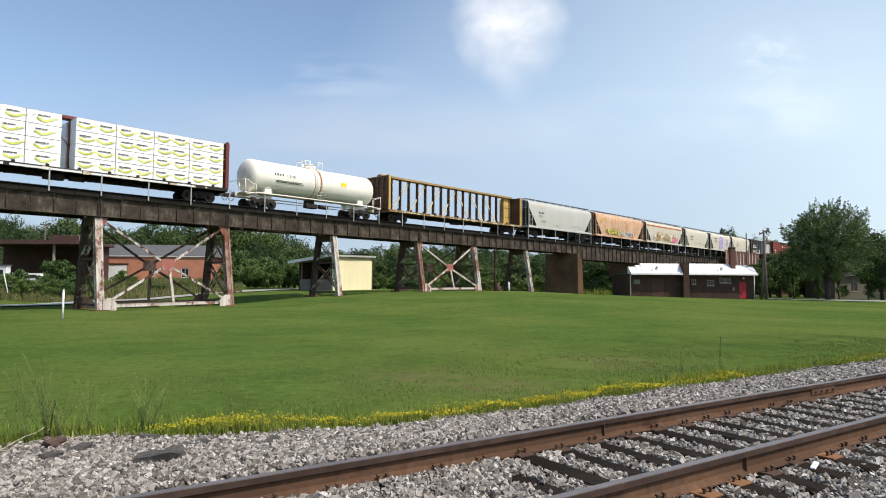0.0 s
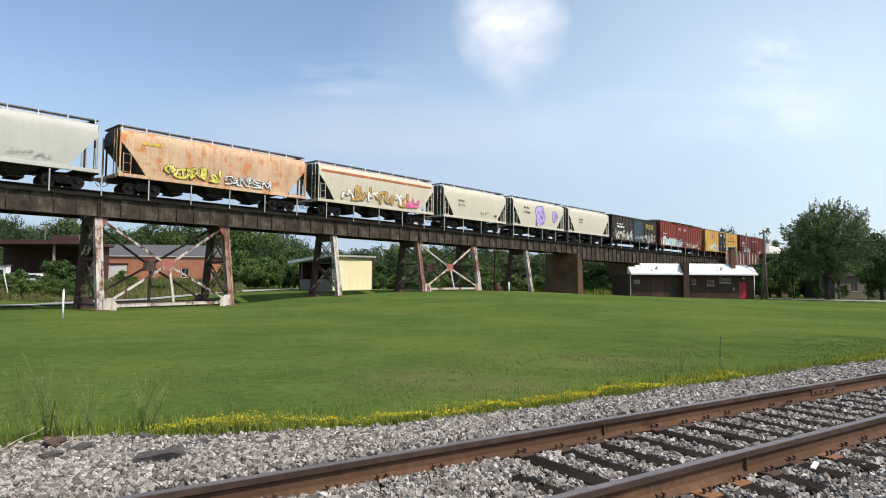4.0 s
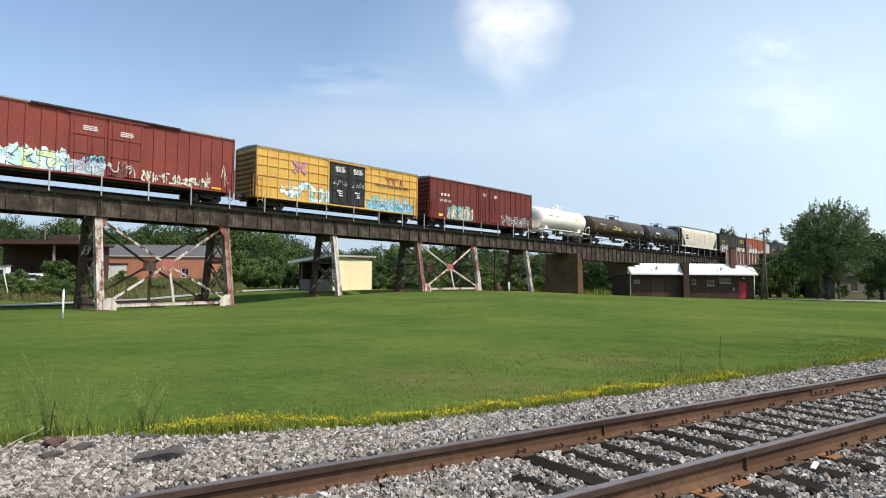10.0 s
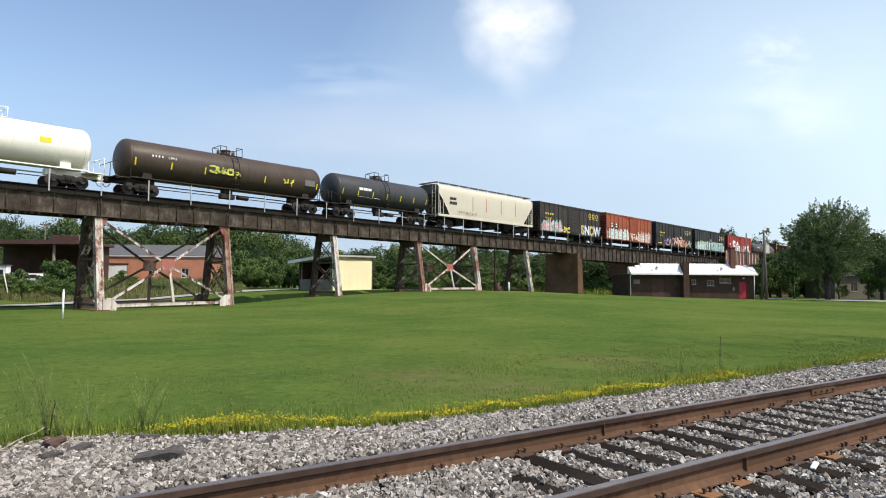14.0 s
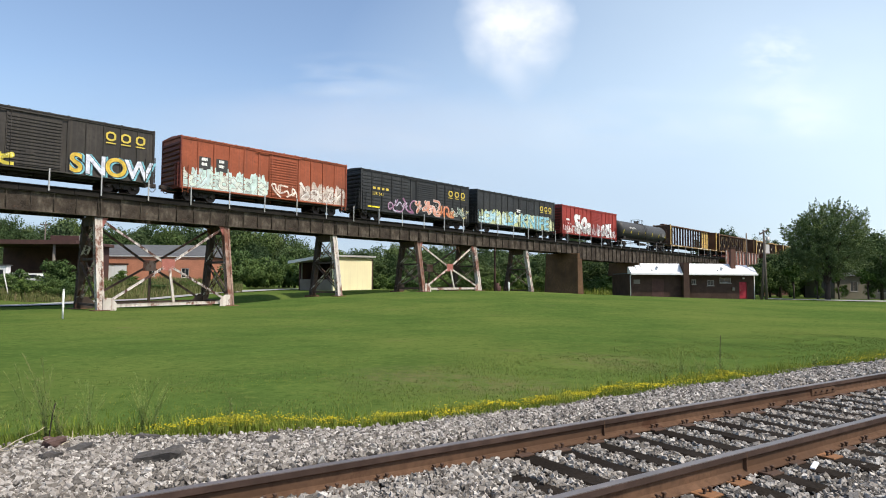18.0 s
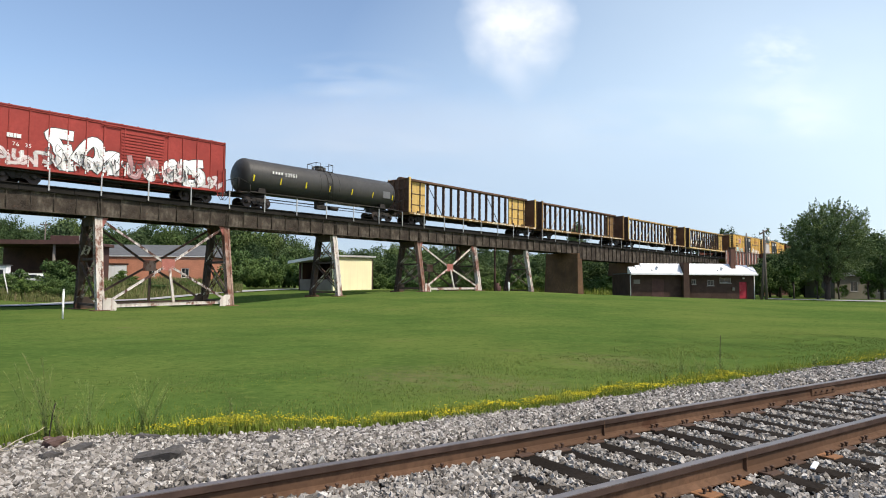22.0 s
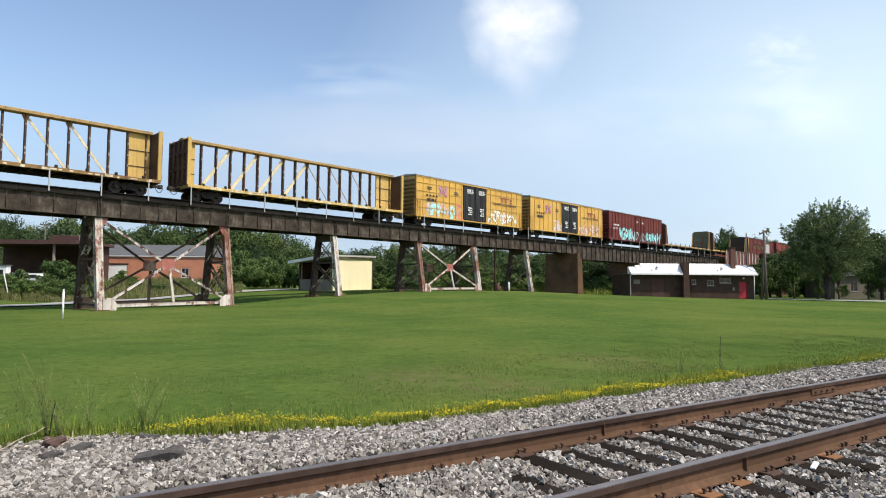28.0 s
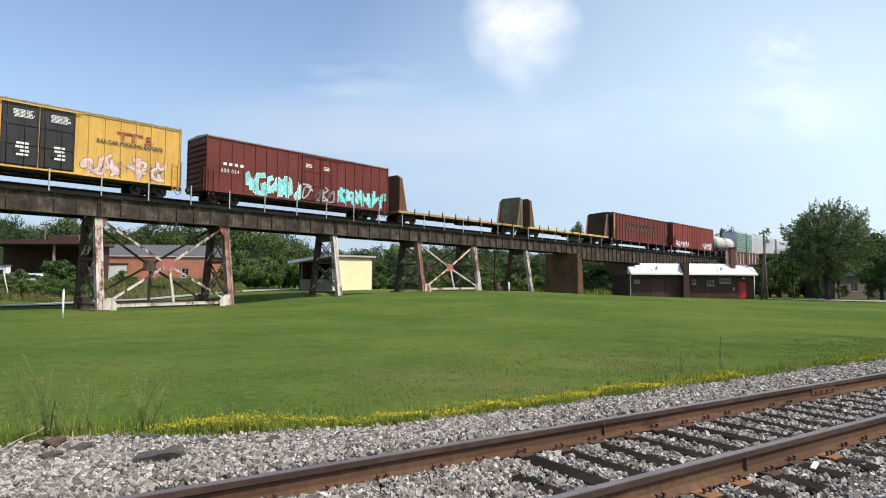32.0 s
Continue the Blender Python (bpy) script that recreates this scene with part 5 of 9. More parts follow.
def stones(rnd, s, p, z, r):
    """Angular crushed stones: cubes with every corner thrown about."""
    n = len(s)
    corners = np.array([(x, y, w) for x in (-1, 1) for y in (-1, 1) for w in (-1, 1)], float)
    v = corners[None] * rnd.uniform(0.40, 1.0, (n, 8, 3))
    v *= rnd.uniform(0.62, 1.18, (n, 1, 3))
    a = rnd.normal(size=(n, 4))
    a /= np.linalg.norm(a, axis=1)[:, None]
    w, x, y, q = a.T
    rot = np.stack([1 - 2 * (y * y + q * q), 2 * (x * y - q * w), 2 * (x * q + y * w), 2 * (x * y + q * w), 1 - 2 * (x * x + q * q), 2 * (y * q - x * w), 2 * (x * q - y * w), 2 * (y * q + x * w), 1 - 2 * (x * x + y * y)], 1).reshape(-1, 3, 3)
    v = np.einsum("nij,nkj->nki", rot, v) * r[:, None, None]
    v += np.stack([s, p, z], 1)[:, None]
    f = np.array([[0, 1, 3], [0, 3, 2], [4, 6, 7], [4, 7, 5], [0, 4, 5], [0, 5, 1], [2, 3, 7], [2, 7, 6], [0, 2, 6], [0, 6, 4], [1, 5, 7], [1, 7, 3]])
    return v.reshape(-1, 3), (f[None] + (np.arange(n) * 8)[:, None, None]).reshape(-1, 3)


def bed_z(s, p):
    edge = 7.0 + 1.5 * np.clip((5.0 - s) / 6.0, 0, 1) ** 2 * (3 - 2 * np.clip((5.0 - s) / 6.0, 0, 1))
    z = np.where((p > 2.3) & (p < 5.35), -0.245, -0.215)
    t = np.clip((p - 5.3) / (edge - 5.0), 0, 1)
    z -= 0.22 * t * t * (3 - 2 * t)
    t = np.clip((2.3 - p) / 1.6, 0, 1)
    z -= 0.22 * t * t * (3 - 2 * t)
    return z, edge


def ballast():
    rnd = np.random.default_rng(21)
    vs, fs, k = [], [], 0
    for s0, s1, p0, dens, r0, r1 in ((-3.2, 1.0, 4.0, 1800, 0.011, 0.032), (1.0, 4.5, 2.3, 1900, 0.011, 0.031), (4.5, 9.0, 1.5, 1750, 0.010, 0.030), (9.0, 16.0, 1.2, 720, 0.016, 0.036), (16.0, 30.0, 1.2, 220, 0.026, 0.052), (30.0, 70.0, 1.2, 45, 0.05, 0.09), (-18.0, -3.2, 0.6, 110, 0.03, 0.06), (-3.2, 1.0, 0.6, 420, 0.02, 0.04), (1.0, 9.0, 0.6, 420, 0.02, 0.04)):
        p1 = 4.0 if (s0, r0) == (-3.2, 0.02) else 2.3 if (s0, r0) == (1.0, 0.02) else 8.8
        n = int((s1 - s0) * (p1 - p0) * dens)
        s, p = rnd.uniform(s0, s1, n), rnd.uniform(p0, p1, n)
        z, edge = bed_z(s, p)
        r = (r0 + (r1 - r0) * rnd.random(n) ** 1.5) * rnd.choice([0.8, 1.0, 1.0, 1.3], n)
        keep = p < edge + 0.25 * np.sin(s * 2.1) * np.sin(s * 0.7 + 1) + rnd.normal(0, 0.12, n)
        for rp in RAIL_P:
            keep &= np.abs(p - rp) > 0.075 + r * 0.7
        tie = np.abs(((s - TIE_S[0] + 0.24) % 0.48) - 0.24) < 0.120
        inside = (p > 2.60) & (p < 5.0)
        bare = tie & inside & (s > 3.6 + 0.5 * np.sin(p * 3))
        keep &= ~(bare & (rnd.random(n) < 0.92))
        # between the ties the stones lie a little lower, towards the near end they lie over the ties
        lift = np.where(inside & (s < 3.6), 0.055, np.where(inside & ~tie, 0.028, 0.0))
        z = z + lift + rnd.uniform(-0.010, 0.030, n)
        s, p, z, r = s[keep], p[keep], z[keep], r[keep]
        v, f = stones(rnd, s, p, z, r)
        vs.append(v)
        fs.append(f + k)
        k += len(v)
    ob = new("ballast_stones", np_mesh("ballast_stones", np.concatenate(vs), np.concatenate(fs), M_STONE))
    ob.matrix_basis = TRK
    tagged(ob, "loose angular grey crushed stones along the near track", "ballast", kind="stuff")


ballast()


def rock(a, b, h, seed):
    """A broken lump: a block whose faces are drawn in a grid, rounded and knocked about."""
    n, seen, fs = 5, {}, []
    off = Vector((seed * 3.7, seed * 1.3, seed))
    for ax in range(3):
        for sg in (-1, 1):
            grid = {}
            for i in range(n + 1):
                for j in range(n + 1):
                    q = [0, 0, 0]
                    q[ax], q[(ax + 1) % 3], q[(ax + 2) % 3] = sg * n, 2 * i - n, 2 * j - n
                    grid[i, j] = seen.setdefault(tuple(q), len(seen))
            for i in range(n):
                for j in range(n):
                    f = [grid[i, j], grid[i + 1, j], grid[i + 1, j + 1], grid[i, j + 1]]
                    fs.append(f if sg > 0 else f[::-1])
    vs = []
    for q in seen:
        d = Vector(q) / n
        d = d.lerp(d.normalized() * 1.15, 0.42)
        k = 1 + 0.34 * noise.noise(d * 1.3 + off) + 0.22 * noise.noise(d * 4.0 + off)
        vs.append((d.x * a * k, d.y * b * k, d.z * h * (k + 0.3 * d.x * noise.noise(off))))
    mb = MB()
    mb.add(vs, fs)
    return mb


def dark_slabs():
    """Larger dark lumps lying among the pale stones."""
    rnd = random.Random(14)
    for s, p, a, b, h in ((0.3, 7.4, 0.10, 0.09, 0.09), (2.75, 5.72, 0.12, 0.06, 0.05), (4.28, 6.45, 0.22, 0.05, 0.05), (4.62, 6.35, 0.16, 0.06, 0.04), (2.32, 6.8, 0.14, 0.08, 0.07), (0.55, 7.7, 0.16, 0.08, 0.07), (1.6, 7.25, 0.18, 0.10, 0.06), (-0.4, 6.4, 0.14, 0.10, 0.09), (3.25, 6.55, 0.13, 0.06, 0.06), (1.35, 8.1, 0.2, 0.08, 0.06), (14.6, 6.95, 0.12, 0.09, 0.06), (15.0, 7.0, 0.15, 0.10, 0.07), (15.4, 6.95, 0.13, 0.09, 0.06), (15.8, 7.05, 0.12, 0.08, 0.06), (16.2, 7.0, 0.10, 0.08, 0.05), (13.9, 7.0, 0.10, 0.08, 0.05), (14.3, 7.05, 0.09, 0.08, 0.05)):
        mb = rock(a, b, h, s + p)
        z = ballast_z(s, p) + h * 0.35
        thing("stone_slab", "dark lump of stone lying in the pale ballast", "stone", "dark stones in the ballast", m=TRK @ pose(s, p, z, rnd.uniform(-12, 12), rnd.uniform(-12, 12), rnd.uniform(-50, 50)), mb=mb, material=M_DARKSTONE)
    mb = rock(0.20, 0.09, 0.085, 4.6)
    thing("stone_slab", "long dark flat slab of stone lying in the pale ballast", "stone", "dark stones in the ballast", m=TRK @ pose(1.12, 6.42, ballast_z(1.12, 6.42) + 0.065, 6, -6, -20), mb=mb, material=M_DARKSTONE)
    for s, p, r in ((5.86, 2.84, 15),):
        mb = MB()
        mb.box(-0.07, 0.07, -0.022, 0.022, -0.006, 0.012, 0.004)
        mb.v = [(x, y, z + 0.02 * math.sin(x * 17)) for x, y, z in mb.v]
        thing("paper_scrap", "white scrap of paper lying between the ties", "litter", m=TRK @ pose(s, p, -0.17, 4, 6, r), mb=mb, material=M_WHITE)


dark_slabs()


def loose_bits():
    """Dry twigs and a red-brown lump where the stones meet the weeds."""
    rnd = random.Random(92)
    for s, p, ln, rz in ((0.02, 8.15, 0.62, 20), (0.18, 8.05, 0.38, -35), (-0.12, 7.75, 0.45, 5), (0.5, 8.2, 0.3, 60)):
        mb = MB()
        a = Vector((-ln / 2, 0, 0))
        for k in range(6):
            b = a + Vector((ln / 6, rnd.uniform(-0.03, 0.03), rnd.uniform(-0.02, 0.03)))
            mb.cyl(a, b, 0.009 - 0.001 * k, 6, 0.008 - 0.001 * k)
            a = b
        thing("dry_twig", "bleached dry twig lying on the stones", "twig", "twigs on the ballast", m=TRK @ pose(s, p, ballast_z(s, p) + 0.10, 0, -8, rz), mb=mb, material=M_TWIG)
    mb = rock(0.095, 0.07, 0.08, 2.5)
    thing("red_stone", "red-brown lump of stone at the ballast's edge", "stone", m=TRK @ pose(0.36, 8.12, ballast_z(0.36, 8.12) + 0.07, 8, 5, 30), mb=mb, material=M_REDSTONE)


M_TWIG = plain("bleached_twig", (0.40, 0.35, 0.26), 0.9)
M_REDSTONE = plain("red_brown_stone", (0.105, 0.062, 0.050), 0.9, vary=0.35, scale=16, bump_d=0.01)
loose_bits()


def blades(rnd, x, y, z, h, w, lean=0.35):
    """Grass blades of two triangles each, with a bend."""
    n = len(x)
    a = rnd.uniform(0, 2 * np.pi, n)
    d = np.stack([np.cos(a), np.sin(a), np.zeros(n)], 1)
    side = np.stack([-d[:, 1], d[:, 0], d[:, 2]], 1) * (w / 2)[:, None]
    base = np.stack([x, y, z], 1)
    bend = (rnd.uniform(0.1, 1, n) * lean * h)[:, None] * d
    up = np.zeros((n, 3))
    up[:, 2] = h
    v = np.stack([base - side, base + side, base + up * 0.55 + bend * 0.35 + side * 0.7, base + up * 0.55 + bend * 0.35 - side * 0.7, base + up + bend], 1).reshape(-1, 3)
    k = np.arange(n)[:, None] * 5
    f = np.concatenate([k + np.array([[0, 1, 2]]), k + np.array([[0, 2, 3]]), k + np.array([[3, 2, 4]])])
    return v, f


def ground_array(x, y):
    return np.array([ground_z(a, b) for a, b in zip(x, y)])


def grass():
    rnd = np.random.default_rng(31)
    short, tall = [], []
    for p0, p1, s0, s1, n, h0, h1, w in ((7.0, 10.0, -6, 22, 15000, 0.02, 0.045, 0.007), (9.0, 11.5, -8, 24, 9000, 0.02, 0.04, 0.009)):
        s, p = rnd.uniform(s0, s1, n), rnd.uniform(p0, p1, n)
        x, y = s * TD.x + p * TN.x, s * TD.y + p * TN.y
        patch = np.array([noise.noise(Vector((a * 0.5, b * 0.5, 2))) for a, b in zip(x, y)])
        ok = (patch > -0.25) & (p > 7.02 + 1.5 * np.clip((5.0 - s) / 6.0, 0, 1))
        x, y, patch = x[ok], y[ok], patch[ok]
        h = rnd.uniform(h0, h1, len(x)) * (1 + 0.7 * np.clip(patch, 0, 1))
        short.append(blades(rnd, x, y, ground_array(x, y) - 0.01, h, np.full(len(x), w)))
    n = 36000
    s = rnd.uniform(-7, 26, n)
    edge = 7.0 + 1.5 * np.clip((5.0 - s) / 6.0, 0, 1)
    p = edge + np.abs(rnd.normal(0.22, 0.45, n)) - 0.10 + 0.55 * np.clip((3.6 - s) / 1.5, 0, 1) * rnd.uniform(0.6, 1.1, n)
    x, y = s * TD.x + p * TN.x, s * TD.y + p * TN.y
    tuft_n = np.array([noise.noise(Vector((a * 1.4, b * 1.4, 7))) for a, b in zip(x, y)])
    h = rnd.uniform(0.05, 0.17, n) * (1 + 0.9 * np.clip(tuft_n, -0.4, 1))
    tall.append(blades(rnd, x, y, ground_array(x, y) - 0.02, h, rnd.uniform(0.006, 0.014, n), 0.5))
    for name, sets, mat, label in (("lawn_grass", short, M_BLADE, "short mown grass blades of the lawn"), ("edge_grass", tall, M_TALL, "uncut grass along the edge of the stones")):
        k, vs, fs = 0, [], []
        for v, f in sets:
            vs.append(v)
            fs.append(f + k)
            k += len(v)
        ob = new(name, np_mesh(name, np.concatenate(vs), np.concatenate(fs), mat))
        tagged(ob, label, "grass", kind="stuff")
    # clover and coarse leaves that the mower passes over
    n = 80000
    s, p = rnd.uniform(-8, 26, n), 7.4 + np.abs(rnd.normal(0, 3.0, n)) + 1.5 * np.clip((5.0 - rnd.uniform(-1, 5, n)) / 6.0, 0, 1)
    x, y = s * TD.x + p * TN.x, s * TD.y + p * TN.y
    patch = np.array([noise.noise(Vector((a * 0.55, b * 0.55, 12))) + 0.5 * noise.noise(Vector((a * 1.7, b * 1.7, 3))) for a, b in zip(x, y)])
    ok = (patch > -0.08) & (p > 7.2 + 1.5 * np.clip((5.0 - s) / 6.0, 0, 1))
    x, y = x[ok], y[ok]
    v, f = blades(rnd, x, y, ground_array(x, y) - 0.006, rnd.uniform(0.014, 0.040, len(x)), rnd.uniform(0.006, 0.016, len(x)), 0.9)
    ob = new("clover", np_mesh("clover", v, f, M_CLOVER))
    tagged(ob, "patches of dark clover and coarse leaves in the mown lawn", "clover", kind="stuff")


grass()


def bank_weeds():
    """Rank grass and weeds along the bank past the lane."""
    rnd = np.random.default_rng(51)
    n = 26000
    px, depth = rnd.uniform(-60, 430, n), rnd.uniform(0, 1, n)
    d = 57 + 14 * depth + np.clip((px - 130) / 400, 0, 1) * 18
    x = (px - 784) / 1110.5 * d
    patch = np.array([noise.noise(Vector((a * 0.25, b * 0.25, 5))) for a, b in zip(x, d)])
    h = rnd.uniform(0.25, 0.85, n) * (1 + 0.9 * np.clip(patch, -0.5, 1))
    v, f = blades(rnd, x, d, ground_array(x, d) - 0.03, h, rnd.uniform(0.04, 0.11, n), 0.45)
    ob = new("bank_weeds", np_mesh("bank_weeds", v, f, M_RANK))
    tagged(ob, "rank green and brown weeds on the bank past the lane", "weeds", kind="stuff")
    # the same rough growth under the far end of the viaduct
    n = 5000
    s, p = rnd.uniform(78, 108, n), rnd.uniform(44, 70, n)
    x, y = s * VD.x + p * VN.x, s * VD.y + p * VN.y
    v, f = blades(rnd, x, y, ground_array(x, y) - 0.03, rnd.uniform(0.4, 1.3, n), rnd.uniform(0.05, 0.12, n), 0.45)
    ob = new("bank_weeds", np_mesh("bank_weeds", v, f, M_BLADE))
    tagged(ob, "tall green weeds under the viaduct between the piers", "weeds", kind="stuff")


M_RANK = random_tint("rank_weeds", [(0.0, (0.070, 0.108, 0.026)), (0.55, (0.125, 0.165, 0.050)), (0.85, (0.20, 0.19, 0.085)), (1.0, (0.30, 0.24, 0.15))], 0.8)
bank_weeds()


def flowers():
    """Yellow flower heads on thin stems in drifts along the stones."""
    rnd = np.random.default_rng(41)
    drifts = ((0.60, 0.85, 90), (1.42, 2.1, 800), (2.1, 3.35, 900), (3.35, 4.1, 300), (4.1, 5.35, 780), (5.35, 5.7, 260), (5.7, 6.95, 820), (6.95, 8.5, 760), (8.5, 8.8, 200), (8.8, 9.9, 640), (9.9, 11.0, 200), (11.0, 12.4, 480), (12.4, 16.5, 40), (16.5, 21.5, 150))
    s = np.concatenate([rnd.uniform(a, b, round((b - a) * n)) for a, b, n in drifts])
    s += rnd.normal(0, 0.07, len(s))
    edge = 7.0 + 1.5 * np.clip((5.0 - s) / 6.0, 0, 1) + 0.26 * np.clip((3.6 - s) / 1.5, 0, 1)
    p = edge + 0.16 + np.abs(rnd.normal(0.0, 0.20, len(s)))
    mound = np.array([noise.noise(Vector((a * 1.5, b * 1.1, 4))) + 0.4 * noise.noise(Vector((a * 4.5, b * 3.0, 9))) for a, b in zip(s, p)])
    keep = mound > -0.30
    s, p, mound = s[keep], p[keep], mound[keep]
    x, y = s * TD.x + p * TN.x, s * TD.y + p * TN.y
    z = ground_array(x, y)
    full = 0.15 + 0.15 * np.clip(mound, -0.3, 0.6) + 0.04 * np.clip(3.6 - s, 0, 1)
    h = full * rnd.uniform(0.45, 1.05, len(s))
    # leafy growth that the flowers stand in
    k = rnd.integers(0, len(s), 42000)
    gx, gy = x[k] + rnd.normal(0, 0.06, len(k)), y[k] + rnd.normal(0, 0.06, len(k))
    v, f = blades(rnd, gx, gy, ground_array(gx, gy) - 0.02, full[k] * rnd.uniform(0.40, 1.02, len(k)), rnd.uniform(0.006, 0.013, len(k)), 0.5)
    ob = new("flower_leaves", np_mesh("flower_leaves", v, f, M_TALL))
    tagged(ob, "dense green growth under the yellow flowers", "flowers", kind="stuff")
    v, f = blades(rnd, x, y, z - 0.02, h, np.full(len(s), 0.006), 0.15)
    ob = new("flower_stems", np_mesh("flower_stems", v, f, M_TALL))
    tagged(ob, "thin green stems of the yellow flowers", "flowers", kind="stuff")
    tip = v.reshape(-1, 5, 3)[:, 4]
    r = rnd.uniform(0.006, 0.0125, len(s))
    octa = np.array([(1, 0, 0), (0, 1, 0), (-1, 0, 0), (0, -1, 0), (0, 0, 0.6), (0, 0, -0.6)], float)
    vv = (octa[None] * r[:, None, None] * rnd.uniform(0.7, 1.2, (len(s), 6, 1)) + tip[:, None]).reshape(-1, 3)
    ff = np.array([[0, 1, 4], [1, 2, 4], [2, 3, 4], [3, 0, 4], [1, 0, 5], [2, 1, 5], [3, 2, 5], [0, 3, 5]])
    ob = new("yellow_flowers", np_mesh("yellow_flowers", vv, (ff[None] + (np.arange(len(s)) * 6)[:, None, None]).reshape(-1, 3), M_FLOWER))
    tagged(ob, "drifts of small yellow flower heads beside the ballast", "flowers", kind="stuff")


flowers()


def weed(s, p, h, seed, stems=5, leaf=0.05, dry=False, spread=0.25, mat=None):
    x, y = s * TD.x + p * TN.x, s * TD.y + p * TN.y
    rnd = random.Random(seed)
    w = thing("weed", "dry brown weed stalk at the lawn's edge" if dry else "tall wispy green weed at the lawn's edge", "weed", "weeds along the ballast", m=pose(x, y, ground_z(x, y) - 0.02))
    st, lf = MB(), MB()
    for k in range(stems):
        a = rnd.uniform(0, 6.28)
        hh = h if dry else h * rnd.uniform(0.55, 1.0)
        pts = []
        for j in range(6):
            t = j / 5
            pts.append(Vector((math.cos(a) * spread * t * t * h, math.sin(a) * spread * t * t * h, hh * t)))
        for q, r in zip(pts, pts[1:]):
            st.cyl(q, r, 0.003 if not dry else 0.009, 5, 0.0018 if not dry else 0.007, False)
        for j in range(int(150 * hh) if not dry else 5):
            t = rnd.uniform(0.05, 1)
            i = min(4, int(t * 5))
            c = pts[i].lerp(pts[i + 1], t * 5 - i)
            b = rnd.uniform(0, 6.28)
            ln = leaf * rnd.uniform(0.6, 1.5)
            d = Vector((math.cos(b), math.sin(b), rnd.uniform(-0.1, 0.7)))
            e = Vector((-d.y, d.x, 0)) * 0.11
            lf.add([c, c + (d * 0.5 + e) * ln, c + d * ln, c + (d * 0.5 - e) * ln], [[0, 1, 2, 3]])
    part("stem", st, M_BARK if dry else M_WEED, w)
    part("foliage", lf, mat or M_WEED, w)


for i, (s, p, h, n, lf) in enumerate(((0.30, 8.62, 1.08, 8, 0.034), (0.12, 8.8, 1.05, 3, 0.030), (0.44, 8.5, 0.72, 8, 0.032), (0.74, 8.65, 0.75, 8, 0.03), (1.32, 8.6, 0.8, 11, 0.03), (1.45, 8.65, 0.65, 9, 0.03), (10.8, 7.7, 0.75, 10, 0.03), (11.3, 7.6, 0.6, 9, 0.03), (10.4, 7.75, 0.5, 8, 0.03), (12.4, 7.85, 0.5, 9, 0.035), (12.9, 7.8, 0.45, 7, 0.03), (15.4, 7.4, 0.35, 6, 0.06), (-0.2, 8.8, 0.50, 5, 0.035))):
    weed(s, p, h, 500 + i, n, lf, mat=M_RANK if i in (0, 2, 7) else None)
weed(12.42, 7.9, 0.86, 520, 1, 0.05, True, 0.02)
weed(0.33, 8.55, 0.5, 521, 2, 0.06, True, 0.1)
weed(2.36, 8.55, 0.40, 522, 3, 0.040, False, 0.03, M_RANK)


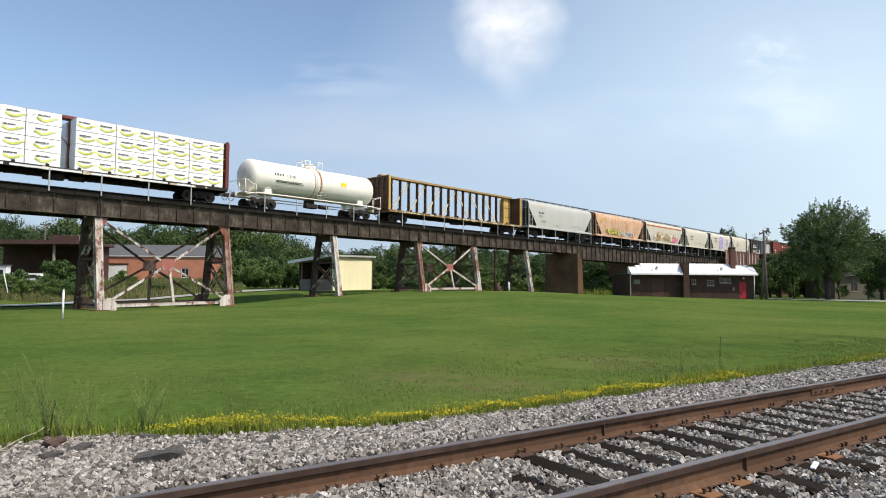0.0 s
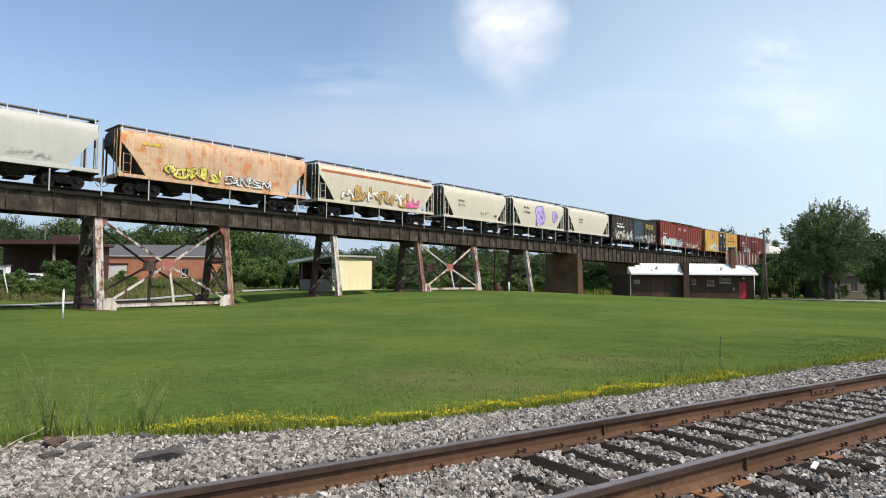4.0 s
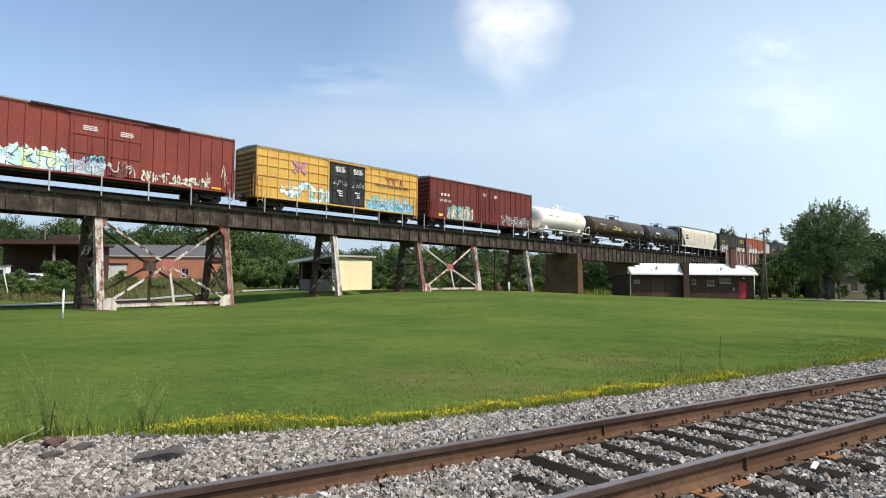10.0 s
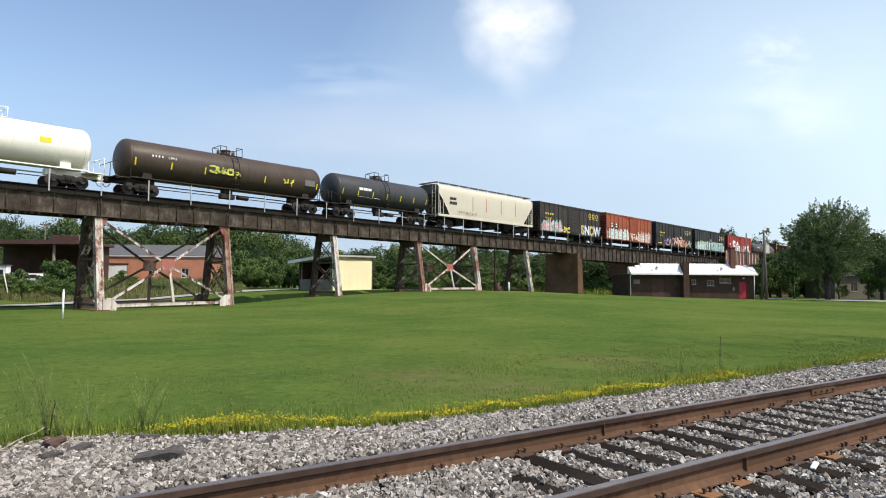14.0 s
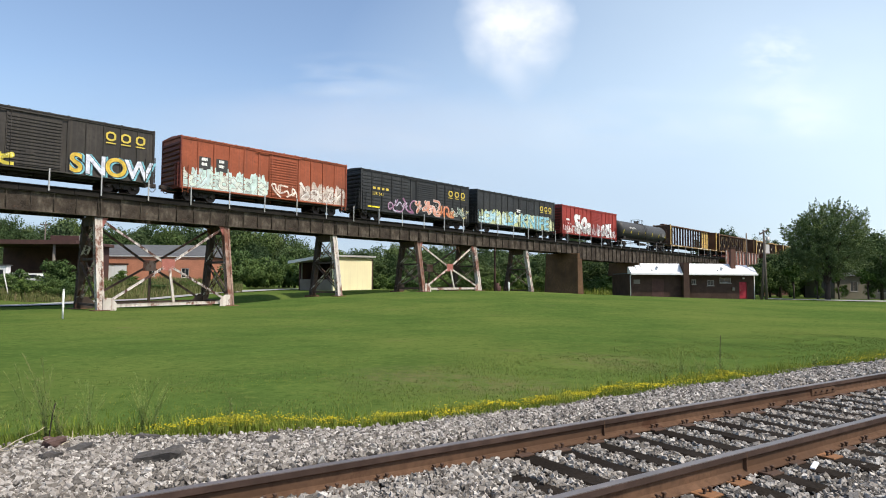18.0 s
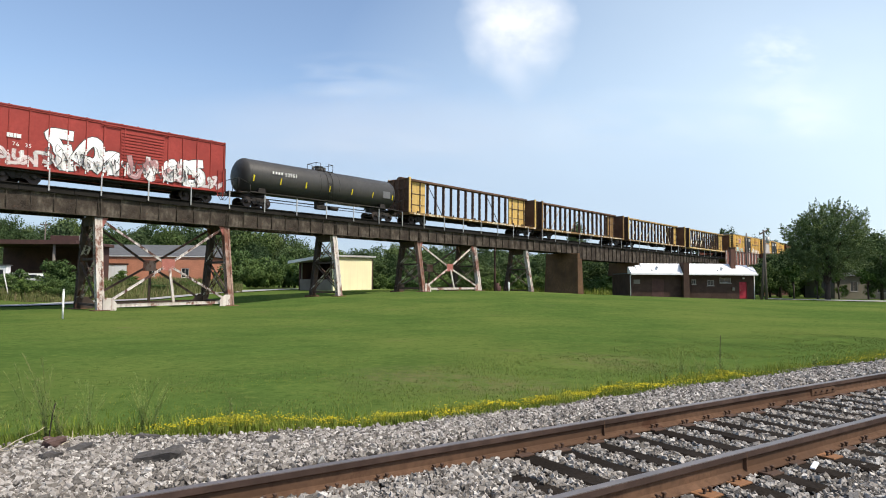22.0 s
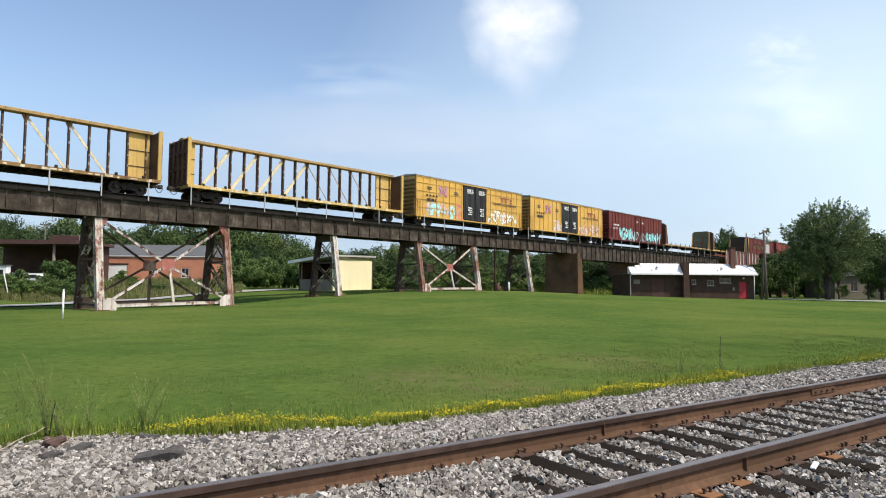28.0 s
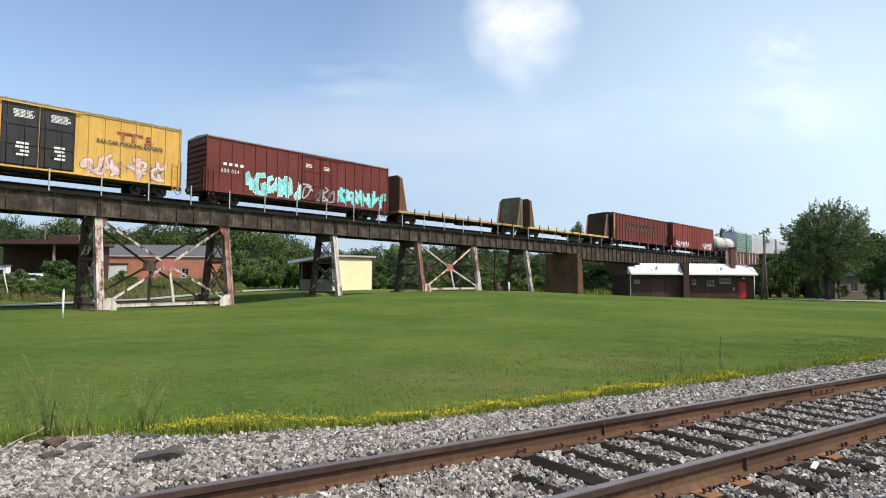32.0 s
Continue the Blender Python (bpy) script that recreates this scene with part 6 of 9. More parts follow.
# ---- clouds and sky-toning sheets, far off ----
def cloud_material(name, scale, lo, hi, strength, seed, tint=(0.93, 0.97, 1.0), taper=0.0, core=0.15, ragged=0.0):
    """Glowing sheet for thin cloud or sky tone: soft wisps that fade out towards the sheet's edge."""
    m = bpy.data.materials.new(name)
    m.use_nodes = True
    nt = m.node_tree
    nt.nodes.clear()
    out = nt.nodes.new("ShaderNodeOutputMaterial")
    mixer, em, tr = nt.nodes.new("ShaderNodeMixShader"), nt.nodes.new("ShaderNodeEmission"), nt.nodes.new("ShaderNodeBsdfTransparent")
    em.inputs[0].default_value, em.inputs[1].default_value = (*tint, 1), strength
    co = nt.nodes.new("ShaderNodeTexCoord")
    mp = nt.nodes.new("ShaderNodeMapping")
    mp.inputs["Location"].default_value = (seed * 3.7, seed * 1.3, seed)
    nt.links.new(co.outputs["Object"], mp.inputs[0])
    nz = noise_at(nt, mp.outputs[0], scale, 6, (1, 1, 1.35), 0.55)
    # narrower towards the foot by the taper
    ax = nt.nodes.new("ShaderNodeSeparateXYZ")
    nt.links.new(co.outputs["Object"], ax.inputs[0])
    wd = nt.nodes.new("ShaderNodeMath")
    wd.operation, wd.inputs[1].default_value, wd.inputs[2].default_value = "MULTIPLY_ADD", taper, 1.0 - taper
    nt.links.new(ax.outputs["Z"], wd.inputs[0])
    dv = nt.nodes.new("ShaderNodeMath")
    dv.operation = "DIVIDE"
    nt.links.new(ax.outputs["X"], dv.inputs[0])
    nt.links.new(wd.outputs[0], dv.inputs[1])
    cb = nt.nodes.new("ShaderNodeCombineXYZ")
    nt.links.new(dv.outputs[0], cb.inputs["X"])
    nt.links.new(ax.outputs["Z"], cb.inputs["Z"])
    ln = nt.nodes.new("ShaderNodeVectorMath")
    ln.operation = "LENGTH"
    nt.links.new(cb.outputs[0], ln.inputs[0])
    rg = nt.nodes.new("ShaderNodeMath")
    rg.operation, rg.inputs[1].default_value = "MULTIPLY_ADD", ragged
    nt.links.new(noise_at(nt, mp.outputs[0], scale * 0.8, 4, (1, 1, 1), 0.5), rg.inputs[0])
    nt.links.new(ln.outputs["Value"], rg.inputs[2])
    fall = step(nt, rg.outputs[0], 1.0 + ragged * 0.5, core + ragged * 0.5)
    ml = nt.nodes.new("ShaderNodeMath")
    ml.operation = "MULTIPLY"
    nt.links.new(step(nt, nz, lo, hi), ml.inputs[0])
    nt.links.new(fall, ml.inputs[1])
    nt.links.new(ml.outputs[0], mixer.inputs[0])
    nt.links.new(tr.outputs[0], mixer.inputs[1])
    nt.links.new(em.outputs[0], mixer.inputs[2])
    nt.links.new(mixer.outputs[0], out.inputs[0])
    return m


CLOUDS = []


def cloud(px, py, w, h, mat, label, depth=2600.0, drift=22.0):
    """A cloud or sky-toning sheet of w by h (half sizes, in picture widths at that depth), facing the lawn."""
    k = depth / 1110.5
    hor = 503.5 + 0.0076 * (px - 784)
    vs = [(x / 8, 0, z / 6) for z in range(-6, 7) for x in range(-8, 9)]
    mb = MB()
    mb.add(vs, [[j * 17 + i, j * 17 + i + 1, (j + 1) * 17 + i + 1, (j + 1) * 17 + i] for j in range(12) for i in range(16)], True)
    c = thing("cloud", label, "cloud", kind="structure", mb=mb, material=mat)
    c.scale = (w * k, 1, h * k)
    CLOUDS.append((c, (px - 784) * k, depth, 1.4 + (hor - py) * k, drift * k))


cloud(896, 36, 146, 150, cloud_material("bright_cloud", 1.3, 0.12, 0.62, 0.95, 4.6, (0.96, 0.97, 1.0), 0.22, 0.12, 1.25), "soft bright white cloud high in the blue sky")
cloud(1385, 190, 150, 80, cloud_material("faint_cloud", 1.6, 0.36, 1.15, 0.95, 5.0), "faint white cloud in the hazy sky")
cloud(1372, 90, 90, 60, cloud_material("faint_cloud_b", 1.8, 0.40, 1.05, 0.95, 9.0), "faint white wisp in the hazy sky", 2620)
cloud(600, 140, 190, 60, cloud_material("wisp", 1.5, 0.40, 1.5, 0.90, 12.0), "thin wisp of high cloud", 2640)
cloud(1110, 215, 240, 70, cloud_material("wisp_b", 1.4, 0.40, 1.5, 0.92, 15.0), "thin wisp of high cloud", 2660)
cloud(640, 250, 520, 110, cloud_material("low_veil", 0.9, 0.25, 1.2, 0.72, 18.0, (0.92, 0.93, 1.0)), "thin veil of pale cloud low in the sky", 2700, 10)
# added emissive sheets: haze glow that dims the low sky, brightens the right
cloud(200, 370, 860, 270, cloud_material("sky_dim_sheet", 0.5, -0.3, 0.75, 0.58, 25.0, (0.57, 0.745, 1.0), 0.0, 0.25), "added glowing sheet that tones the low sky down to blue-grey", 2900, 4)
cloud(960, 390, 820, 240, cloud_material("sky_tone_sheet", 0.5, -0.3, 0.75, 0.68, 27.0, (0.64, 0.80, 1.0), 0.0, 0.25), "added glowing sheet that tones the low sky pale blue", 2950, 4)
cloud(1600, 230, 1050, 620, cloud_material("sky_bright_sheet", 0.5, -0.25, 0.95, 0.92, 21.0, (0.78, 0.92, 1.0)), "added broad glowing sheet that brightens the sky to the right", 3200, 6)


# ---- the freight train ----
# A car's own space: x to its tail, y away from the camera, z up from the rail top.
TRAIN = []
WHEELS = []
M_UNDER = painted("underframe_black", (0.035, 0.031, 0.028), 0.3, 0.8, 0.25, (0.075, 0.045, 0.03), 0.2)
M_WHEEL = plain("wheel_steel", (0.055, 0.042, 0.035), 0.6, 0.4, 0.3)
M_WALKWAY = plain("roofwalk_grating", (0.16, 0.16, 0.16), 0.6, 0.4, 0.2)
M_CHROME = plain("dull_steel_rod", (0.30, 0.29, 0.28), 0.5, 0.5, 0.2)
M_INK_WHITE = plain("white_stencil", (0.72, 0.72, 0.70), 0.7, vary=0.12)
M_INK_BLACK = plain("black_stencil", (0.03, 0.03, 0.03), 0.7)
M_INK_GREY = plain("grey_print", (0.12, 0.12, 0.12), 0.7)
M_INK_YELLOW = plain("yellow_stencil", (0.62, 0.47, 0.07), 0.7, vary=0.15)
M_TAPE = plain("reflective_yellow", (0.75, 0.62, 0.02), 0.4)
M_TAPEORANGE = plain("amber_panel", (0.70, 0.40, 0.02), 0.5)
SPRAY = {}


def spray(c):
    if c not in SPRAY:
        m, nt, b = material("spray_paint")
        co = nt.nodes.new("ShaderNodeTexCoord").outputs["Object"]
        big, fine = noise_at(nt, co, 2.4, 4, (1, 1, 1), 0.6), noise_at(nt, co, 26.0, 3)
        col = ramp(nt, big, [(0.32, tuple(q * 0.55 for q in c)), (0.50, c), (0.68, tuple(min(0.9, q * 1.2 + 0.05) for q in c))])
        col = mix(nt, step(nt, fine, 0.50, 0.95), col, tuple(q * 0.6 for q in c))
        nt.links.new(col, b.inputs["Base Color"])
        b.inputs["Roughness"].default_value = 0.5
        SPRAY[c] = m
    return SPRAY[c]


def fade(a, c):
    """Two sprayed colours that run into one another in clouds."""
    if (a, c) not in SPRAY:
        m, nt, b = material("spray_fade")
        co = nt.nodes.new("ShaderNodeTexCoord").outputs["Object"]
        big, fine = noise_at(nt, co, 1.7, 5, (1, 1, 1), 0.65), noise_at(nt, co, 22.0, 3)
        col = ramp(nt, big, [(0.36, tuple(q * 0.7 for q in a)), (0.47, a), (0.56, c), (0.70, tuple(min(0.9, q * 1.15 + 0.08) for q in c))])
        col = mix(nt, step(nt, fine, 0.55, 0.95), col, tuple(q * 0.6 for q in a))
        nt.links.new(col, b.inputs["Base Color"])
        b.inputs["Roughness"].default_value = 0.5
        SPRAY[a, c] = m
    return SPRAY[a, c]


def bogie_meshes():
    fr = MB()
    for sd in (-1, 1):
        y = sd * 0.98
        poly = [(-1.12, 0.36), (-0.98, 0.62), (-0.55, 0.66), (-0.28, 0.80), (0.28, 0.80), (0.55, 0.66), (0.98, 0.62), (1.12, 0.36), (0.70, 0.36), (0.62, 0.50), (0.40, 0.26), (-0.40, 0.26), (-0.62, 0.50), (-0.70, 0.36)]
        fr.prism(poly, y - 0.06, y + 0.06)
    side = fr.mesh("side_frames", M_UNDER)
    bo = MB().box(-0.2, 0.2, -1.1, 1.1, 0.42, 0.74, 0.03)
    for sd in (-1, 1):
        for k in (-0.14, 0.0, 0.14):
            bo.cyl((k, sd * 1.0, 0.28), (k, sd * 1.0, 0.48), 0.062, 8)
    bolster = bo.mesh("bogie", M_UNDER)
    wh = MB().cyl((0, -1.12, 0), (0, 1.12, 0), 0.075, 10)
    for sd in (-1, 1):
        y = sd * 0.7175
        wh.cyl((0, y - sd * 0.0, 0), (0, y + sd * 0.135, 0), 0.42, 24)
        wh.cyl((0, y - sd * 0.03, 0), (0, y, 0), 0.445, 24)
        wh.cyl((0, y + sd * 0.135, 0), (0, y + sd * 0.145, 0), 0.20, 12)
        wh.cyl((0, sd * 1.04, 0), (0, sd * 1.14, 0), 0.115, 10)
    return side, bolster, wh.mesh("wheelset", M_WHEEL)


BOGIE_SIDE, BOGIE_BOLSTER, WHEELSET = bogie_meshes()


def running_gear(car, ln, inset=1.75, sill=0.95, drop=0.15, through_sill=True):
    for x in (-ln / 2 + inset, ln / 2 - inset):
        bg = part("bogie", BOGIE_BOLSTER, None, car, "black two-axle bogie", Matrix.LocRotScale((x, 0, 0), None, (1, 1 / WIDE, 1)))
        part("side_frames", BOGIE_SIDE, None, bg)
        for dx in (-0.86, 0.86):
            ws = part("wheelset", WHEELSET, None, bg)
            ws.delta_location = (dx, 0, 0.42)
            WHEELS.append(ws)
    mb = MB().box(-ln / 2 - 0.15, ln / 2 + 0.15, -0.22, 0.22, 0.74, sill + 0.1) if through_sill else MB().box(-0.35, 0.35, -0.3, 0.3, 0.85, 1.25)
    mb.box(-0.9, 0.3, -0.8, -0.35, 0.45, 0.85, 0.05)
    mb.cyl((0.6, -0.6, 0.68), (1.5, -0.6, 0.68), 0.2, 10)
    mb.pipe([(-ln / 2 + 3.0, -0.5, 0.62), (-1.0, -0.5, 0.62)], 0.03)
    mb.pipe([(1.6, -0.5, 0.62), (ln / 2 - 3.0, -0.5, 0.62)], 0.03)
    part("centre_sill", mb, M_UNDER, car)
    for sd in (-1, 1) if drop else ():
        a, b = sorted((sd * 1.12, sd * 1.24))
        part("underframe_beam", MB().prism([(-ln / 2 + 0.3, sill - 0.02), (ln / 2 - 0.3, sill - 0.02), (ln / 2 - 0.3, sill - 0.10), (ln / 2 - inset - 1.6, sill - drop), (-ln / 2 + inset + 1.6, sill - drop), (-ln / 2 + 0.3, sill - 0.10)], a, b), M_UNDER, car)
    for e in (-1, 1):
        x = e * ln / 2
        cp = MB().box(min(x, x + e * 0.55), max(x, x + e * 0.55), -0.1, 0.1, 0.80, 1.0, 0.02)
        cp.box(min(x + e * 0.5, x + e * 0.80), max(x + e * 0.5, x + e * 0.80), -0.16, 0.16, 0.74, 1.04, 0.04)
        part("coupler", cp, M_WHEEL, car)
        pts = [(x + e * (0.15 + 0.1 * k), -0.35 + 0.02 * k, 0.72 - 0.32 * math.sin(k / 6 * math.pi)) for k in range(7)]
        part("air_hose", MB().pipe(pts, 0.025, 5), M_UNDER, car)


def ladder(car, x, y, z0, z1, w=0.42, mat=None, along="x", rungs=None):
    mb = MB()
    n = rungs or int((z1 - z0) / 0.38)
    for k in range(n):
        z = z0 + 0.12 + (z1 - z0 - 0.2) * k / max(1, n - 1)
        if along == "x":
            mb.box(x - w / 2, x + w / 2, y - 0.012, y + 0.012, z, z + 0.025)
        else:
            mb.box(x - 0.012, x + 0.012, y - w / 2, y + w / 2, z, z + 0.025)
    for e in (-1, 1):
        if along == "x":
            mb.box(x + e * w / 2 - 0.02, x + e * w / 2 + 0.02, y - 0.02, y + 0.04, z0, z1)
        else:
            mb.box(x - 0.02, x + 0.04, y + e * w / 2 - 0.02, y + e * w / 2 + 0.02, z0, z1)
    return part("ladder", mb, mat or M_UNDER, car)


def lettering(car, text, x, z, size, mat, y=-1.486, space=1.0, fat=0.0):
    cu = bpy.data.curves.new("lettering", "FONT")
    cu.body, cu.size, cu.space_character, cu.extrude, cu.offset = text, size, space, 0.002, fat
    tmp = new("lettering", cu)
    me = bpy.data.meshes.new_from_object(tmp.evaluated_get(bpy.context.evaluated_depsgraph_get()))
    bpy.data.objects.remove(tmp)
    bpy.data.curves.remove(cu)
    me.materials.clear()
    me.materials.append(mat)
    return part("lettering", me, None, car, m=pose(x, y, z, 90))


def bars(car, x, z, w, rows, h, mat, y=-1.486, seed=0, name="stencil_bars"):
    """Small print that cannot be read: broken bars."""
    rnd = random.Random(seed * 7 + int(x * 10))
    mb = MB()
    for r in range(rows):
        a = x + rnd.uniform(0, 0.12) * w
        end = x + w * rnd.uniform(0.8, 1.0)
        zz = z - r * h * 1.7
        while a < end - 0.03:
            d = min(end - a, rnd.uniform(0.12, 0.35) * w)
            mb.box(a, a + d * 0.88, y - 0.002, y + 0.002, zz, zz + h)
            a += d
    return part(name, mb, mat, car)


def blocks(car, x, z, w, h, n, mat, y=-1.486, gap=0.34):
    """An emblem as plain eight-cornered rings of its size."""
    cw = w / n
    for k in range(n):
        a, b = x + k * cw + cw * gap / 2, x + (k + 1) * cw - cw * gap / 2
        mx, mz, rw, rh = (a + b) / 2, z + h / 2, (b - a) / 2, h / 2
        if h < 0.4:
            part("emblem", MB().box(a + 0.02, b - 0.02, y - 0.002, y + 0.002, z + h * 0.14, z + h * 0.86), mat, car)
            continue
        eight = [(0.45, -1), (1, -0.55), (1, 0.55), (0.45, 1), (-0.45, 1), (-1, 0.55), (-1, -0.55), (-0.45, -1)]
        t = 1 - 0.40 * min(1, 0.5 * h / rw)
        ring = MB()
        ring.add([(mx + u * rw, y, mz + v * rh) for u, v in eight] + [(mx + u * rw * t, y, mz + v * rh * 0.62) for u, v in eight], [[i, (i + 1) % 8, 8 + (i + 1) % 8, 8 + i] for i in range(8)])
        part("emblem", ring, mat, car)
        if h > 0.4:
            part("emblem_bar", MB().box(a, b, y - 0.002, y + 0.002, z - h * 0.30, z - h * 0.18), mat, car)


def disc(mb, x, z, r, y, n=12):
    k = len(mb.v)
    mb.v += [(x + r * math.cos(2 * math.pi * i / n), y, z + r * math.sin(2 * math.pi * i / n)) for i in range(n)]
    mb.f.append([k + i for i in range(n)])
    mb.s.append(False)


def stroke(mb, pts, w, y):
    """A thick painted line with rounded bends, one ribbon that rises a hair along its way."""
    for _ in range(2 if len(pts) > 2 else 0):
        soft = [pts[0]]
        for a, b in zip(pts, pts[1:]):
            soft += [(a[0] * 0.75 + b[0] * 0.25, a[1] * 0.75 + b[1] * 0.25), (a[0] * 0.25 + b[0] * 0.75, a[1] * 0.25 + b[1] * 0.75)]
        pts = soft + [pts[-1]]
    k, n = len(mb.v), len(pts)
    for i, q in enumerate(pts):
        a, b = pts[max(0, i - 1)], pts[min(n - 1, i + 1)]
        dx, dz = b[0] - a[0], b[1] - a[1]
        d = math.hypot(dx, dz) or 1
        nx, nz = -dz / d * w / 2, dx / d * w / 2
        ex, ez = (dx / d * w * 0.3, dz / d * w * 0.3) if i in (0, n - 1) else (0, 0)
        ex, ez = (-ex, -ez) if i == 0 else (ex, ez)
        y -= 0.00025
        mb.v += [(q[0] + nx + ex, y, q[1] + nz + ez), (q[0] - nx + ex, y, q[1] - nz + ez)]
    for i in range(n - 1):
        mb.f.append([k + 2 * i, k + 2 * i + 1, k + 2 * i + 3, k + 2 * i + 2])
        mb.s.append(False)
    return y


SIDES = {}


def graffiti(car, x0, x1, z0, z1, fills, line, seed, y=-1.424, letters=None, cloud=None, thick=0.27, shine=None):
    """Sprayed tangle of fat letter-like strokes with a dark edge, over an optional ragged field of colour."""
    rnd = random.Random(seed)
    posts, spans = SIDES.get(car.name, ((), ()))
    if posts and z0 < 1.5:
        z0, z1 = 0.93, z1 + 0.14
    w, h = x1 - x0, z1 - z0
    n = round(letters * 1.15) if letters else max(3, round(w / (h * 0.58)))

    def depth(x):
        return -1.521 if any(a < x < b for a, b in spans) and y > -1.5 else y
    if cloud:
        mb = MB()
        x = x0
        hz = h * 0.8
        while x < x1 - 0.02:
            d = min(x1 - x, rnd.uniform(0.12, 0.30))
            nz = h * rnd.uniform(0.62, 1.06) * (0.75 if min(x - x0, x1 - x) < 0.5 else 1)
            yy = depth(x + d / 2) - 0.001
            mb.add([(x, yy, z0), (x + d, yy, z0), (x + d, yy, z0 + nz), (x + d * 0.5, yy, z0 + max(hz, nz) + rnd.uniform(-0.1, 0.1) * h), (x, yy, z0 + hz)], [[0, 1, 2, 3, 4]])
            hz = nz
            x += d
        part("graffiti", mb, spray(cloud), car, "sprayed field of colour behind lettering")
    cw = w / n
    for k in range(n):
        ax, az = x0 + cw * (k - 0.12), z0 + h * rnd.uniform(0.0, 0.05)
        bw, bh = cw * rnd.uniform(1.2, 1.5), h * rnd.uniform(0.75, 1.0)
        col = fills[(k + rnd.randrange(2)) % len(fills)]
        other = fills[(k + 1) % len(fills)] if len(fills) > 1 else tuple(min(0.88, c * 1.25 + 0.06) for c in col)
        t = min(bw, bh) * (0.30 if thick > 0.35 else 0.20 if thick > 0.18 else 0.12)
        edge = 0.032 + 0.02 * (thick > 0.35)

        def at(u, v):
            return (ax + t / 2 + (bw - t) * u + rnd.uniform(-0.06, 0.06) * bw, az + t / 2 + (bh - t) * v + rnd.uniform(-0.06, 0.06) * bh)
        grid = [(u, v) for u in (0, 0.5, 1) for v in (0, 0.33, 0.66, 1)]
        walk_pts = [(rnd.choice((0, 1)), rnd.choice((0, 1)))]
        while len(walk_pts) < 7:
            u, v = walk_pts[-1]
            q = rnd.choice(grid)
            if 0.3 < abs(q[0] - u) + abs(q[1] - v) < 1.3 and q not in walk_pts:
                walk_pts.append(q)
        pts = [at(u, v) for u, v in walk_pts]
        yy = depth(ax + bw / 2) - 0.003 - 0.0012 * (k % 3)
        ol, fi, hi, cut = MB(), MB(), MB(), MB()
        stroke(ol, pts, t + 2.2 * edge, yy)
        stroke(fi, pts, t, yy - 0.010)
        line_ob = part("graffiti", ol, spray(line), car, "sprayed outline")
        part("graffiti_fill", fi, fade(col, other), line_ob, "sprayed lettering that cannot be read")
        i = rnd.randrange(1, 3)
        stroke(hi, [(a - t * 0.1, b + t * 0.16) for a, b in pts[i:i + 4]], t * 0.15, yy - 0.020)
        part("graffiti_shine", hi, spray(tuple(min(0.85, c * 0.6 + 0.36) for c in other)), line_ob)
        a, b = at(rnd.random(), rnd.uniform(0, 0.3)), at(rnd.random(), rnd.uniform(0.7, 1.05))
        stroke(cut, [a, at(rnd.random(), 0.6), at(rnd.random(), 0.3), b, at(rnd.random(), 0.5)], 0.03, yy - 0.024)
        part("graffiti_line", cut, spray(shine or line), line_ob)
    # the paint runs on over the side posts
    if y > -1.46:
        for px, pw, pf in posts:
            if x0 + 0.15 < px < x1 - 0.15:
                mb = MB()
                z = z0
                top = z0 + h * rnd.uniform(0.55, 0.9)
                tone = [cloud or fills[0], fills[rnd.randrange(len(fills))], line][rnd.randrange(3 if cloud is None else 2)]
                while z < top:
                    d = rnd.uniform(0.12, 0.4)
                    mb.box(px - pw / 2 + 0.004, px + pw / 2 - 0.004, pf - 0.004, pf - 0.001, z, min(top, z + d * 0.8))
                    z += d
                part("graffiti", mb, spray(tone), car, "sprayed paint over a side post")


def scrawl(car, x0, x1, z0, z1, colour, seed, y=-1.43, w=0.045):
    """A quick thin tag of looping lines."""
    rnd = random.Random(seed)
    mb = MB()
    n = max(3, int((x1 - x0) / 0.35))
    for k in range(n):
        cx = x0 + (x1 - x0) * (k + 0.5) / n
        pts = [(cx + rnd.uniform(-0.25, 0.25), rnd.uniform(z0, z1)) for _ in range(rnd.randrange(3, 6))]
        stroke(mb, pts, w, y - 0.002 * (k % 4))
    part("graffiti", mb, spray(colour), car, "thin sprayed scrawl")


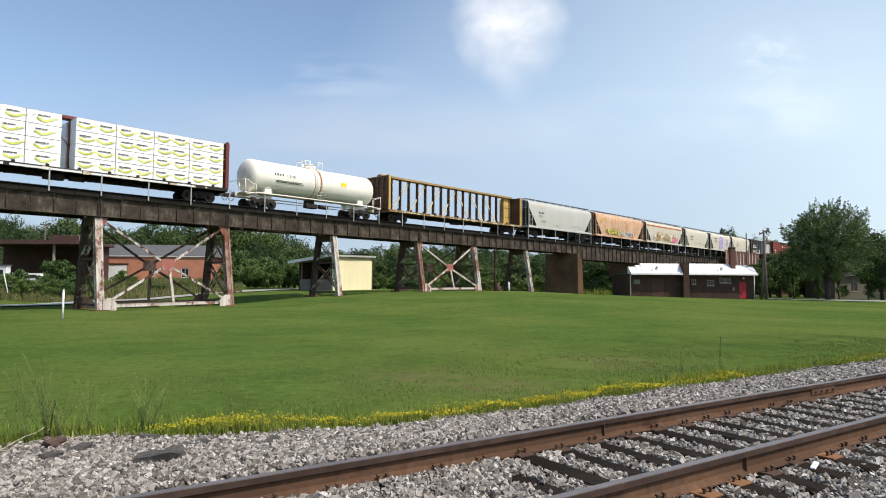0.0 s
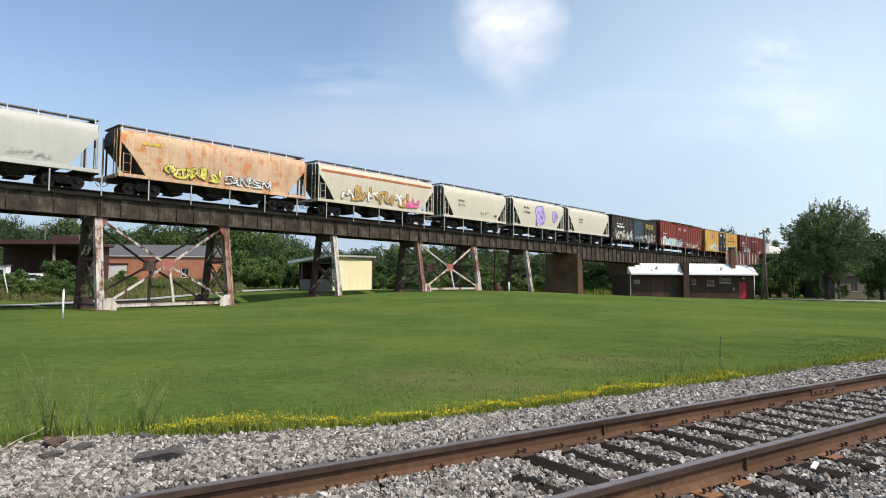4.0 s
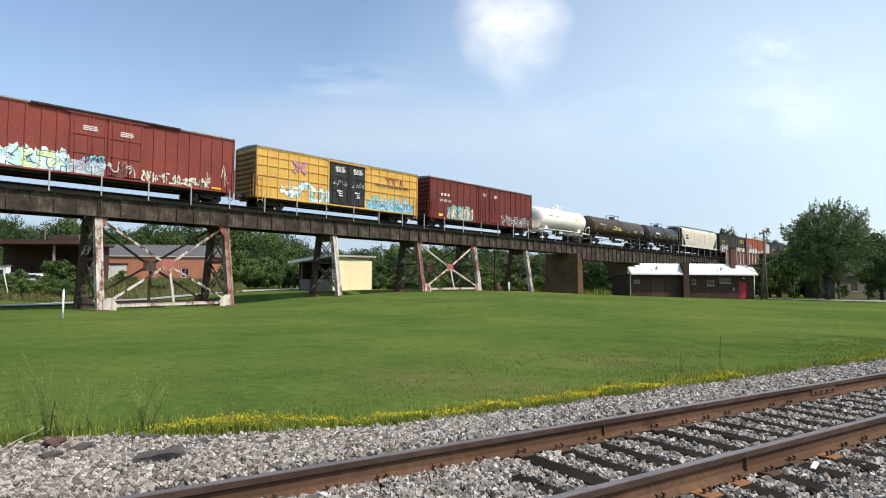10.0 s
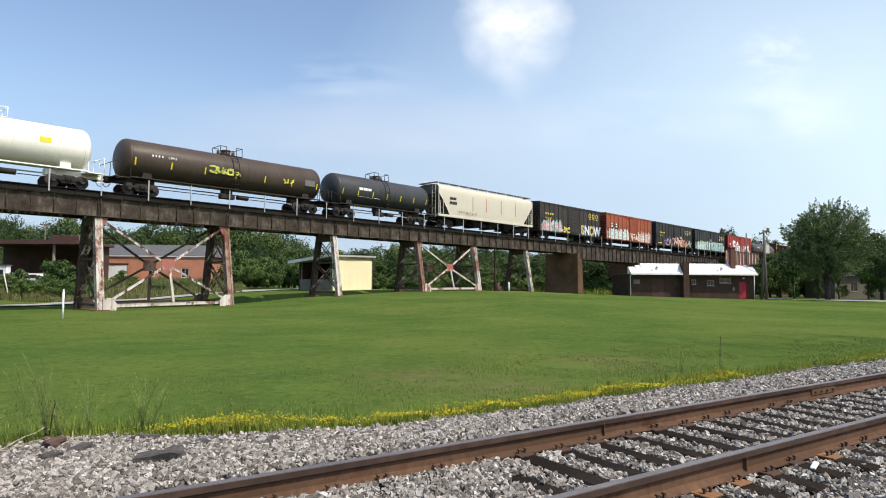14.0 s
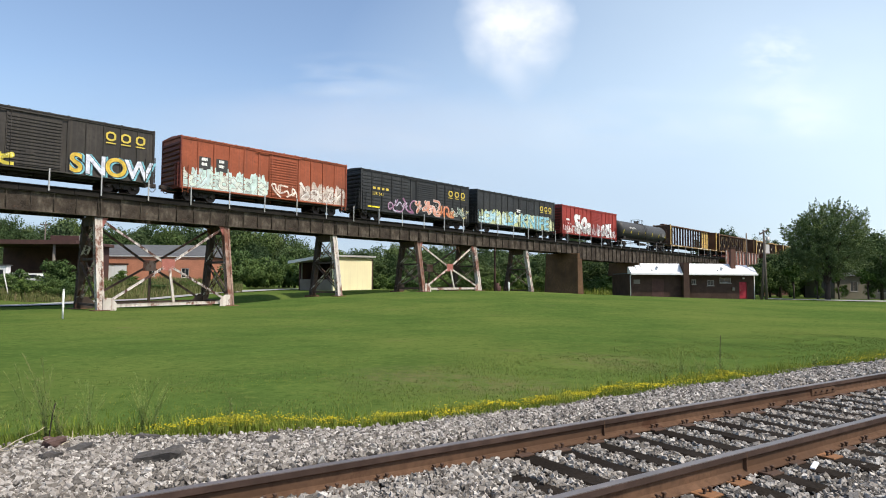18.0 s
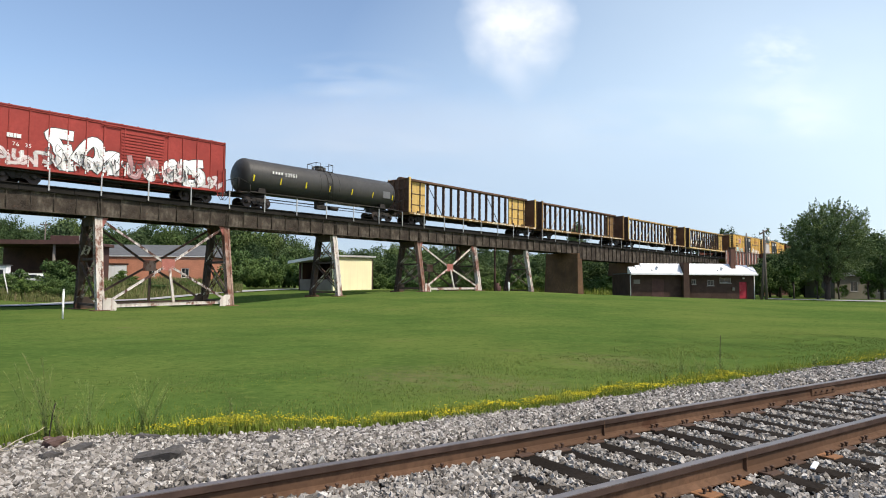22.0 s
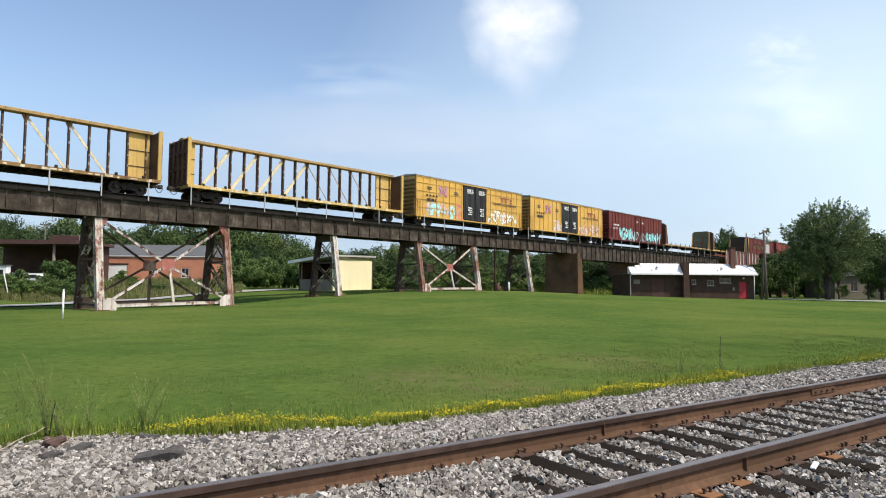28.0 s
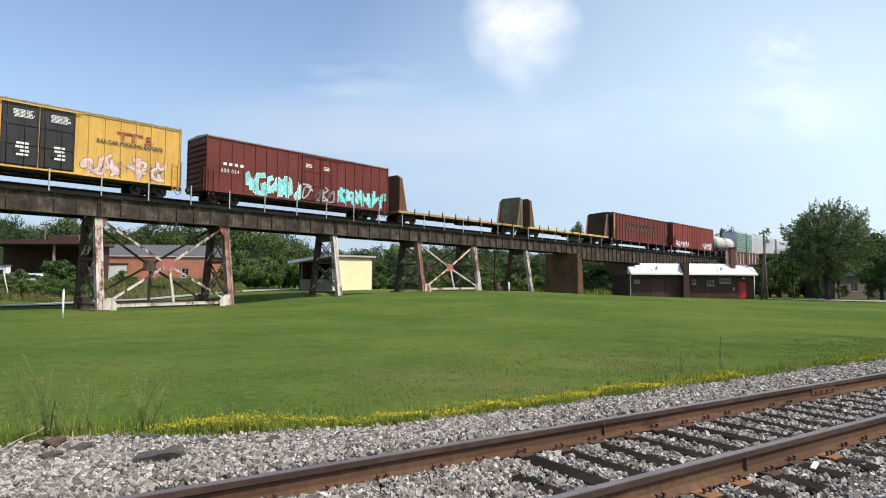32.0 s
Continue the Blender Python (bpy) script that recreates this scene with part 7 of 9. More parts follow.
def boxcar(name, label, s0, s1, body, top=5.12, roof=None, end=None, door=None, doors=(), posts=15, post_w=0.09, grid=(), corr=False, sill=0.80, ladder_mat=None):
    """doors: (x from the front end, width, style); plain sides between them carry upright posts."""
    ln = s1 - s0
    car = thing(name, label, "boxcar", "cars of the freight train")
    TRAIN.append((car, (s0 + s1) / 2))
    roof, end, door = roof or body, end or body, door or body
    h = ln / 2
    mb = MB().box(-h + 0.06, h - 0.06, -1.42, 1.42, sill + 0.05, top - 0.16, 0.02)
    part("body_shell", mb, body, car)
    for sd in (-1, 1):
        a, b = sorted((sd * 1.40, sd * 1.47))
        part("side_sill", MB().box(-h, h, a, b, sill, sill + 0.13, 0.015), body, car)
        part("eave_rail", MB().box(-h, h, a, b, top - 0.24, top - 0.12, 0.015), body, car)
    # peaked roof with crosswise ridges
    rf = MB()
    rf.convex([(-h, -1.5, top - 0.13), (h, -1.5, top - 0.13), (h, 1.5, top - 0.13), (-h, 1.5, top - 0.13), (-h, -1.5, top - 0.05), (h, -1.5, top - 0.05), (h, 1.5, top - 0.05), (-h, 1.5, top - 0.05), (-h, 0, top + 0.06), (h, 0, top + 0.06)],
              [[0, 1, 2, 3], [4, 5, 9, 8], [8, 9, 6, 7], [0, 1, 5, 4], [3, 2, 6, 7], [0, 3, 7, 8, 4], [1, 2, 6, 9, 5]])
    n = int(ln / 1.05)
    for k in range(n + 1):
        x = -h + 0.04 + (ln - 0.08) * k / n
        for sd in (-1, 1):
            rf.beam((x, sd * 1.49, top - 0.03), (x, 0, top + 0.08), 0.07, 0.05)
    part("roof", rf, roof, car)
    # doors
    spans = []
    for dx, dw, style in doors:
        a, b = -h + dx, -h + dx + dw
        spans.append((a - 0.06, b + 0.06))
        for sd in (-1, 1):
            y0, y1 = sorted((sd * 1.415, sd * 1.475))
            pd = part("door", MB().box(a, b, y0, y1, sill + 0.18, top - 0.26, 0.015), door, car, "sliding steel door")
            if sd < 0 and style == "corrugated":
                m = 15
                dz = (top - sill - 0.75) / m
                rib = MB().box(a + 0.06, b - 0.06, -1.515, -1.476, 0, dz * 0.62, 0.012).mesh("door_rib", door)
                for k in range(m):
                    part("door_rib", rib, None, pd, m=pose(0, 0, sill + 0.28 + dz * k))
            elif sd < 0:
                bar = MB().box(-0.03, 0.03, -1.513, -1.476, sill + 0.22, top - 0.3).mesh("door_rib", door)
                for x in (a + 0.07, b - 0.07, (a + b) / 2):
                    part("door_rib", bar, None, pd, m=pose(x, 0, 0))
                bar = MB().box(a + 0.02, b - 0.02, -1.518, -1.477, 0, 0.07).mesh("door_rib", door)
                for k in range(4):
                    part("door_rib", bar, None, pd, m=pose(0, 0, sill + 0.26 + (top - sill - 0.66) * k / 3))
            if sd < 0:
                rod = MB()
                for x in ((a + 0.25,) if style == "corrugated" else (a + 0.3, a + dw * 0.62)):
                    rod.cyl((x, -1.53, sill + 0.1), (x, -1.53, top - 0.3), 0.02, 6)
                rod.box(a + dw * 0.35, a + dw * 0.5, -1.54, -1.515, sill + 0.95, sill + 1.25)
                part("lock_rod", rod, door, pd)
    if spans:
        a, b = min(x for x, _ in spans), max(x for _, x in spans)
        for z in (sill + 0.02, top - 0.30):
            part("door_track", MB().box(a - 1.2 if len(spans) == 1 else a - 0.2, b + 0.3, -1.56, -1.522, z, z + 0.09), body, car)
    for sd in (-1, 1):
        y0, y1 = sorted((sd * 1.415, sd * 1.480))
        me = MB().box(-post_w / 2, post_w / 2, y0, y1, sill + 0.14, top - 0.25, 0.012).mesh("side_post", body)
        xs = []
        for k in range(posts + 1):
            x = -h + 0.08 + (ln - 0.16) * k / posts
            if not any(a < x < b for a, b in spans):
                part("side_post", me, None, car, m=pose(x, 0, 0))
                xs.append(x)
        for z in grid:
            last = -h
            for a, b in sorted(spans) + [(h, h)]:
                if a - last > 0.3 and sd < 0:
                    part("side_rib", MB().box(last + 0.05, a - 0.02, y0 + 0.004, y1, z, z + 0.07), body, car)
                last = b
        if corr:
            for z in [sill + 0.35 + 0.32 * k for k in range(int((top - sill - 0.6) / 0.32))]:
                for a, b in zip(xs, xs[1:]):
                    if b - a < 1.8 and sd < 0:
                        part("side_rib", MB().box(a + 0.10, b - 0.10, -1.458, -1.415, z, z + 0.2, 0.018), body, car)
    SIDES[car.name] = ([(x, post_w, -1.480) for x in xs], spans)
    # corrugated ends
    for e in (-1, 1):
        n = 9
        x0, x1 = sorted((e * (h - 0.07), e * (h + 0.05)))
        rib = MB().box(x0, x1, -1.34, 1.34, 0, 0.24, 0.04).mesh("end_rib", end)
        for k in range(n):
            part("end_rib", rib, None, car, m=pose(0, 0, sill + 0.3 + (top - sill - 0.6) * k / n))
        x0, x1 = sorted((e * (h - 0.1), e * (h + 0.02)))
        for y in (-1.42, 1.42):
            part("corner_post", MB().box(x0, x1, y - 0.06, y + 0.06, sill, top - 0.13, 0.015), end, car)
        ladder(car, e * (h + 0.12), -1.12, sill + 0.1, sill + 1.9, 0.42, ladder_mat or end, "y")
    ladder(car, -h + 0.38, -1.535, sill - 0.35, sill + 1.7, 0.42, ladder_mat or body)
    ladder(car, h - 0.38, -1.535, sill - 0.35, sill + 1.7, 0.42, ladder_mat or body)
    running_gear(car, ln, 1.9, sill)
    return car


def hopper(label, s0, s1, body, top=4.72, bays=3, roof=None, cut=1.75, knee=3.50, end=None):
    """A covered hopper: bulging sides, slope sheets at the ends, a roofwalk on stands."""
    ln = s1 - s0
    h = ln / 2
    car = thing("covered_hopper", label, "hopper car", "cars of the freight train")
    TRAIN.append((car, (s0 + s1) / 2))
    t = top - 0.20
    prof = [(1.42, 1.30), (1.46, 1.7), (1.49, 2.2), (1.50, 2.8), (1.50, knee), (1.49, t - 0.75), (1.44, t - 0.42), (1.30, t - 0.17), (1.02, t - 0.05), (0.5, t), (0.0, t + 0.02)]

    def xe(z):
        return h - 0.12 if z >= knee else h - 0.12 - cut * ((knee - z) / (knee - 1.30)) ** 0.9
    mb = MB()
    ring = [(-y, z) for y, z in prof] + [(y, z) for y, z in prof[-2::-1]]
    vs, m = [], len(ring)
    for e in (-1, 1):
        vs += [(e * xe(z), y, z) for y, z in ring]
    mb.add(vs, [[i, m + i, m + i + 1, i + 1] for i in range(m - 1)], True)
    part("tank_body", mb, body, car)
    k = len(prof)
    for e, o in ((-1, 0), (1, m)):
        sl = MB()
        base = 0
        sl.v += vs[o:o + m]
        for i in range(k - 1):
            q = [base + i, base + i + 1, base + m - 2 - i, base + m - 1 - i]
            sl.f.append(q if e > 0 else q[::-1])
            sl.s.append(False)
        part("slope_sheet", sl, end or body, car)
    w = (ln - 2 * cut - 2.2) / bays / 2 * 0.95
    fl = MB().convex([(-w, -1.35, 1.3), (w, -1.35, 1.3), (w, 1.35, 1.3), (-w, 1.35, 1.3), (-0.35, -0.6, 0.45), (0.35, -0.6, 0.45), (0.35, 0.6, 0.45), (-0.35, 0.6, 0.45)],
                     [[0, 1, 2, 3], [4, 5, 6, 7], [0, 1, 5, 4], [1, 2, 6, 5], [2, 3, 7, 6], [3, 0, 4, 7]]).mesh("discharge_hopper", M_UNDER)
    gate = MB().box(-0.42, 0.42, -0.75, 0.75, 0.36, 0.449).mesh("outlet_gate", M_UNDER)
    for i in range(bays):
        dh = part("discharge_hopper", fl, None, car, m=pose(-h + cut + 1.1 + (ln - 2 * cut - 2.2) * (i + 0.5) / bays, 0, 0))
        part("outlet_gate", gate, None, dh)
    sb = MB()
    for sd in (-1, 1):
        a, b = sorted((sd * 1.38, sd * 1.52))
        sb.box(-h, h, a, b, 1.08, 1.33, 0.015)
    sb.box(-h, -h + 0.2, -1.5, 1.5, 1.08, 1.33)
    sb.box(h - 0.2, h, -1.5, 1.5, 1.08, 1.33)
    part("side_sill", sb, body, car)
    for e in (-1, 1):
        for y in (-1.46, 1.46):
            part("end_post", MB().box(min(e * (h - 0.14), e * (h - 0.04)), max(e * (h - 0.14), e * (h - 0.04)), y - 0.04, y + 0.04, 1.33, t - 0.35), body, car)
        ladder(car, e * (h - 0.55), -1.49, 1.3, 2.75, 0.5, body)
        ladder(car, e * (h + 0.02), -0.9, 1.0, t - 0.1, 0.45, body, "y")
        pl = MB().box(min(e * (h - 1.6), e * h), max(e * (h - 1.6), e * h), -1.45, 1.45, 1.02, 1.08)
        for y in (-0.9, 0.9):
            pl.beam((e * (h - 0.1), y, 1.1), (e * (h - 0.12), y, knee), 0.1, 0.1)
        part("end_platform", pl, M_UNDER, car)
    wk = MB()
    for y in (-1.02, 1.02):
        wk.box(-h + 0.08, h - 0.08, y - 0.22, y + 0.22, top - 0.07, top)
    wk.box(-h + 0.02, -h + 0.4, -1.2, 1.2, top - 0.07, top)
    wk.box(h - 0.4, h - 0.02, -1.2, 1.2, top - 0.07, top)
    part("roofwalk", wk, M_WALKWAY, car, "grey grating roofwalk")
    ht = MB()
    ht.box(-h + 0.8, h - 0.8, -0.42, 0.42, t + 0.0, t + 0.16, 0.03)
    part("roof_hatches", ht, roof or body, car)
    n = int(ln / 1.65)
    st = MB().box(-0.03, 0.03, -1.27, -1.21, t - 0.16, top)
    st.box(-0.03, 0.03, -1.27, -0.8, top - 0.1, top - 0.05)
    st_me = st.mesh("roofwalk_stand", M_INK_WHITE)
    for i in range(n + 1):
        part("roofwalk_stand", st_me, None, car, m=pose(-h + 0.25 + (ln - 0.5) * i / n, 0, 0))
    running_gear(car, ln, 1.9, 0.98, 0)
    return car


def tank_car(label, s0, s1, body, r=1.50, cz=2.78, gear=None, tapes=True, dome=True):
    """s0, s1: the ends of the tank; the underframe reaches past it."""
    ln = s1 - s0
    h = ln / 2
    car = thing("tank_car", label, "tank car", "cars of the freight train")
    TRAIN.append((car, (s0 + s1) / 2))
    gear = gear or M_UNDER
    prof = [(-h + 0.0, 0.02)] + [(-h + 0.55 * (1 - math.cos(a)), r * math.sin(a) ** 0.9) for a in [math.pi / 2 * k / 8 for k in range(1, 9)]]
    prof += [(-x, q) for x, q in prof[::-1]]
    part("tank", MB().lathe(prof, 0, cz, 40), body, car)
    wr = MB().lathe([(-0.02, r + 0.003), (-0.02, r + 0.012), (0.02, r + 0.012), (0.02, r + 0.003)], 0, cz, 40).mesh("weld_band", body)
    for x in (-h + 0.62, h - 0.62, -0.9, 1.1):
        part("weld_band", wr, None, car, m=pose(x, 0, 0))
    # manway, fittings and their platform
    pf = part("top_platform", MB().box(-0.95, 0.95, -0.62, 0.62, cz + r - 0.10, cz + r - 0.05), gear, car)
    top = cz + r + 0.58
    for x in (-0.93, 0.93):
        for y in (-0.60, 0.60):
            for q in (x, x * 0.45):
                part("rail_post", MB().cyl((q, y, cz + r - 0.1), (q, y, top), 0.026, 6), gear, pf)
            part("rail_bar", MB().cyl((x, y, top), (x * 0.45, y, top), 0.026, 6), gear, pf)
        part("rail_bar", MB().cyl((x, -0.60, top), (x, 0.60, top), 0.026, 6), gear, pf)
    mw = MB().cyl((-0.15, 0, cz + r - 0.1), (-0.15, 0, cz + r + 0.30), 0.36, 18)
    mw.cyl((-0.15, 0, cz + r + 0.30), (-0.15, 0, cz + r + 0.38), 0.40, 18)
    mw.cyl((0.55, 0.1, cz + r - 0.1), (0.55, 0.1, cz + r + 0.36), 0.13, 10)
    mw.cyl((-0.85, -0.1, cz + r - 0.1), (-0.85, -0.1, cz + r + 0.28), 0.11, 10)
    part("manway", mw, body if dome else gear, car)
    lad = MB()
    for x in (-0.26, 0.26):
        pts = [(x, -(r + 0.06) * math.cos(a), cz + (r + 0.06) * math.sin(a)) for a in [math.pi / 2 * k / 6 * 0.85 for k in range(7)]]
        lad.pipe([(x, -r - 0.06, 1.15)] + pts, 0.02)
    for k in range(8):
        lad.cyl((-0.26, -r - 0.06, 1.25 + 0.3 * k) if k < 6 else (-0.26, -r * 0.86, cz + 0.75 + 0.25 * (k - 6)), (0.26, -r - 0.06, 1.25 + 0.3 * k) if k < 6 else (0.26, -r * 0.86, cz + 0.75 + 0.25 * (k - 6)), 0.014, 5)
    part("ladder", lad, gear, car)
    # underframe: stub sills, saddles, side rails and end platforms
    for e in (-1, 1):
        x = e * (h - 1.7)
        part("saddle", MB().prism([(x - 0.35, 1.201), (x + 0.35, 1.201), (x + 0.3, 1.6), (x - 0.3, 1.6)], -1.1, 1.1), gear, car)
        part("stub_sill", MB().box(min(e * (h - 2.6), e * (h + 0.75)), max(e * (h - 2.6), e * (h + 0.75)), -0.28, 0.28, 0.82, 1.2), gear, car)
    for y in (-1.46, 1.40):
        part("side_rail", MB().box(-h + 0.4, h - 0.4, y, y + 0.06, 1.12, 1.20), gear, car)
    for e in (-1, 1):
        ep = MB().box(min(e * (h - 0.5), e * (h + 0.6)), max(e * (h - 0.5), e * (h + 0.6)), -1.42, 1.42, 1.05, 1.12)
        x = e * (h + 0.55)
        for y in (-1.38, -0.5, 0.5, 1.38):
            ep.cyl((x, y, 1.1), (x, y, 2.15), 0.024, 6)
        ep.cyl((x, -1.38, 2.15), (x, 1.38, 2.15), 0.024, 6)
        ep.cyl((e * (h - 0.45), -1.4, 1.1), (e * (h - 0.45), -1.4, 1.75), 0.024, 6)
        ep.cyl((e * (h - 0.45), -1.4, 1.75), (x, -1.38, 2.15), 0.024, 6)
        for k in range(3):
            ep.box(min(e * (h + 0.1), e * (h + 0.5)), max(e * (h + 0.1), e * (h + 0.5)), -1.46, -1.43, 0.45 + 0.25 * k, 0.48 + 0.25 * k)
        part("end_platform", ep, gear, car)
    if tapes:
        tp = MB().box(-0.05, 0.05, -0.004, 0.004, -0.26, 0.26)
        me = tp.mesh("reflective_strip", M_TAPE)
        for x in [-h + 0.75 + (ln - 1.5) * k / 6 for k in range(7)]:
            part("reflective_strip", me, None, car, m=pose(x, -r * 0.968 - 0.014, cz - r * 0.24, 14))
    running_gear(car, ln + 1.3, 2.1, 0.98, 0, False)
    return car


def bulkhead(car, e, h, mat, top, panel_mat=None):
    """A ribbed end bulkhead across the deck at the end e of a flat car."""
    mb = MB()
    x = e * (h - 0.12)
    mb.box(min(x, x + e * 0.06), max(x, x + e * 0.06), -1.45, 1.45, 1.1, top, 0.01)
    part("bulkhead", mb, panel_mat or mat, car)
    rb = MB()
    for y in (-1.36, -0.68, 0.0, 0.68, 1.36):
        a, b = sorted((x + e * 0.061, x + e * 0.22))
        rb.box(a, b, y - 0.07, y + 0.07, 1.1, top - 0.02, 0.01)
    for z in (1.15, 2.3, 3.5, top - 0.16):
        a, b = sorted((x + e * 0.061, x + e * 0.18))
        rb.box(a, b, -1.43, 1.43, z, z + 0.13, 0.01)
    part("bulkhead_ribs", rb, mat, car)


def flat_deck(car, h, mat, cuts=True):
    mb = MB()
    mb.box(-h, h, -1.42, 1.42, 1.02, 1.10)
    for sd in (-1, 1):
        a, b = sorted((sd * 1.40, sd * 1.50))
        mb.box(-h, h, a, b, 0.90, 1.14, 0.012)
    n = int(2 * h / 1.25)
    for k in range(n + 1):
        x = -h + 0.1 + (2 * h - 0.2) * k / n
        mb.prism([(x - 0.06, 0.86), (x + 0.06, 0.86), (x + 0.06, 1.0), (x - 0.06, 1.0)], -1.4, 1.4)
    part("deck", mb, mat, car)
    fb = MB().prism([(-h + 2.9, 0.9), (-h + 4.6, 0.80), (h - 4.6, 0.80), (h - 2.9, 0.9)], -0.4, 0.4)
    part("fish_belly_sill", fb, M_UNDER, car)


def centrebeam(label, s0, s1, mat, post_mat, top=4.85, solid=(2.4, 2.4), bays=17, deck=None, chord=None, diag=None, style="thin"):
    ln = s1 - s0
    h = ln / 2
    car = thing("centrebeam_flatcar", label, "flat car", "cars of the freight train")
    TRAIN.append((car, (s0 + s1) / 2))
    flat_deck(car, h, deck or mat)
    worn = CB_CHORD if post_mat is CB_POST else mat
    bulkhead(car, -1, h, worn, top - 0.22)
    bulkhead(car, 1, h, worn, top - 0.22)
    for e in (-1, 1):
        for y in (-1.40, 1.40):
            a, b = sorted((e * (h - 0.14), e * h))
            part("corner_post", MB().box(a - 0.06, b + 0.06, y - 0.07, y + 0.07, 1.1, top - 0.18, 0.01), mat, car)
    ch = MB().box(-h + 0.1, h - 0.1, -0.32, 0.32, top - 0.26, top - 0.05, 0.02)
    ch.box(-h + 0.1, h - 0.1, -0.16, 0.16, top - 0.05, top, 0.01)
    part("top_chord", ch, chord or post_mat, car)
    post = MB().box(-0.048, 0.048, -0.15, 0.15, 1.1, top - 0.25)
    me = post.mesh("beam_post", post_mat)
    rnd = random.Random(int(s0))
    flecks = [MB().box(-0.05, 0.05, -0.168, -0.151, 0, d).mesh("strap_anchor", M_DULLTRIM) for d in (0.11, 0.15, 0.19, 0.23)]
    xs = [-h + 0.5 + (ln - 1.0) * k / bays for k in range(bays + 1)]
    for k, x in enumerate(xs):
        bp = part("beam_post", me, None, car, m=pose(x, 0, 0))
        if post_mat is not CB_RED:
            for q in range(3):
                part("strap_anchor", flecks[rnd.randrange(4)], None, bp, "white worn strap anchor", pose(0, 0, 1.35 + (top - 2.0) * (q + rnd.random() * 0.8) / 3))
    lo, hi = -h + 0.3 + solid[0], h - 0.3 - solid[1]
    for k in range(1, bays - 1, 2):
        rear = k > bays / 2 - 1
        if xs[k] < lo - 0.5 or xs[k + 2] > hi + 0.5 or (style == "few" and k in (5, 7, 9)):
            continue
        a, b = (xs[k], xs[k + 2]) if rear or style == "few" else (xs[k + 2], xs[k])
        wide = 0.26 if style == "pale" and not rear else 0.16 if style in ("broad", "cream") else 0.055
        part("beam_diagonal", MB().beam((a, 0, top - 0.35), (b, 0, 1.2), 0.05, wide), CB_CREAM if style == "pale" and not rear else (diag or mat), car)
        gs = MB().prism([(a - 0.26, top - 0.27), (a + 0.26, top - 0.27), (a, top - 0.85)], -0.04, 0.04)
        part("gusset", gs, chord or mat, car)
    for e, w in ((-1, solid[0]), (1, solid[1])):
        if w:
            a, b = sorted((e * (h - 0.2), e * (h - 0.2 - w)))
            wp = part("web_panel", MB().box(a, b, -0.06, 0.06, 1.1, top - 0.25), mat, car, "solid steel web panel")
            for z in (2.15, 3.3):
                part("panel_rib", MB().box(a, b, -0.10, -0.061, z, z + 0.05), post_mat, wp)
    wn = MB()
    for k in range(12):
        x = -h + 1.2 + (ln - 2.4) * k / 11
        wn.box(x - 0.09, x + 0.09, -1.54, -1.42, 1.12, 1.30, 0.02)
    part("strap_winches", wn, M_UNDER, car)
    rnd = random.Random(int(s1))
    wk = MB()
    for k in range(46):
        x = rnd.uniform(-h + 0.3, h - 0.5)
        wk.box(x, x + rnd.uniform(0.06, 0.45), -1.506, -1.502, rnd.uniform(0.90, 0.98), rnd.uniform(1.02, 1.12))
    tagged(part("worn_patches", wk, CB_CREAM, car, "pale worn paint along the deck edge"), kind="stuff")
    running_gear(car, ln, 1.9, 0.9, 0)
    return car


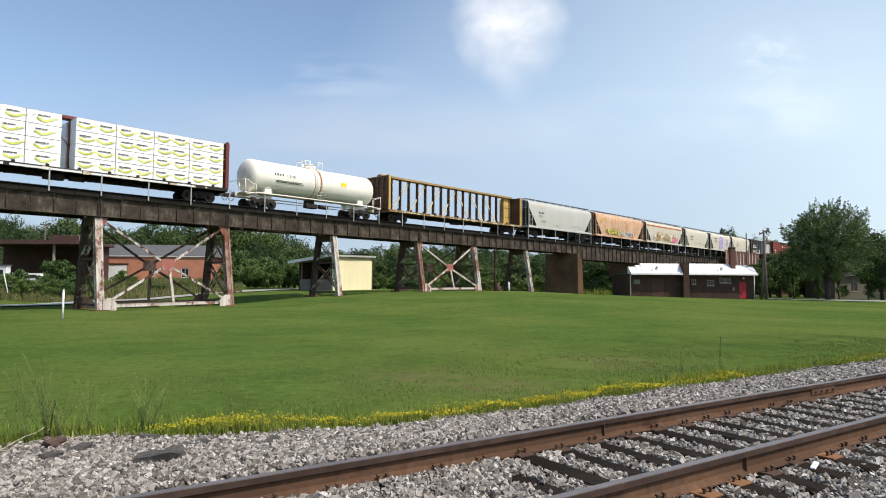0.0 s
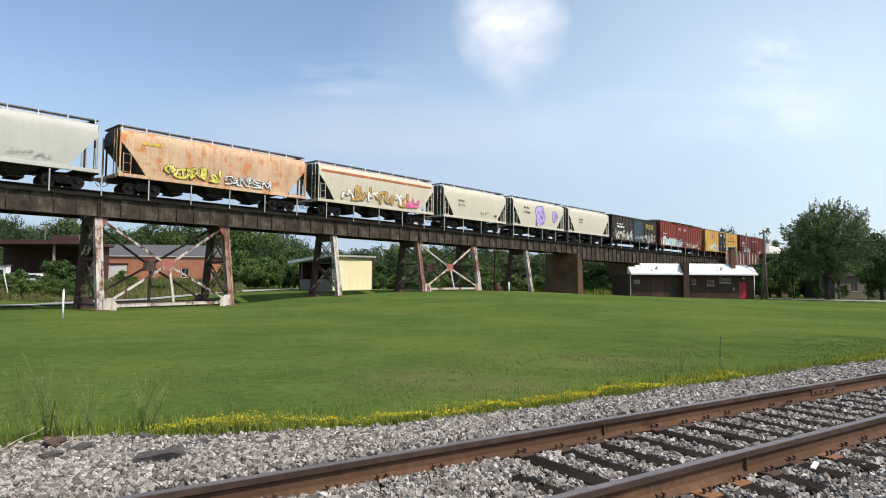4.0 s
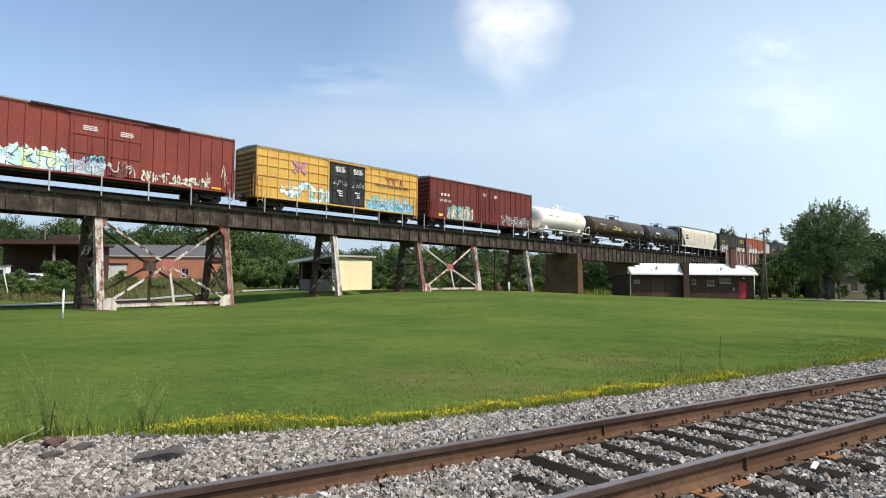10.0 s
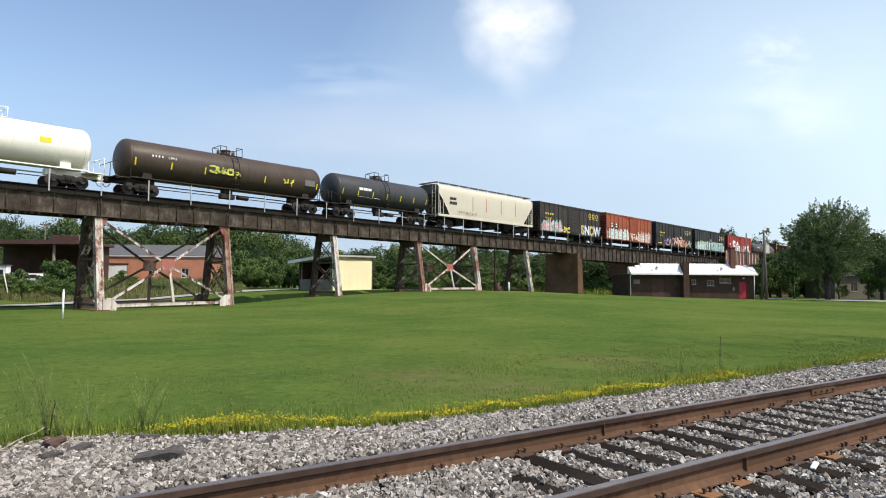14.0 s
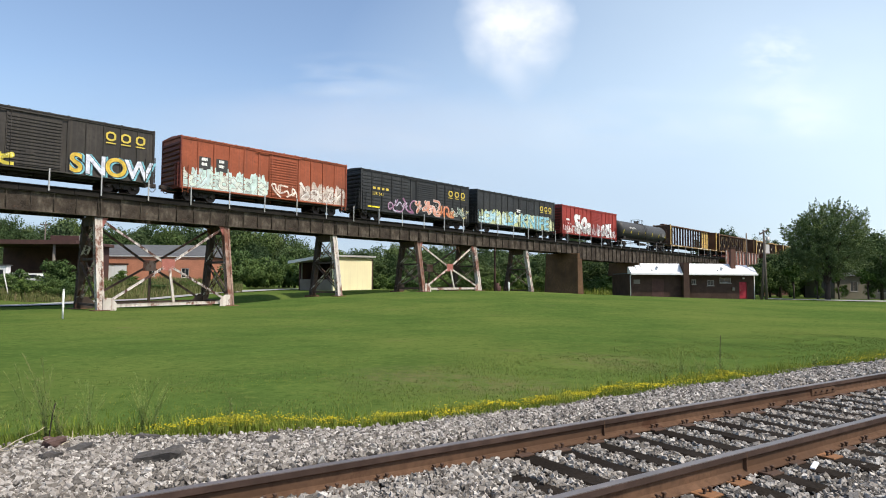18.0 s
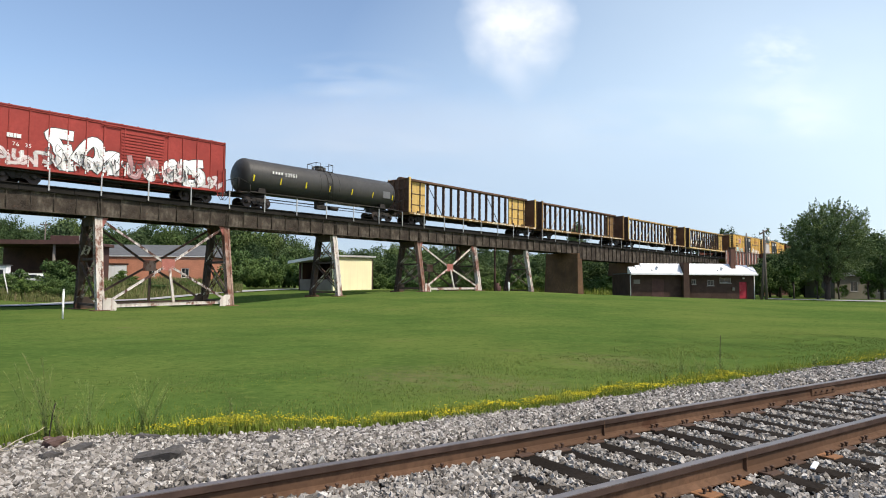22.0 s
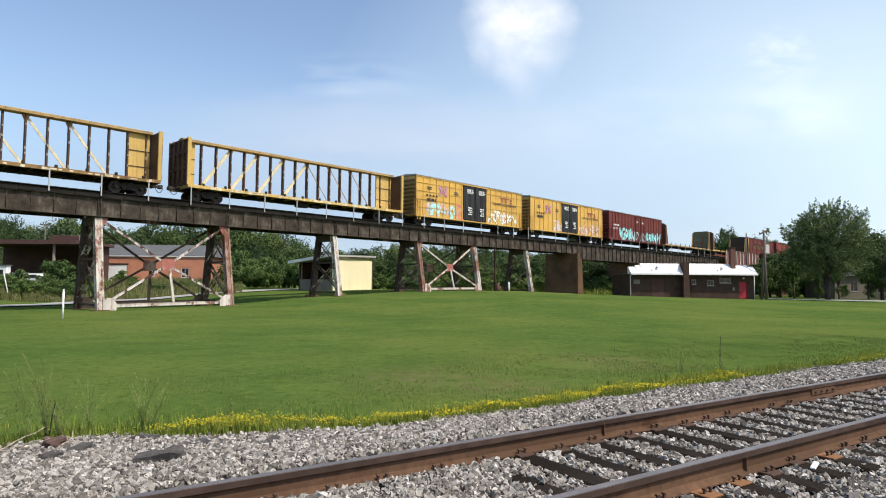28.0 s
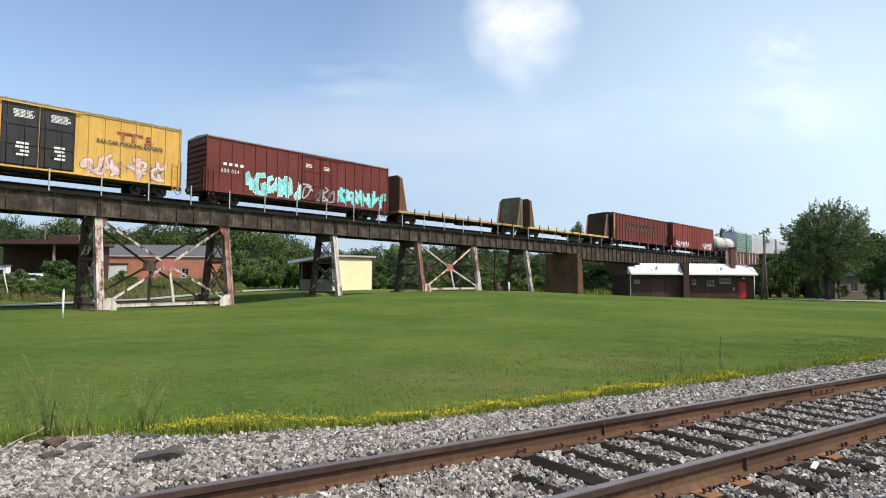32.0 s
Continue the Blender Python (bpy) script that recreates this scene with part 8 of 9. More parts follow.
def lumber_load(s0, s1, mat):
    """Wrapped packs of lumber, four high on both sides of the centre beam, each keyed with its car."""
    wrap = []
    cols = [(0.5, 3.35), (3.4, 6.25), (6.3, 9.15), (9.2, 11.15), (12.0, 14.45), (14.5, 17.0), (17.05, 19.6), (19.65, 22.3)]
    centre = (s0 + s1) / 2
    for c, (a, b) in enumerate(cols):
        for row in range(4):
            for sd in (-1, 1):
                rnd = random.Random(c * 10 + row)
                w = b - a
                z0 = 1.16 + row * 0.865
                pk = thing("lumber_pack", "white-wrapped pack of lumber with a yellow emblem", "lumber pack", "lumber packs on the flat car")
                mb = MB()
                nx, nz = 10, 4
                vs = []
                y0, y1 = (-1.42, -0.36) if sd < 0 else (0.36, 1.42)
                for face_y, sg in ((y0, -1), (y1, 1)):
                    for i in range(nx + 1):
                        for j in range(nz + 1):
                            d = 0.045 * noise.noise(Vector((i * 1.7 + c * 9, j * 1.9 + row * 5, sg))) if 0 < i < nx and 0 < j < nz else 0
                            vs.append((-w / 2 + w * i / nx, face_y + d, 0.85 * j / nz))
                m = (nx + 1) * (nz + 1)
                fs = []
                for i in range(nx):
                    for j in range(nz):
                        k = i * (nz + 1) + j
                        fs.append([k, k + nz + 1, k + nz + 2, k + 1])
                        fs.append([m + k, m + k + 1, m + k + nz + 2, m + k + nz + 1])
                for i in range(nx):
                    k, l = i * (nz + 1), i * (nz + 1) + nz
                    fs.append([k, m + k, m + k + nz + 1, k + nz + 1])
                    fs.append([l, l + nz + 1, m + l + nz + 1, m + l])
                for j in range(nz):
                    k, l = j, nx * (nz + 1) + j
                    fs.append([k, k + 1, m + k + 1, m + k])
                    fs.append([l, m + l, m + l + 1, l + 1])
                mb.add(vs, fs)
                part("wrapper", mb, mat, pk)
                if sd < 0:
                    n = 2 if w > 2.2 else 1
                    for k in range(n):
                        cx = -w / 2 + w * (k + 0.5) / n + rnd.uniform(-0.1, 0.1)
                        em = MB()
                        pts = [(cx - 0.42 + 0.14 * q, 0.40 - 0.16 * math.sin(q / 6 * math.pi)) for q in range(7)]
                        stroke(em, pts, 0.12, y0 - 0.03)
                        stroke(em, [(cx + 0.40, 0.42), (cx + 0.72, 0.47)], 0.05, y0 - 0.034)
                        part("emblem", em, spray((0.66, 0.70, 0.12)), pk, "yellow-green crescent")
                        bars(pk, cx - 0.45, 0.52, 0.85, 1, 0.085, M_INK_GREY, y0 - 0.028, c + row)
                    sm = MB().box(-w / 2 - 0.01, w / 2 + 0.01, y0 - 0.006, y0 + 0.01, -0.012, 0.012)
                    part("strap", sm, M_INK_BLACK, pk)
                s = s0 + (a + b) / 2
                LOAD.append((pk, s, z0))


LOAD = []
WHITE_TANK = painted("white_tank_paint", (0.86, 0.83, 0.75), 0.05, 0.38, 0.05, (0.35, 0.2, 0.1), 0.16, (0.42, 0.36, 0.28), bump_d=0.001)
BROWN_TANK = painted("brown_black_tank", (0.070, 0.052, 0.040), 0.2, 0.45, 0.0, streak=0.3, dirt=(0.10, 0.08, 0.06), bump_d=0.001)
BLACK_TANK = painted("black_tank", (0.050, 0.052, 0.056), 0.18, 0.42, 0.0, streak=0.25, dirt=(0.09, 0.085, 0.08), bump_d=0.001)
GREY_TANK = painted("dark_grey_tank", (0.060, 0.058, 0.054), 0.15, 0.45, 0.0, streak=0.25, dirt=(0.035, 0.033, 0.03), bump_d=0.001)
H_GREY = painted("pale_grey_hopper", (0.49, 0.49, 0.455), 0.07, 0.55, 0.03, (0.3, 0.2, 0.12), 0.22, (0.30, 0.28, 0.24))
H_RUST = painted("rust_stained_hopper", (0.62, 0.43, 0.28), 0.20, 0.65, 0.44, (0.52, 0.215, 0.085), 0.55, (0.40, 0.19, 0.09))
H_TAN = painted("dirty_cream_hopper", (0.56, 0.52, 0.42), 0.08, 0.6, 0.20, (0.42, 0.20, 0.09), 0.35, (0.40, 0.28, 0.16))
H_CREAM = painted("cream_hopper", (0.56, 0.525, 0.43), 0.06, 0.55, 0.02, (0.3, 0.2, 0.1), 0.18, (0.42, 0.37, 0.26))
# slope sheets: shadow at the car ends put into a dark streaked colour
H_END = painted("shaded_slope_sheet", (0.10, 0.095, 0.085), 0.25, 0.8, 0.1, streak=0.4)
RED = painted("oxide_red_boxcar", (0.235, 0.050, 0.038), 0.20, 0.6, 0.14, (0.13, 0.045, 0.03), 0.5, (0.13, 0.045, 0.035))
MAROON = painted("maroon_boxcar", (0.150, 0.034, 0.027), 0.20, 0.6, 0.14, (0.10, 0.04, 0.03), 0.25, (0.08, 0.03, 0.025))
BRIGHTRED = painted("bright_red_boxcar", (0.32, 0.046, 0.036), 0.18, 0.55, 0.10, (0.15, 0.05, 0.03), 0.18, (0.2, 0.045, 0.035))
ORANGE = painted("orange_red_boxcar", (0.33, 0.088, 0.042), 0.22, 0.65, 0.28, (0.20, 0.060, 0.032), 0.6, (0.16, 0.06, 0.04))
YELLOW = painted("boxcar_yellow", (0.63, 0.385, 0.092), 0.12, 0.55, 0.09, (0.36, 0.18, 0.05), 0.45, (0.36, 0.20, 0.05))
BLACKBOX = painted("black_boxcar", (0.046, 0.041, 0.037), 0.30, 0.6, 0.20, (0.075, 0.055, 0.040), 0.5, (0.085, 0.072, 0.058))
BLUEBOX = painted("blue_black_boxcar", (0.036, 0.039, 0.042), 0.28, 0.6, 0.12, (0.07, 0.055, 0.042), 0.4, (0.072, 0.066, 0.058))
BLUEDOOR = painted("blue_door", (0.055, 0.092, 0.115), 0.15, 0.5, 0.05, streak=0.3)
DOORBLACK = painted("black_door", (0.032, 0.032, 0.034), 0.2, 0.5, 0.02, streak=0.2)
GALVROOF = painted("galvanised_roof", (0.34, 0.32, 0.30), 0.15, 0.5, 0.15, metal=0.3)
CB_YELLOW = painted("yellow_flatcar", (0.60, 0.41, 0.13), 0.15, 0.6, 0.22, (0.16, 0.07, 0.03), 0.4, (0.20, 0.11, 0.04))
CB_BROWN = painted("rusty_yellow_flatcar", (0.25, 0.155, 0.065), 0.2, 0.7, 0.35, (0.12, 0.06, 0.03), 0.5, (0.10, 0.06, 0.035))
CB_POST = painted("worn_beam_posts", (0.10, 0.06, 0.045), 0.35, 0.75, 0.25, (0.30, 0.22, 0.15), 0.4)
CB_CHORD = painted("rusty_top_chord", (0.125, 0.070, 0.045), 0.3, 0.8, 0.35, (0.09, 0.05, 0.03), 0.5)
CB_TAN = painted("tan_top_chord", (0.40, 0.27, 0.12), 0.2, 0.75, 0.2, (0.20, 0.11, 0.05), 0.4)
CB_CREAM = painted("pale_beam_braces", (0.66, 0.58, 0.40), 0.12, 0.7, 0.08, (0.30, 0.16, 0.07), 0.3)
CB_RED = painted("maroon_flatcar", (0.17, 0.045, 0.038), 0.15, 0.65, 0.1, streak=0.3)
BH_RUST = painted("rusty_bulkhead", (0.15, 0.068, 0.042), 0.3, 0.8, 0.3, (0.20, 0.10, 0.06), 0.5)
BH_GREEN = painted("green_flaking_bulkhead", (0.13, 0.17, 0.12), 0.3, 0.8, 0.48, (0.15, 0.075, 0.05), 0.5)
WRAP = painted("lumber_wrap", (0.88, 0.88, 0.87), 0.04, 0.4, 0.0, streak=0.05, dirt=(0.5, 0.5, 0.48), bump_d=0.02)
RACKGREEN = painted("green_autorack", (0.10, 0.24, 0.15), 0.12, 0.55, 0.04, streak=0.2)
RACKSILVER = painted("silver_autorack", (0.52, 0.54, 0.56), 0.1, 0.5, 0.04, streak=0.25, metal=0.2)


def build_train():
    # loaded flat car
    c = centrebeam("maroon centre-beam flat car loaded with wrapped lumber", 1.4, 24.1, CB_RED, CB_RED, 4.95, (0, 0), 15, deck=M_UNDER)
    bars(c, -10.5, 0.93, 20, 1, 0.14, M_INK_WHITE, -1.508, 1)
    lumber_load(1.4, 24.1, WRAP)
    c = tank_car("white tank car with rust-streaked middle and side rail", 26.2, 39.4, WHITE_TANK, 1.43, 2.66, WHITE_TANK, False)
    st = MB().lathe([(-0.46, 1.434), (-0.44, 1.437), (-0.39, 1.437), (-0.37, 1.434)], 0, 2.66, 40)
    st.lathe([(0.10, 1.434), (0.12, 1.437), (0.26, 1.437), (0.28, 1.434)], 0, 2.66, 40)
    part("rust_band", st, painted("rust_streak", (0.42, 0.20, 0.08), 0.2, 0.7, 0.4, (0.55, 0.45, 0.35), 0.3), c, "rust-stained band")
    blocks(c, -4.6, 2.75, 1.0, 0.24, 4, M_INK_BLACK, -1.442)
    lettering(c, "715150", -3.4, 2.75, 0.30, M_INK_BLACK, -1.442)
    part("placard", MB().box(2.3, 2.95, -1.445, -1.425, 2.65, 3.0), M_TAPE, c, "yellow hazard placard")
    bars(c, -4.5, 2.35, 3.0, 2, 0.06, M_INK_BLACK, -1.405)
    centrebeam("yellow empty centre-beam flat car with cream braces", 41.0, 62.9, CB_YELLOW, CB_POST, 4.75, (0, 1.6), 17, deck=CB_BROWN, chord=CB_TAN, diag=CB_CREAM, style="cream")
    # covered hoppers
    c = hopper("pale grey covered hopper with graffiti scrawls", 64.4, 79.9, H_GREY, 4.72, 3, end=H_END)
    blocks(c, -5.6, 2.95, 1.3, 0.26, 4, M_INK_BLACK, -1.53)
    lettering(c, "27711", -5.6, 2.5, 0.36, M_INK_BLACK, -1.53, 1.1)
    part("faded_panel", MB().box(-6.5, -4.2, -1.50, -1.49, 3.75, 3.98), H_CREAM, c, "faded cream stripe")
    scrawl(c, -5.0, -3.8, 1.9, 2.25, (0.05, 0.05, 0.05), 31, -1.53)
    scrawl(c, -1.6, -0.9, 1.5, 1.8, (0.22, 0.22, 0.21), 32, -1.53)
    scrawl(c, 2.5, 5.0, 1.6, 2.0, (0.25, 0.25, 0.22), 33, -1.53)
    c = hopper("orange rust-stained covered hopper with sprayed lettering", 81.1, 96.4, H_RUST, 4.72, 3, end=H_END)
    bars(c, -6.3, 3.5, 2.0, 1, 0.2, M_INK_YELLOW, -1.53, 3)
    graffiti(c, -4.6, -0.4, 1.45, 2.6, [(0.55, 0.48, 0.05)], (0.03, 0.03, 0.03), 41, -1.52)
    graffiti(c, 0.2, 4.0, 1.45, 2.3, [(0.7, 0.7, 0.68)], (0.06, 0.06, 0.06), 42, -1.52, thick=0.16)
    c = hopper("dirty cream covered hopper with rusty top and gold graffiti", 97.6, 112.3, H_TAN, 4.72, 3, H_RUST, end=H_END)
    graffiti(c, -4.6, 3.4, 1.5, 3.0, [(0.42, 0.26, 0.05), (0.72, 0.72, 0.66), (0.42, 0.26, 0.05)], (0.16, 0.05, 0.03), 43, -1.52, 7)
    graffiti(c, 3.2, 5.0, 1.5, 2.6, [(0.62, 0.10, 0.28)], (0.45, 0.06, 0.2), 44, -1.525, 2)
    part("rust_cap", MB().box(-7.0, 7.0, -1.503, -1.42, 3.72, 3.98, 0.03), painted("rust_along_eave", (0.46, 0.17, 0.07), 0.25, 0.75, 0.3, (0.58, 0.5, 0.38), 0.5), c, "rust along the eave")
    c = hopper("cream covered hopper with black stencilled marks", 113.8, 124.8, H_CREAM, 4.72, 2, cut=1.6, end=H_END)
    blocks(c, -3.2, 2.9, 1.1, 0.3, 4, M_INK_BLACK, -1.53)
    lettering(c, "307719", -3.2, 2.42, 0.36, M_INK_BLACK, -1.53, 1.1)
    scrawl(c, 0.6, 2.2, 1.6, 2.2, (0.06, 0.06, 0.06), 51, -1.53)
    part("data_plate", MB().box(3.2, 3.6, -1.53, -1.515, 1.75, 1.95), M_INK_BLACK, c)
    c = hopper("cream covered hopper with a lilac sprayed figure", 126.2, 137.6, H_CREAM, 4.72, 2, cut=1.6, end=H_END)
    blocks(c, -3.6, 3.3, 1.3, 0.32, 4, M_INK_BLACK, -1.53)
    lettering(c, "243860", -3.6, 2.75, 0.45, M_INK_BLACK, -1.53, 1.1)
    for (x, z, k) in ((0.0, 2.5, 1.0), (3.4, 2.75, 0.55)):
        ol, fi = MB(), MB()
        for j, (dx, dz, r) in enumerate(((-0.35, 0.7, 0.62), (0.35, 0.85, 0.55), (0.0, 0.1, 0.75), (-0.2, -0.6, 0.62), (0.55, -0.3, 0.5), (0.9, 0.15, 0.35))):
            disc(ol, x + dx * k, z + dz * k, r * k + 0.07, -1.515 - 0.0004 * j, 18)
            disc(fi, x + dx * k, z + dz * k, r * k, -1.522 - 0.0004 * j, 18)
        part("graffiti", ol, spray((0.07, 0.04, 0.13)), c, "dark sprayed outline")
        part("graffiti", fi, spray((0.42, 0.34, 0.66)), c, "rounded lilac sprayed figure")
        scrawl(c, x - 0.6 * k, x + 0.9 * k, z - 0.8 * k, z + 0.9 * k, (0.07, 0.04, 0.13), 55, -1.528, 0.05)
    c = hopper("cream covered hopper, clean sides", 138.7, 150.0, H_CREAM, 4.72, 2, cut=1.6, end=H_END)
    blocks(c, -3.0, 2.9, 1.2, 0.26, 4, M_INK_BLACK, -1.53)
    lettering(c, "304589", -3.0, 2.5, 0.34, M_INK_BLACK, -1.53, 1.1)
    # boxcars
    c = boxcar("boxcar", "black boxcar with a blue ribbed door and pale graffiti", 151.2, 166.5, BLACKBOX, 4.62, doors=((6.95, 3.05, "corrugated"),), posts=14, door=BLUEDOOR)
    blocks(c, 3.5, 3.3, 3.0, 0.60, 3, M_INK_YELLOW)
    blocks(c, -6.4, 3.15, 2.1, 0.28, 4, M_INK_WHITE)
    bars(c, -6.3, 2.75, 2.9, 1, 0.25, M_INK_WHITE)
    graffiti(c, -7.2, -0.9, 1.15, 2.45, [(0.55, 0.55, 0.50), (0.06, 0.06, 0.06), (0.50, 0.45, 0.30)], (0.42, 0.40, 0.36), 61, thick=0.3)
    graffiti(c, 2.5, 7.4, 1.15, 2.3, [(0.40, 0.36, 0.30), (0.5, 0.5, 0.5)], (0.14, 0.13, 0.12), 62, thick=0.14)
    scrawl(c, -0.4, 2.2, 1.3, 1.8, (0.6, 0.62, 0.65), 63, -1.525, 0.07)
    part("amber_panel", MB().box(-7.3, -6.7, -1.44, -1.43, 1.55, 1.8), M_TAPEORANGE, c)
    part("amber_panel", MB().box(6.9, 7.3, -1.44, -1.43, 1.3, 1.5), M_TAPEORANGE, c)
    big = ((8.55, 1.9, "plug"), (10.5, 1.9, "plug"))
    c = boxcar("boxcar", "oxide-red high-cube boxcar with mint and white graffiti", 168.1, 186.6, RED, 5.15, GALVROOF, MAROON, doors=((6.90, 2.22, "plug"), (9.22, 2.26, "plug")), posts=21)
    part("door_track", MB().box(-4.6, 4.88, -1.60, -1.515, 4.98, 5.12, 0.01), M_UNDER, c, "long dark upper door track")
    blocks(c, -8.2, 2.75, 1.5, 0.3, 4, M_INK_WHITE)
    graffiti(c, -9.0, -2.0, 1.0, 2.25, [(0.48, 0.72, 0.70), (0.58, 0.74, 0.34), (0.74, 0.80, 0.82), (0.40, 0.62, 0.74)], (0.04, 0.09, 0.13), 71, cloud=(0.52, 0.72, 0.74), letters=6, thick=0.4)
    graffiti(c, -2.3, -0.2, 0.95, 1.75, [(0.46, 0.60, 0.62), (0.40, 0.34, 0.50)], (0.16, 0.12, 0.24), 76, -1.525, cloud=(0.44, 0.50, 0.54), letters=3)
    graffiti(c, -1.55, -0.25, 1.72, 2.25, [(0.12, 0.40, 0.52)], (0.02, 0.03, 0.05), 74, -1.525, letters=4, thick=0.2)
    graffiti(c, 0.05, 1.7, 1.2, 1.9, [(0.20, 0.05, 0.045), (0.5, 0.42, 0.38)], (0.10, 0.035, 0.03), 72, -1.525, thick=0.15)
    graffiti(c, 2.3, 7.3, 1.05, 1.65, [(0.62, 0.58, 0.46), (0.70, 0.67, 0.58)], (0.10, 0.05, 0.04), 73, thick=0.2, letters=11)
    scrawl(c, 8.0, 8.7, 1.1, 2.9, (0.60, 0.52, 0.48), 75, -1.485, 0.05)
    scrawl(c, 6.8, 7.5, 1.3, 2.3, (0.46, 0.30, 0.28), 77, -1.485, 0.05)
    part("amber_panel", MB().box(7.4, 8.2, -1.49, -1.482, 0.98, 1.12), M_TAPEORANGE, c)
    bars(c, -1.6, 4.1, 1.0, 3, 0.07, M_INK_WHITE, -1.52)
    bars(c, 0.75, 4.05, 1.0, 3, 0.07, M_INK_WHITE, -1.52)
    c = boxcar("boxcar", "yellow high-cube boxcar with black doors and blue graffiti", 188.5, 206.9, YELLOW, 5.05, GALVROOF, CB_BROWN, DOORBLACK, doors=((7.35, 2.0, "plug"), (9.4, 2.0, "plug")), posts=18, grid=(1.75, 2.6, 3.45, 4.2))
    graffiti(c, -6.8, -1.7, 1.1, 2.55, [(0.10, 0.55, 0.66), (0.75, 0.80, 0.80)], (0.02, 0.05, 0.08), 81, shine=(0.8, 0.85, 0.85))
    graffiti(c, 2.5, 8.6, 1.1, 2.1, [(0.16, 0.48, 0.62), (0.36, 0.52, 0.72)], (0.04, 0.06, 0.12), 82, cloud=(0.20, 0.52, 0.66))
    rail_emblem(c, -5.0, 3.75)
    slogan(c)
    for x in (-1.3, 0.75):
        bars(c, x, 4.35, 1.2, 6, 0.05, M_INK_WHITE, -1.52)
        scrawl(c, x - 0.2, x + 1.3, 2.6, 3.2, (0.35, 0.35, 0.35), int(83 + x), -1.52, 0.05)
        bars(c, x + 0.2, 2.15, 0.7, 3, 0.12, M_INK_WHITE, -1.52)
    c = boxcar("boxcar", "maroon high-cube boxcar with cream graffiti", 208.7, 227.1, MAROON, 5.2, GALVROOF, MAROON, doors=((7.95, 1.9, "plug"), (9.9, 1.9, "plug")), posts=17)
    blocks(c, -7.6, 3.25, 1.5, 0.36, 3, M_INK_WHITE)
    lettering(c, "60 80 60", -7.7, 2.65, 0.42, M_INK_WHITE, -1.486, 1.2)
    graffiti(c, -6.4, -2.4, 1.05, 2.35, [(0.60, 0.50, 0.36), (0.66, 0.55, 0.42)], (0.04, 0.04, 0.04), 91, cloud=(0.18, 0.36, 0.36), letters=4)
    graffiti(c, 3.2, 8.7, 1.05, 2.15, [(0.04, 0.04, 0.045)], (0.74, 0.74, 0.74), 92, thick=0.2)
    bars(c, -0.6, 4.2, 0.75, 3, 0.07, M_INK_WHITE, -1.52)
    bars(c, 1.4, 4.15, 0.75, 3, 0.07, M_INK_WHITE, -1.52)
    part("amber_panel", MB().box(-7.8, -7.2, -1.44, -1.43, 1.1, 1.35), M_TAPE, c)
    # tank cars
    c = tank_car("white tank car with a yellow placard and white side rail", 229.3, 240.9, WHITE_TANK, 1.43, 2.68, WHITE_TANK, False)
    blocks(c, -4.1, 2.85, 1.1, 0.24, 4, M_INK_BLACK, -1.442)
    lettering(c, "220380", -2.7, 2.85, 0.32, M_INK_BLACK, -1.442, 1.1)
    part("placard", MB().box(2.5, 3.15, -1.445, -1.425, 2.65, 3.0), M_TAPE, c, "yellow hazard placard")
    c = tank_car("long brown-black tank car with yellow strips", 242.7, 259.5, BROWN_TANK, 1.42, 2.64)
    blocks(c, -6.6, 2.75, 0.9, 0.2, 4, M_INK_WHITE, -1.442)
    lettering(c, "53942", -5.4, 2.75, 0.26, M_INK_WHITE, -1.442)
    graffiti(c, -2.2, 0.2, 2.2, 2.8, [(0.42, 0.45, 0.03)], (0.05, 0.05, 0.02), 95, -1.425, 4)
    scrawl(c, 4.2, 5.2, 2.2, 2.7, (0.55, 0.5, 0.03), 96, -1.425, 0.1)
    part("data_panel", MB().box(6.4, 7.4, -1.445, -1.37, 2.25, 2.75), M_WALKWAY, c)
    c = tank_car("short black tank car with a railed platform", 260.9, 273.2, BLACK_TANK, 1.43, 2.66)
    bars(c, -3.6, 2.6, 1.6, 1, 0.24, M_INK_WHITE, -1.442)
    bars(c, -3.8, 2.0, 3.4, 1, 0.2, M_INK_WHITE, -1.275)
    c = hopper("cream covered hopper with rust streaks and four outlets", 274.2, 291.5, H_CREAM, 4.78, 4, end=H_END)
    for x in (-3.0, -0.6, 2.2, 5.0):
        part("rust_streak", MB().box(x - 0.05, x + 0.05, -1.515, -1.50, 2.1, 3.7), spray((0.40, 0.20, 0.09)), c, "rust streak down the side")
    scrawl(c, -5.5, -2.3, 1.5, 1.95, (0.25, 0.2, 0.12), 98, -1.52, 0.06)
    bars(c, -7.0, 3.0, 1.4, 2, 0.28, M_INK_BLACK, -1.53)
    # more boxcars
    c = boxcar("boxcar", "black boxcar with ribbed door, pink and gold graffiti", 293.2, 308.6, BLACKBOX, 4.62, doors=((6.5, 3.05, "corrugated"),), posts=14)
    blocks(c, -6.6, 3.0, 2.1, 0.3, 4, M_INK_YELLOW)
    lettering(c, "14 26 65", -6.5, 2.45, 0.38, M_INK_YELLOW, -1.486, 1.1)
    blocks(c, 4.3, 3.4, 2.9, 0.62, 3, M_INK_YELLOW)
    graffiti(c, -7.5, -2.4, 1.1, 2.4, [(0.60, 0.28, 0.34), (0.62, 0.36, 0.40)], (0.70, 0.68, 0.66), 101, cloud=(0.16, 0.36, 0.30))
    graffiti(c, -2.3, -0.9, 1.1, 1.8, [(0.62, 0.52, 0.04)], (0.3, 0.25, 0.03), 102, letters=2)
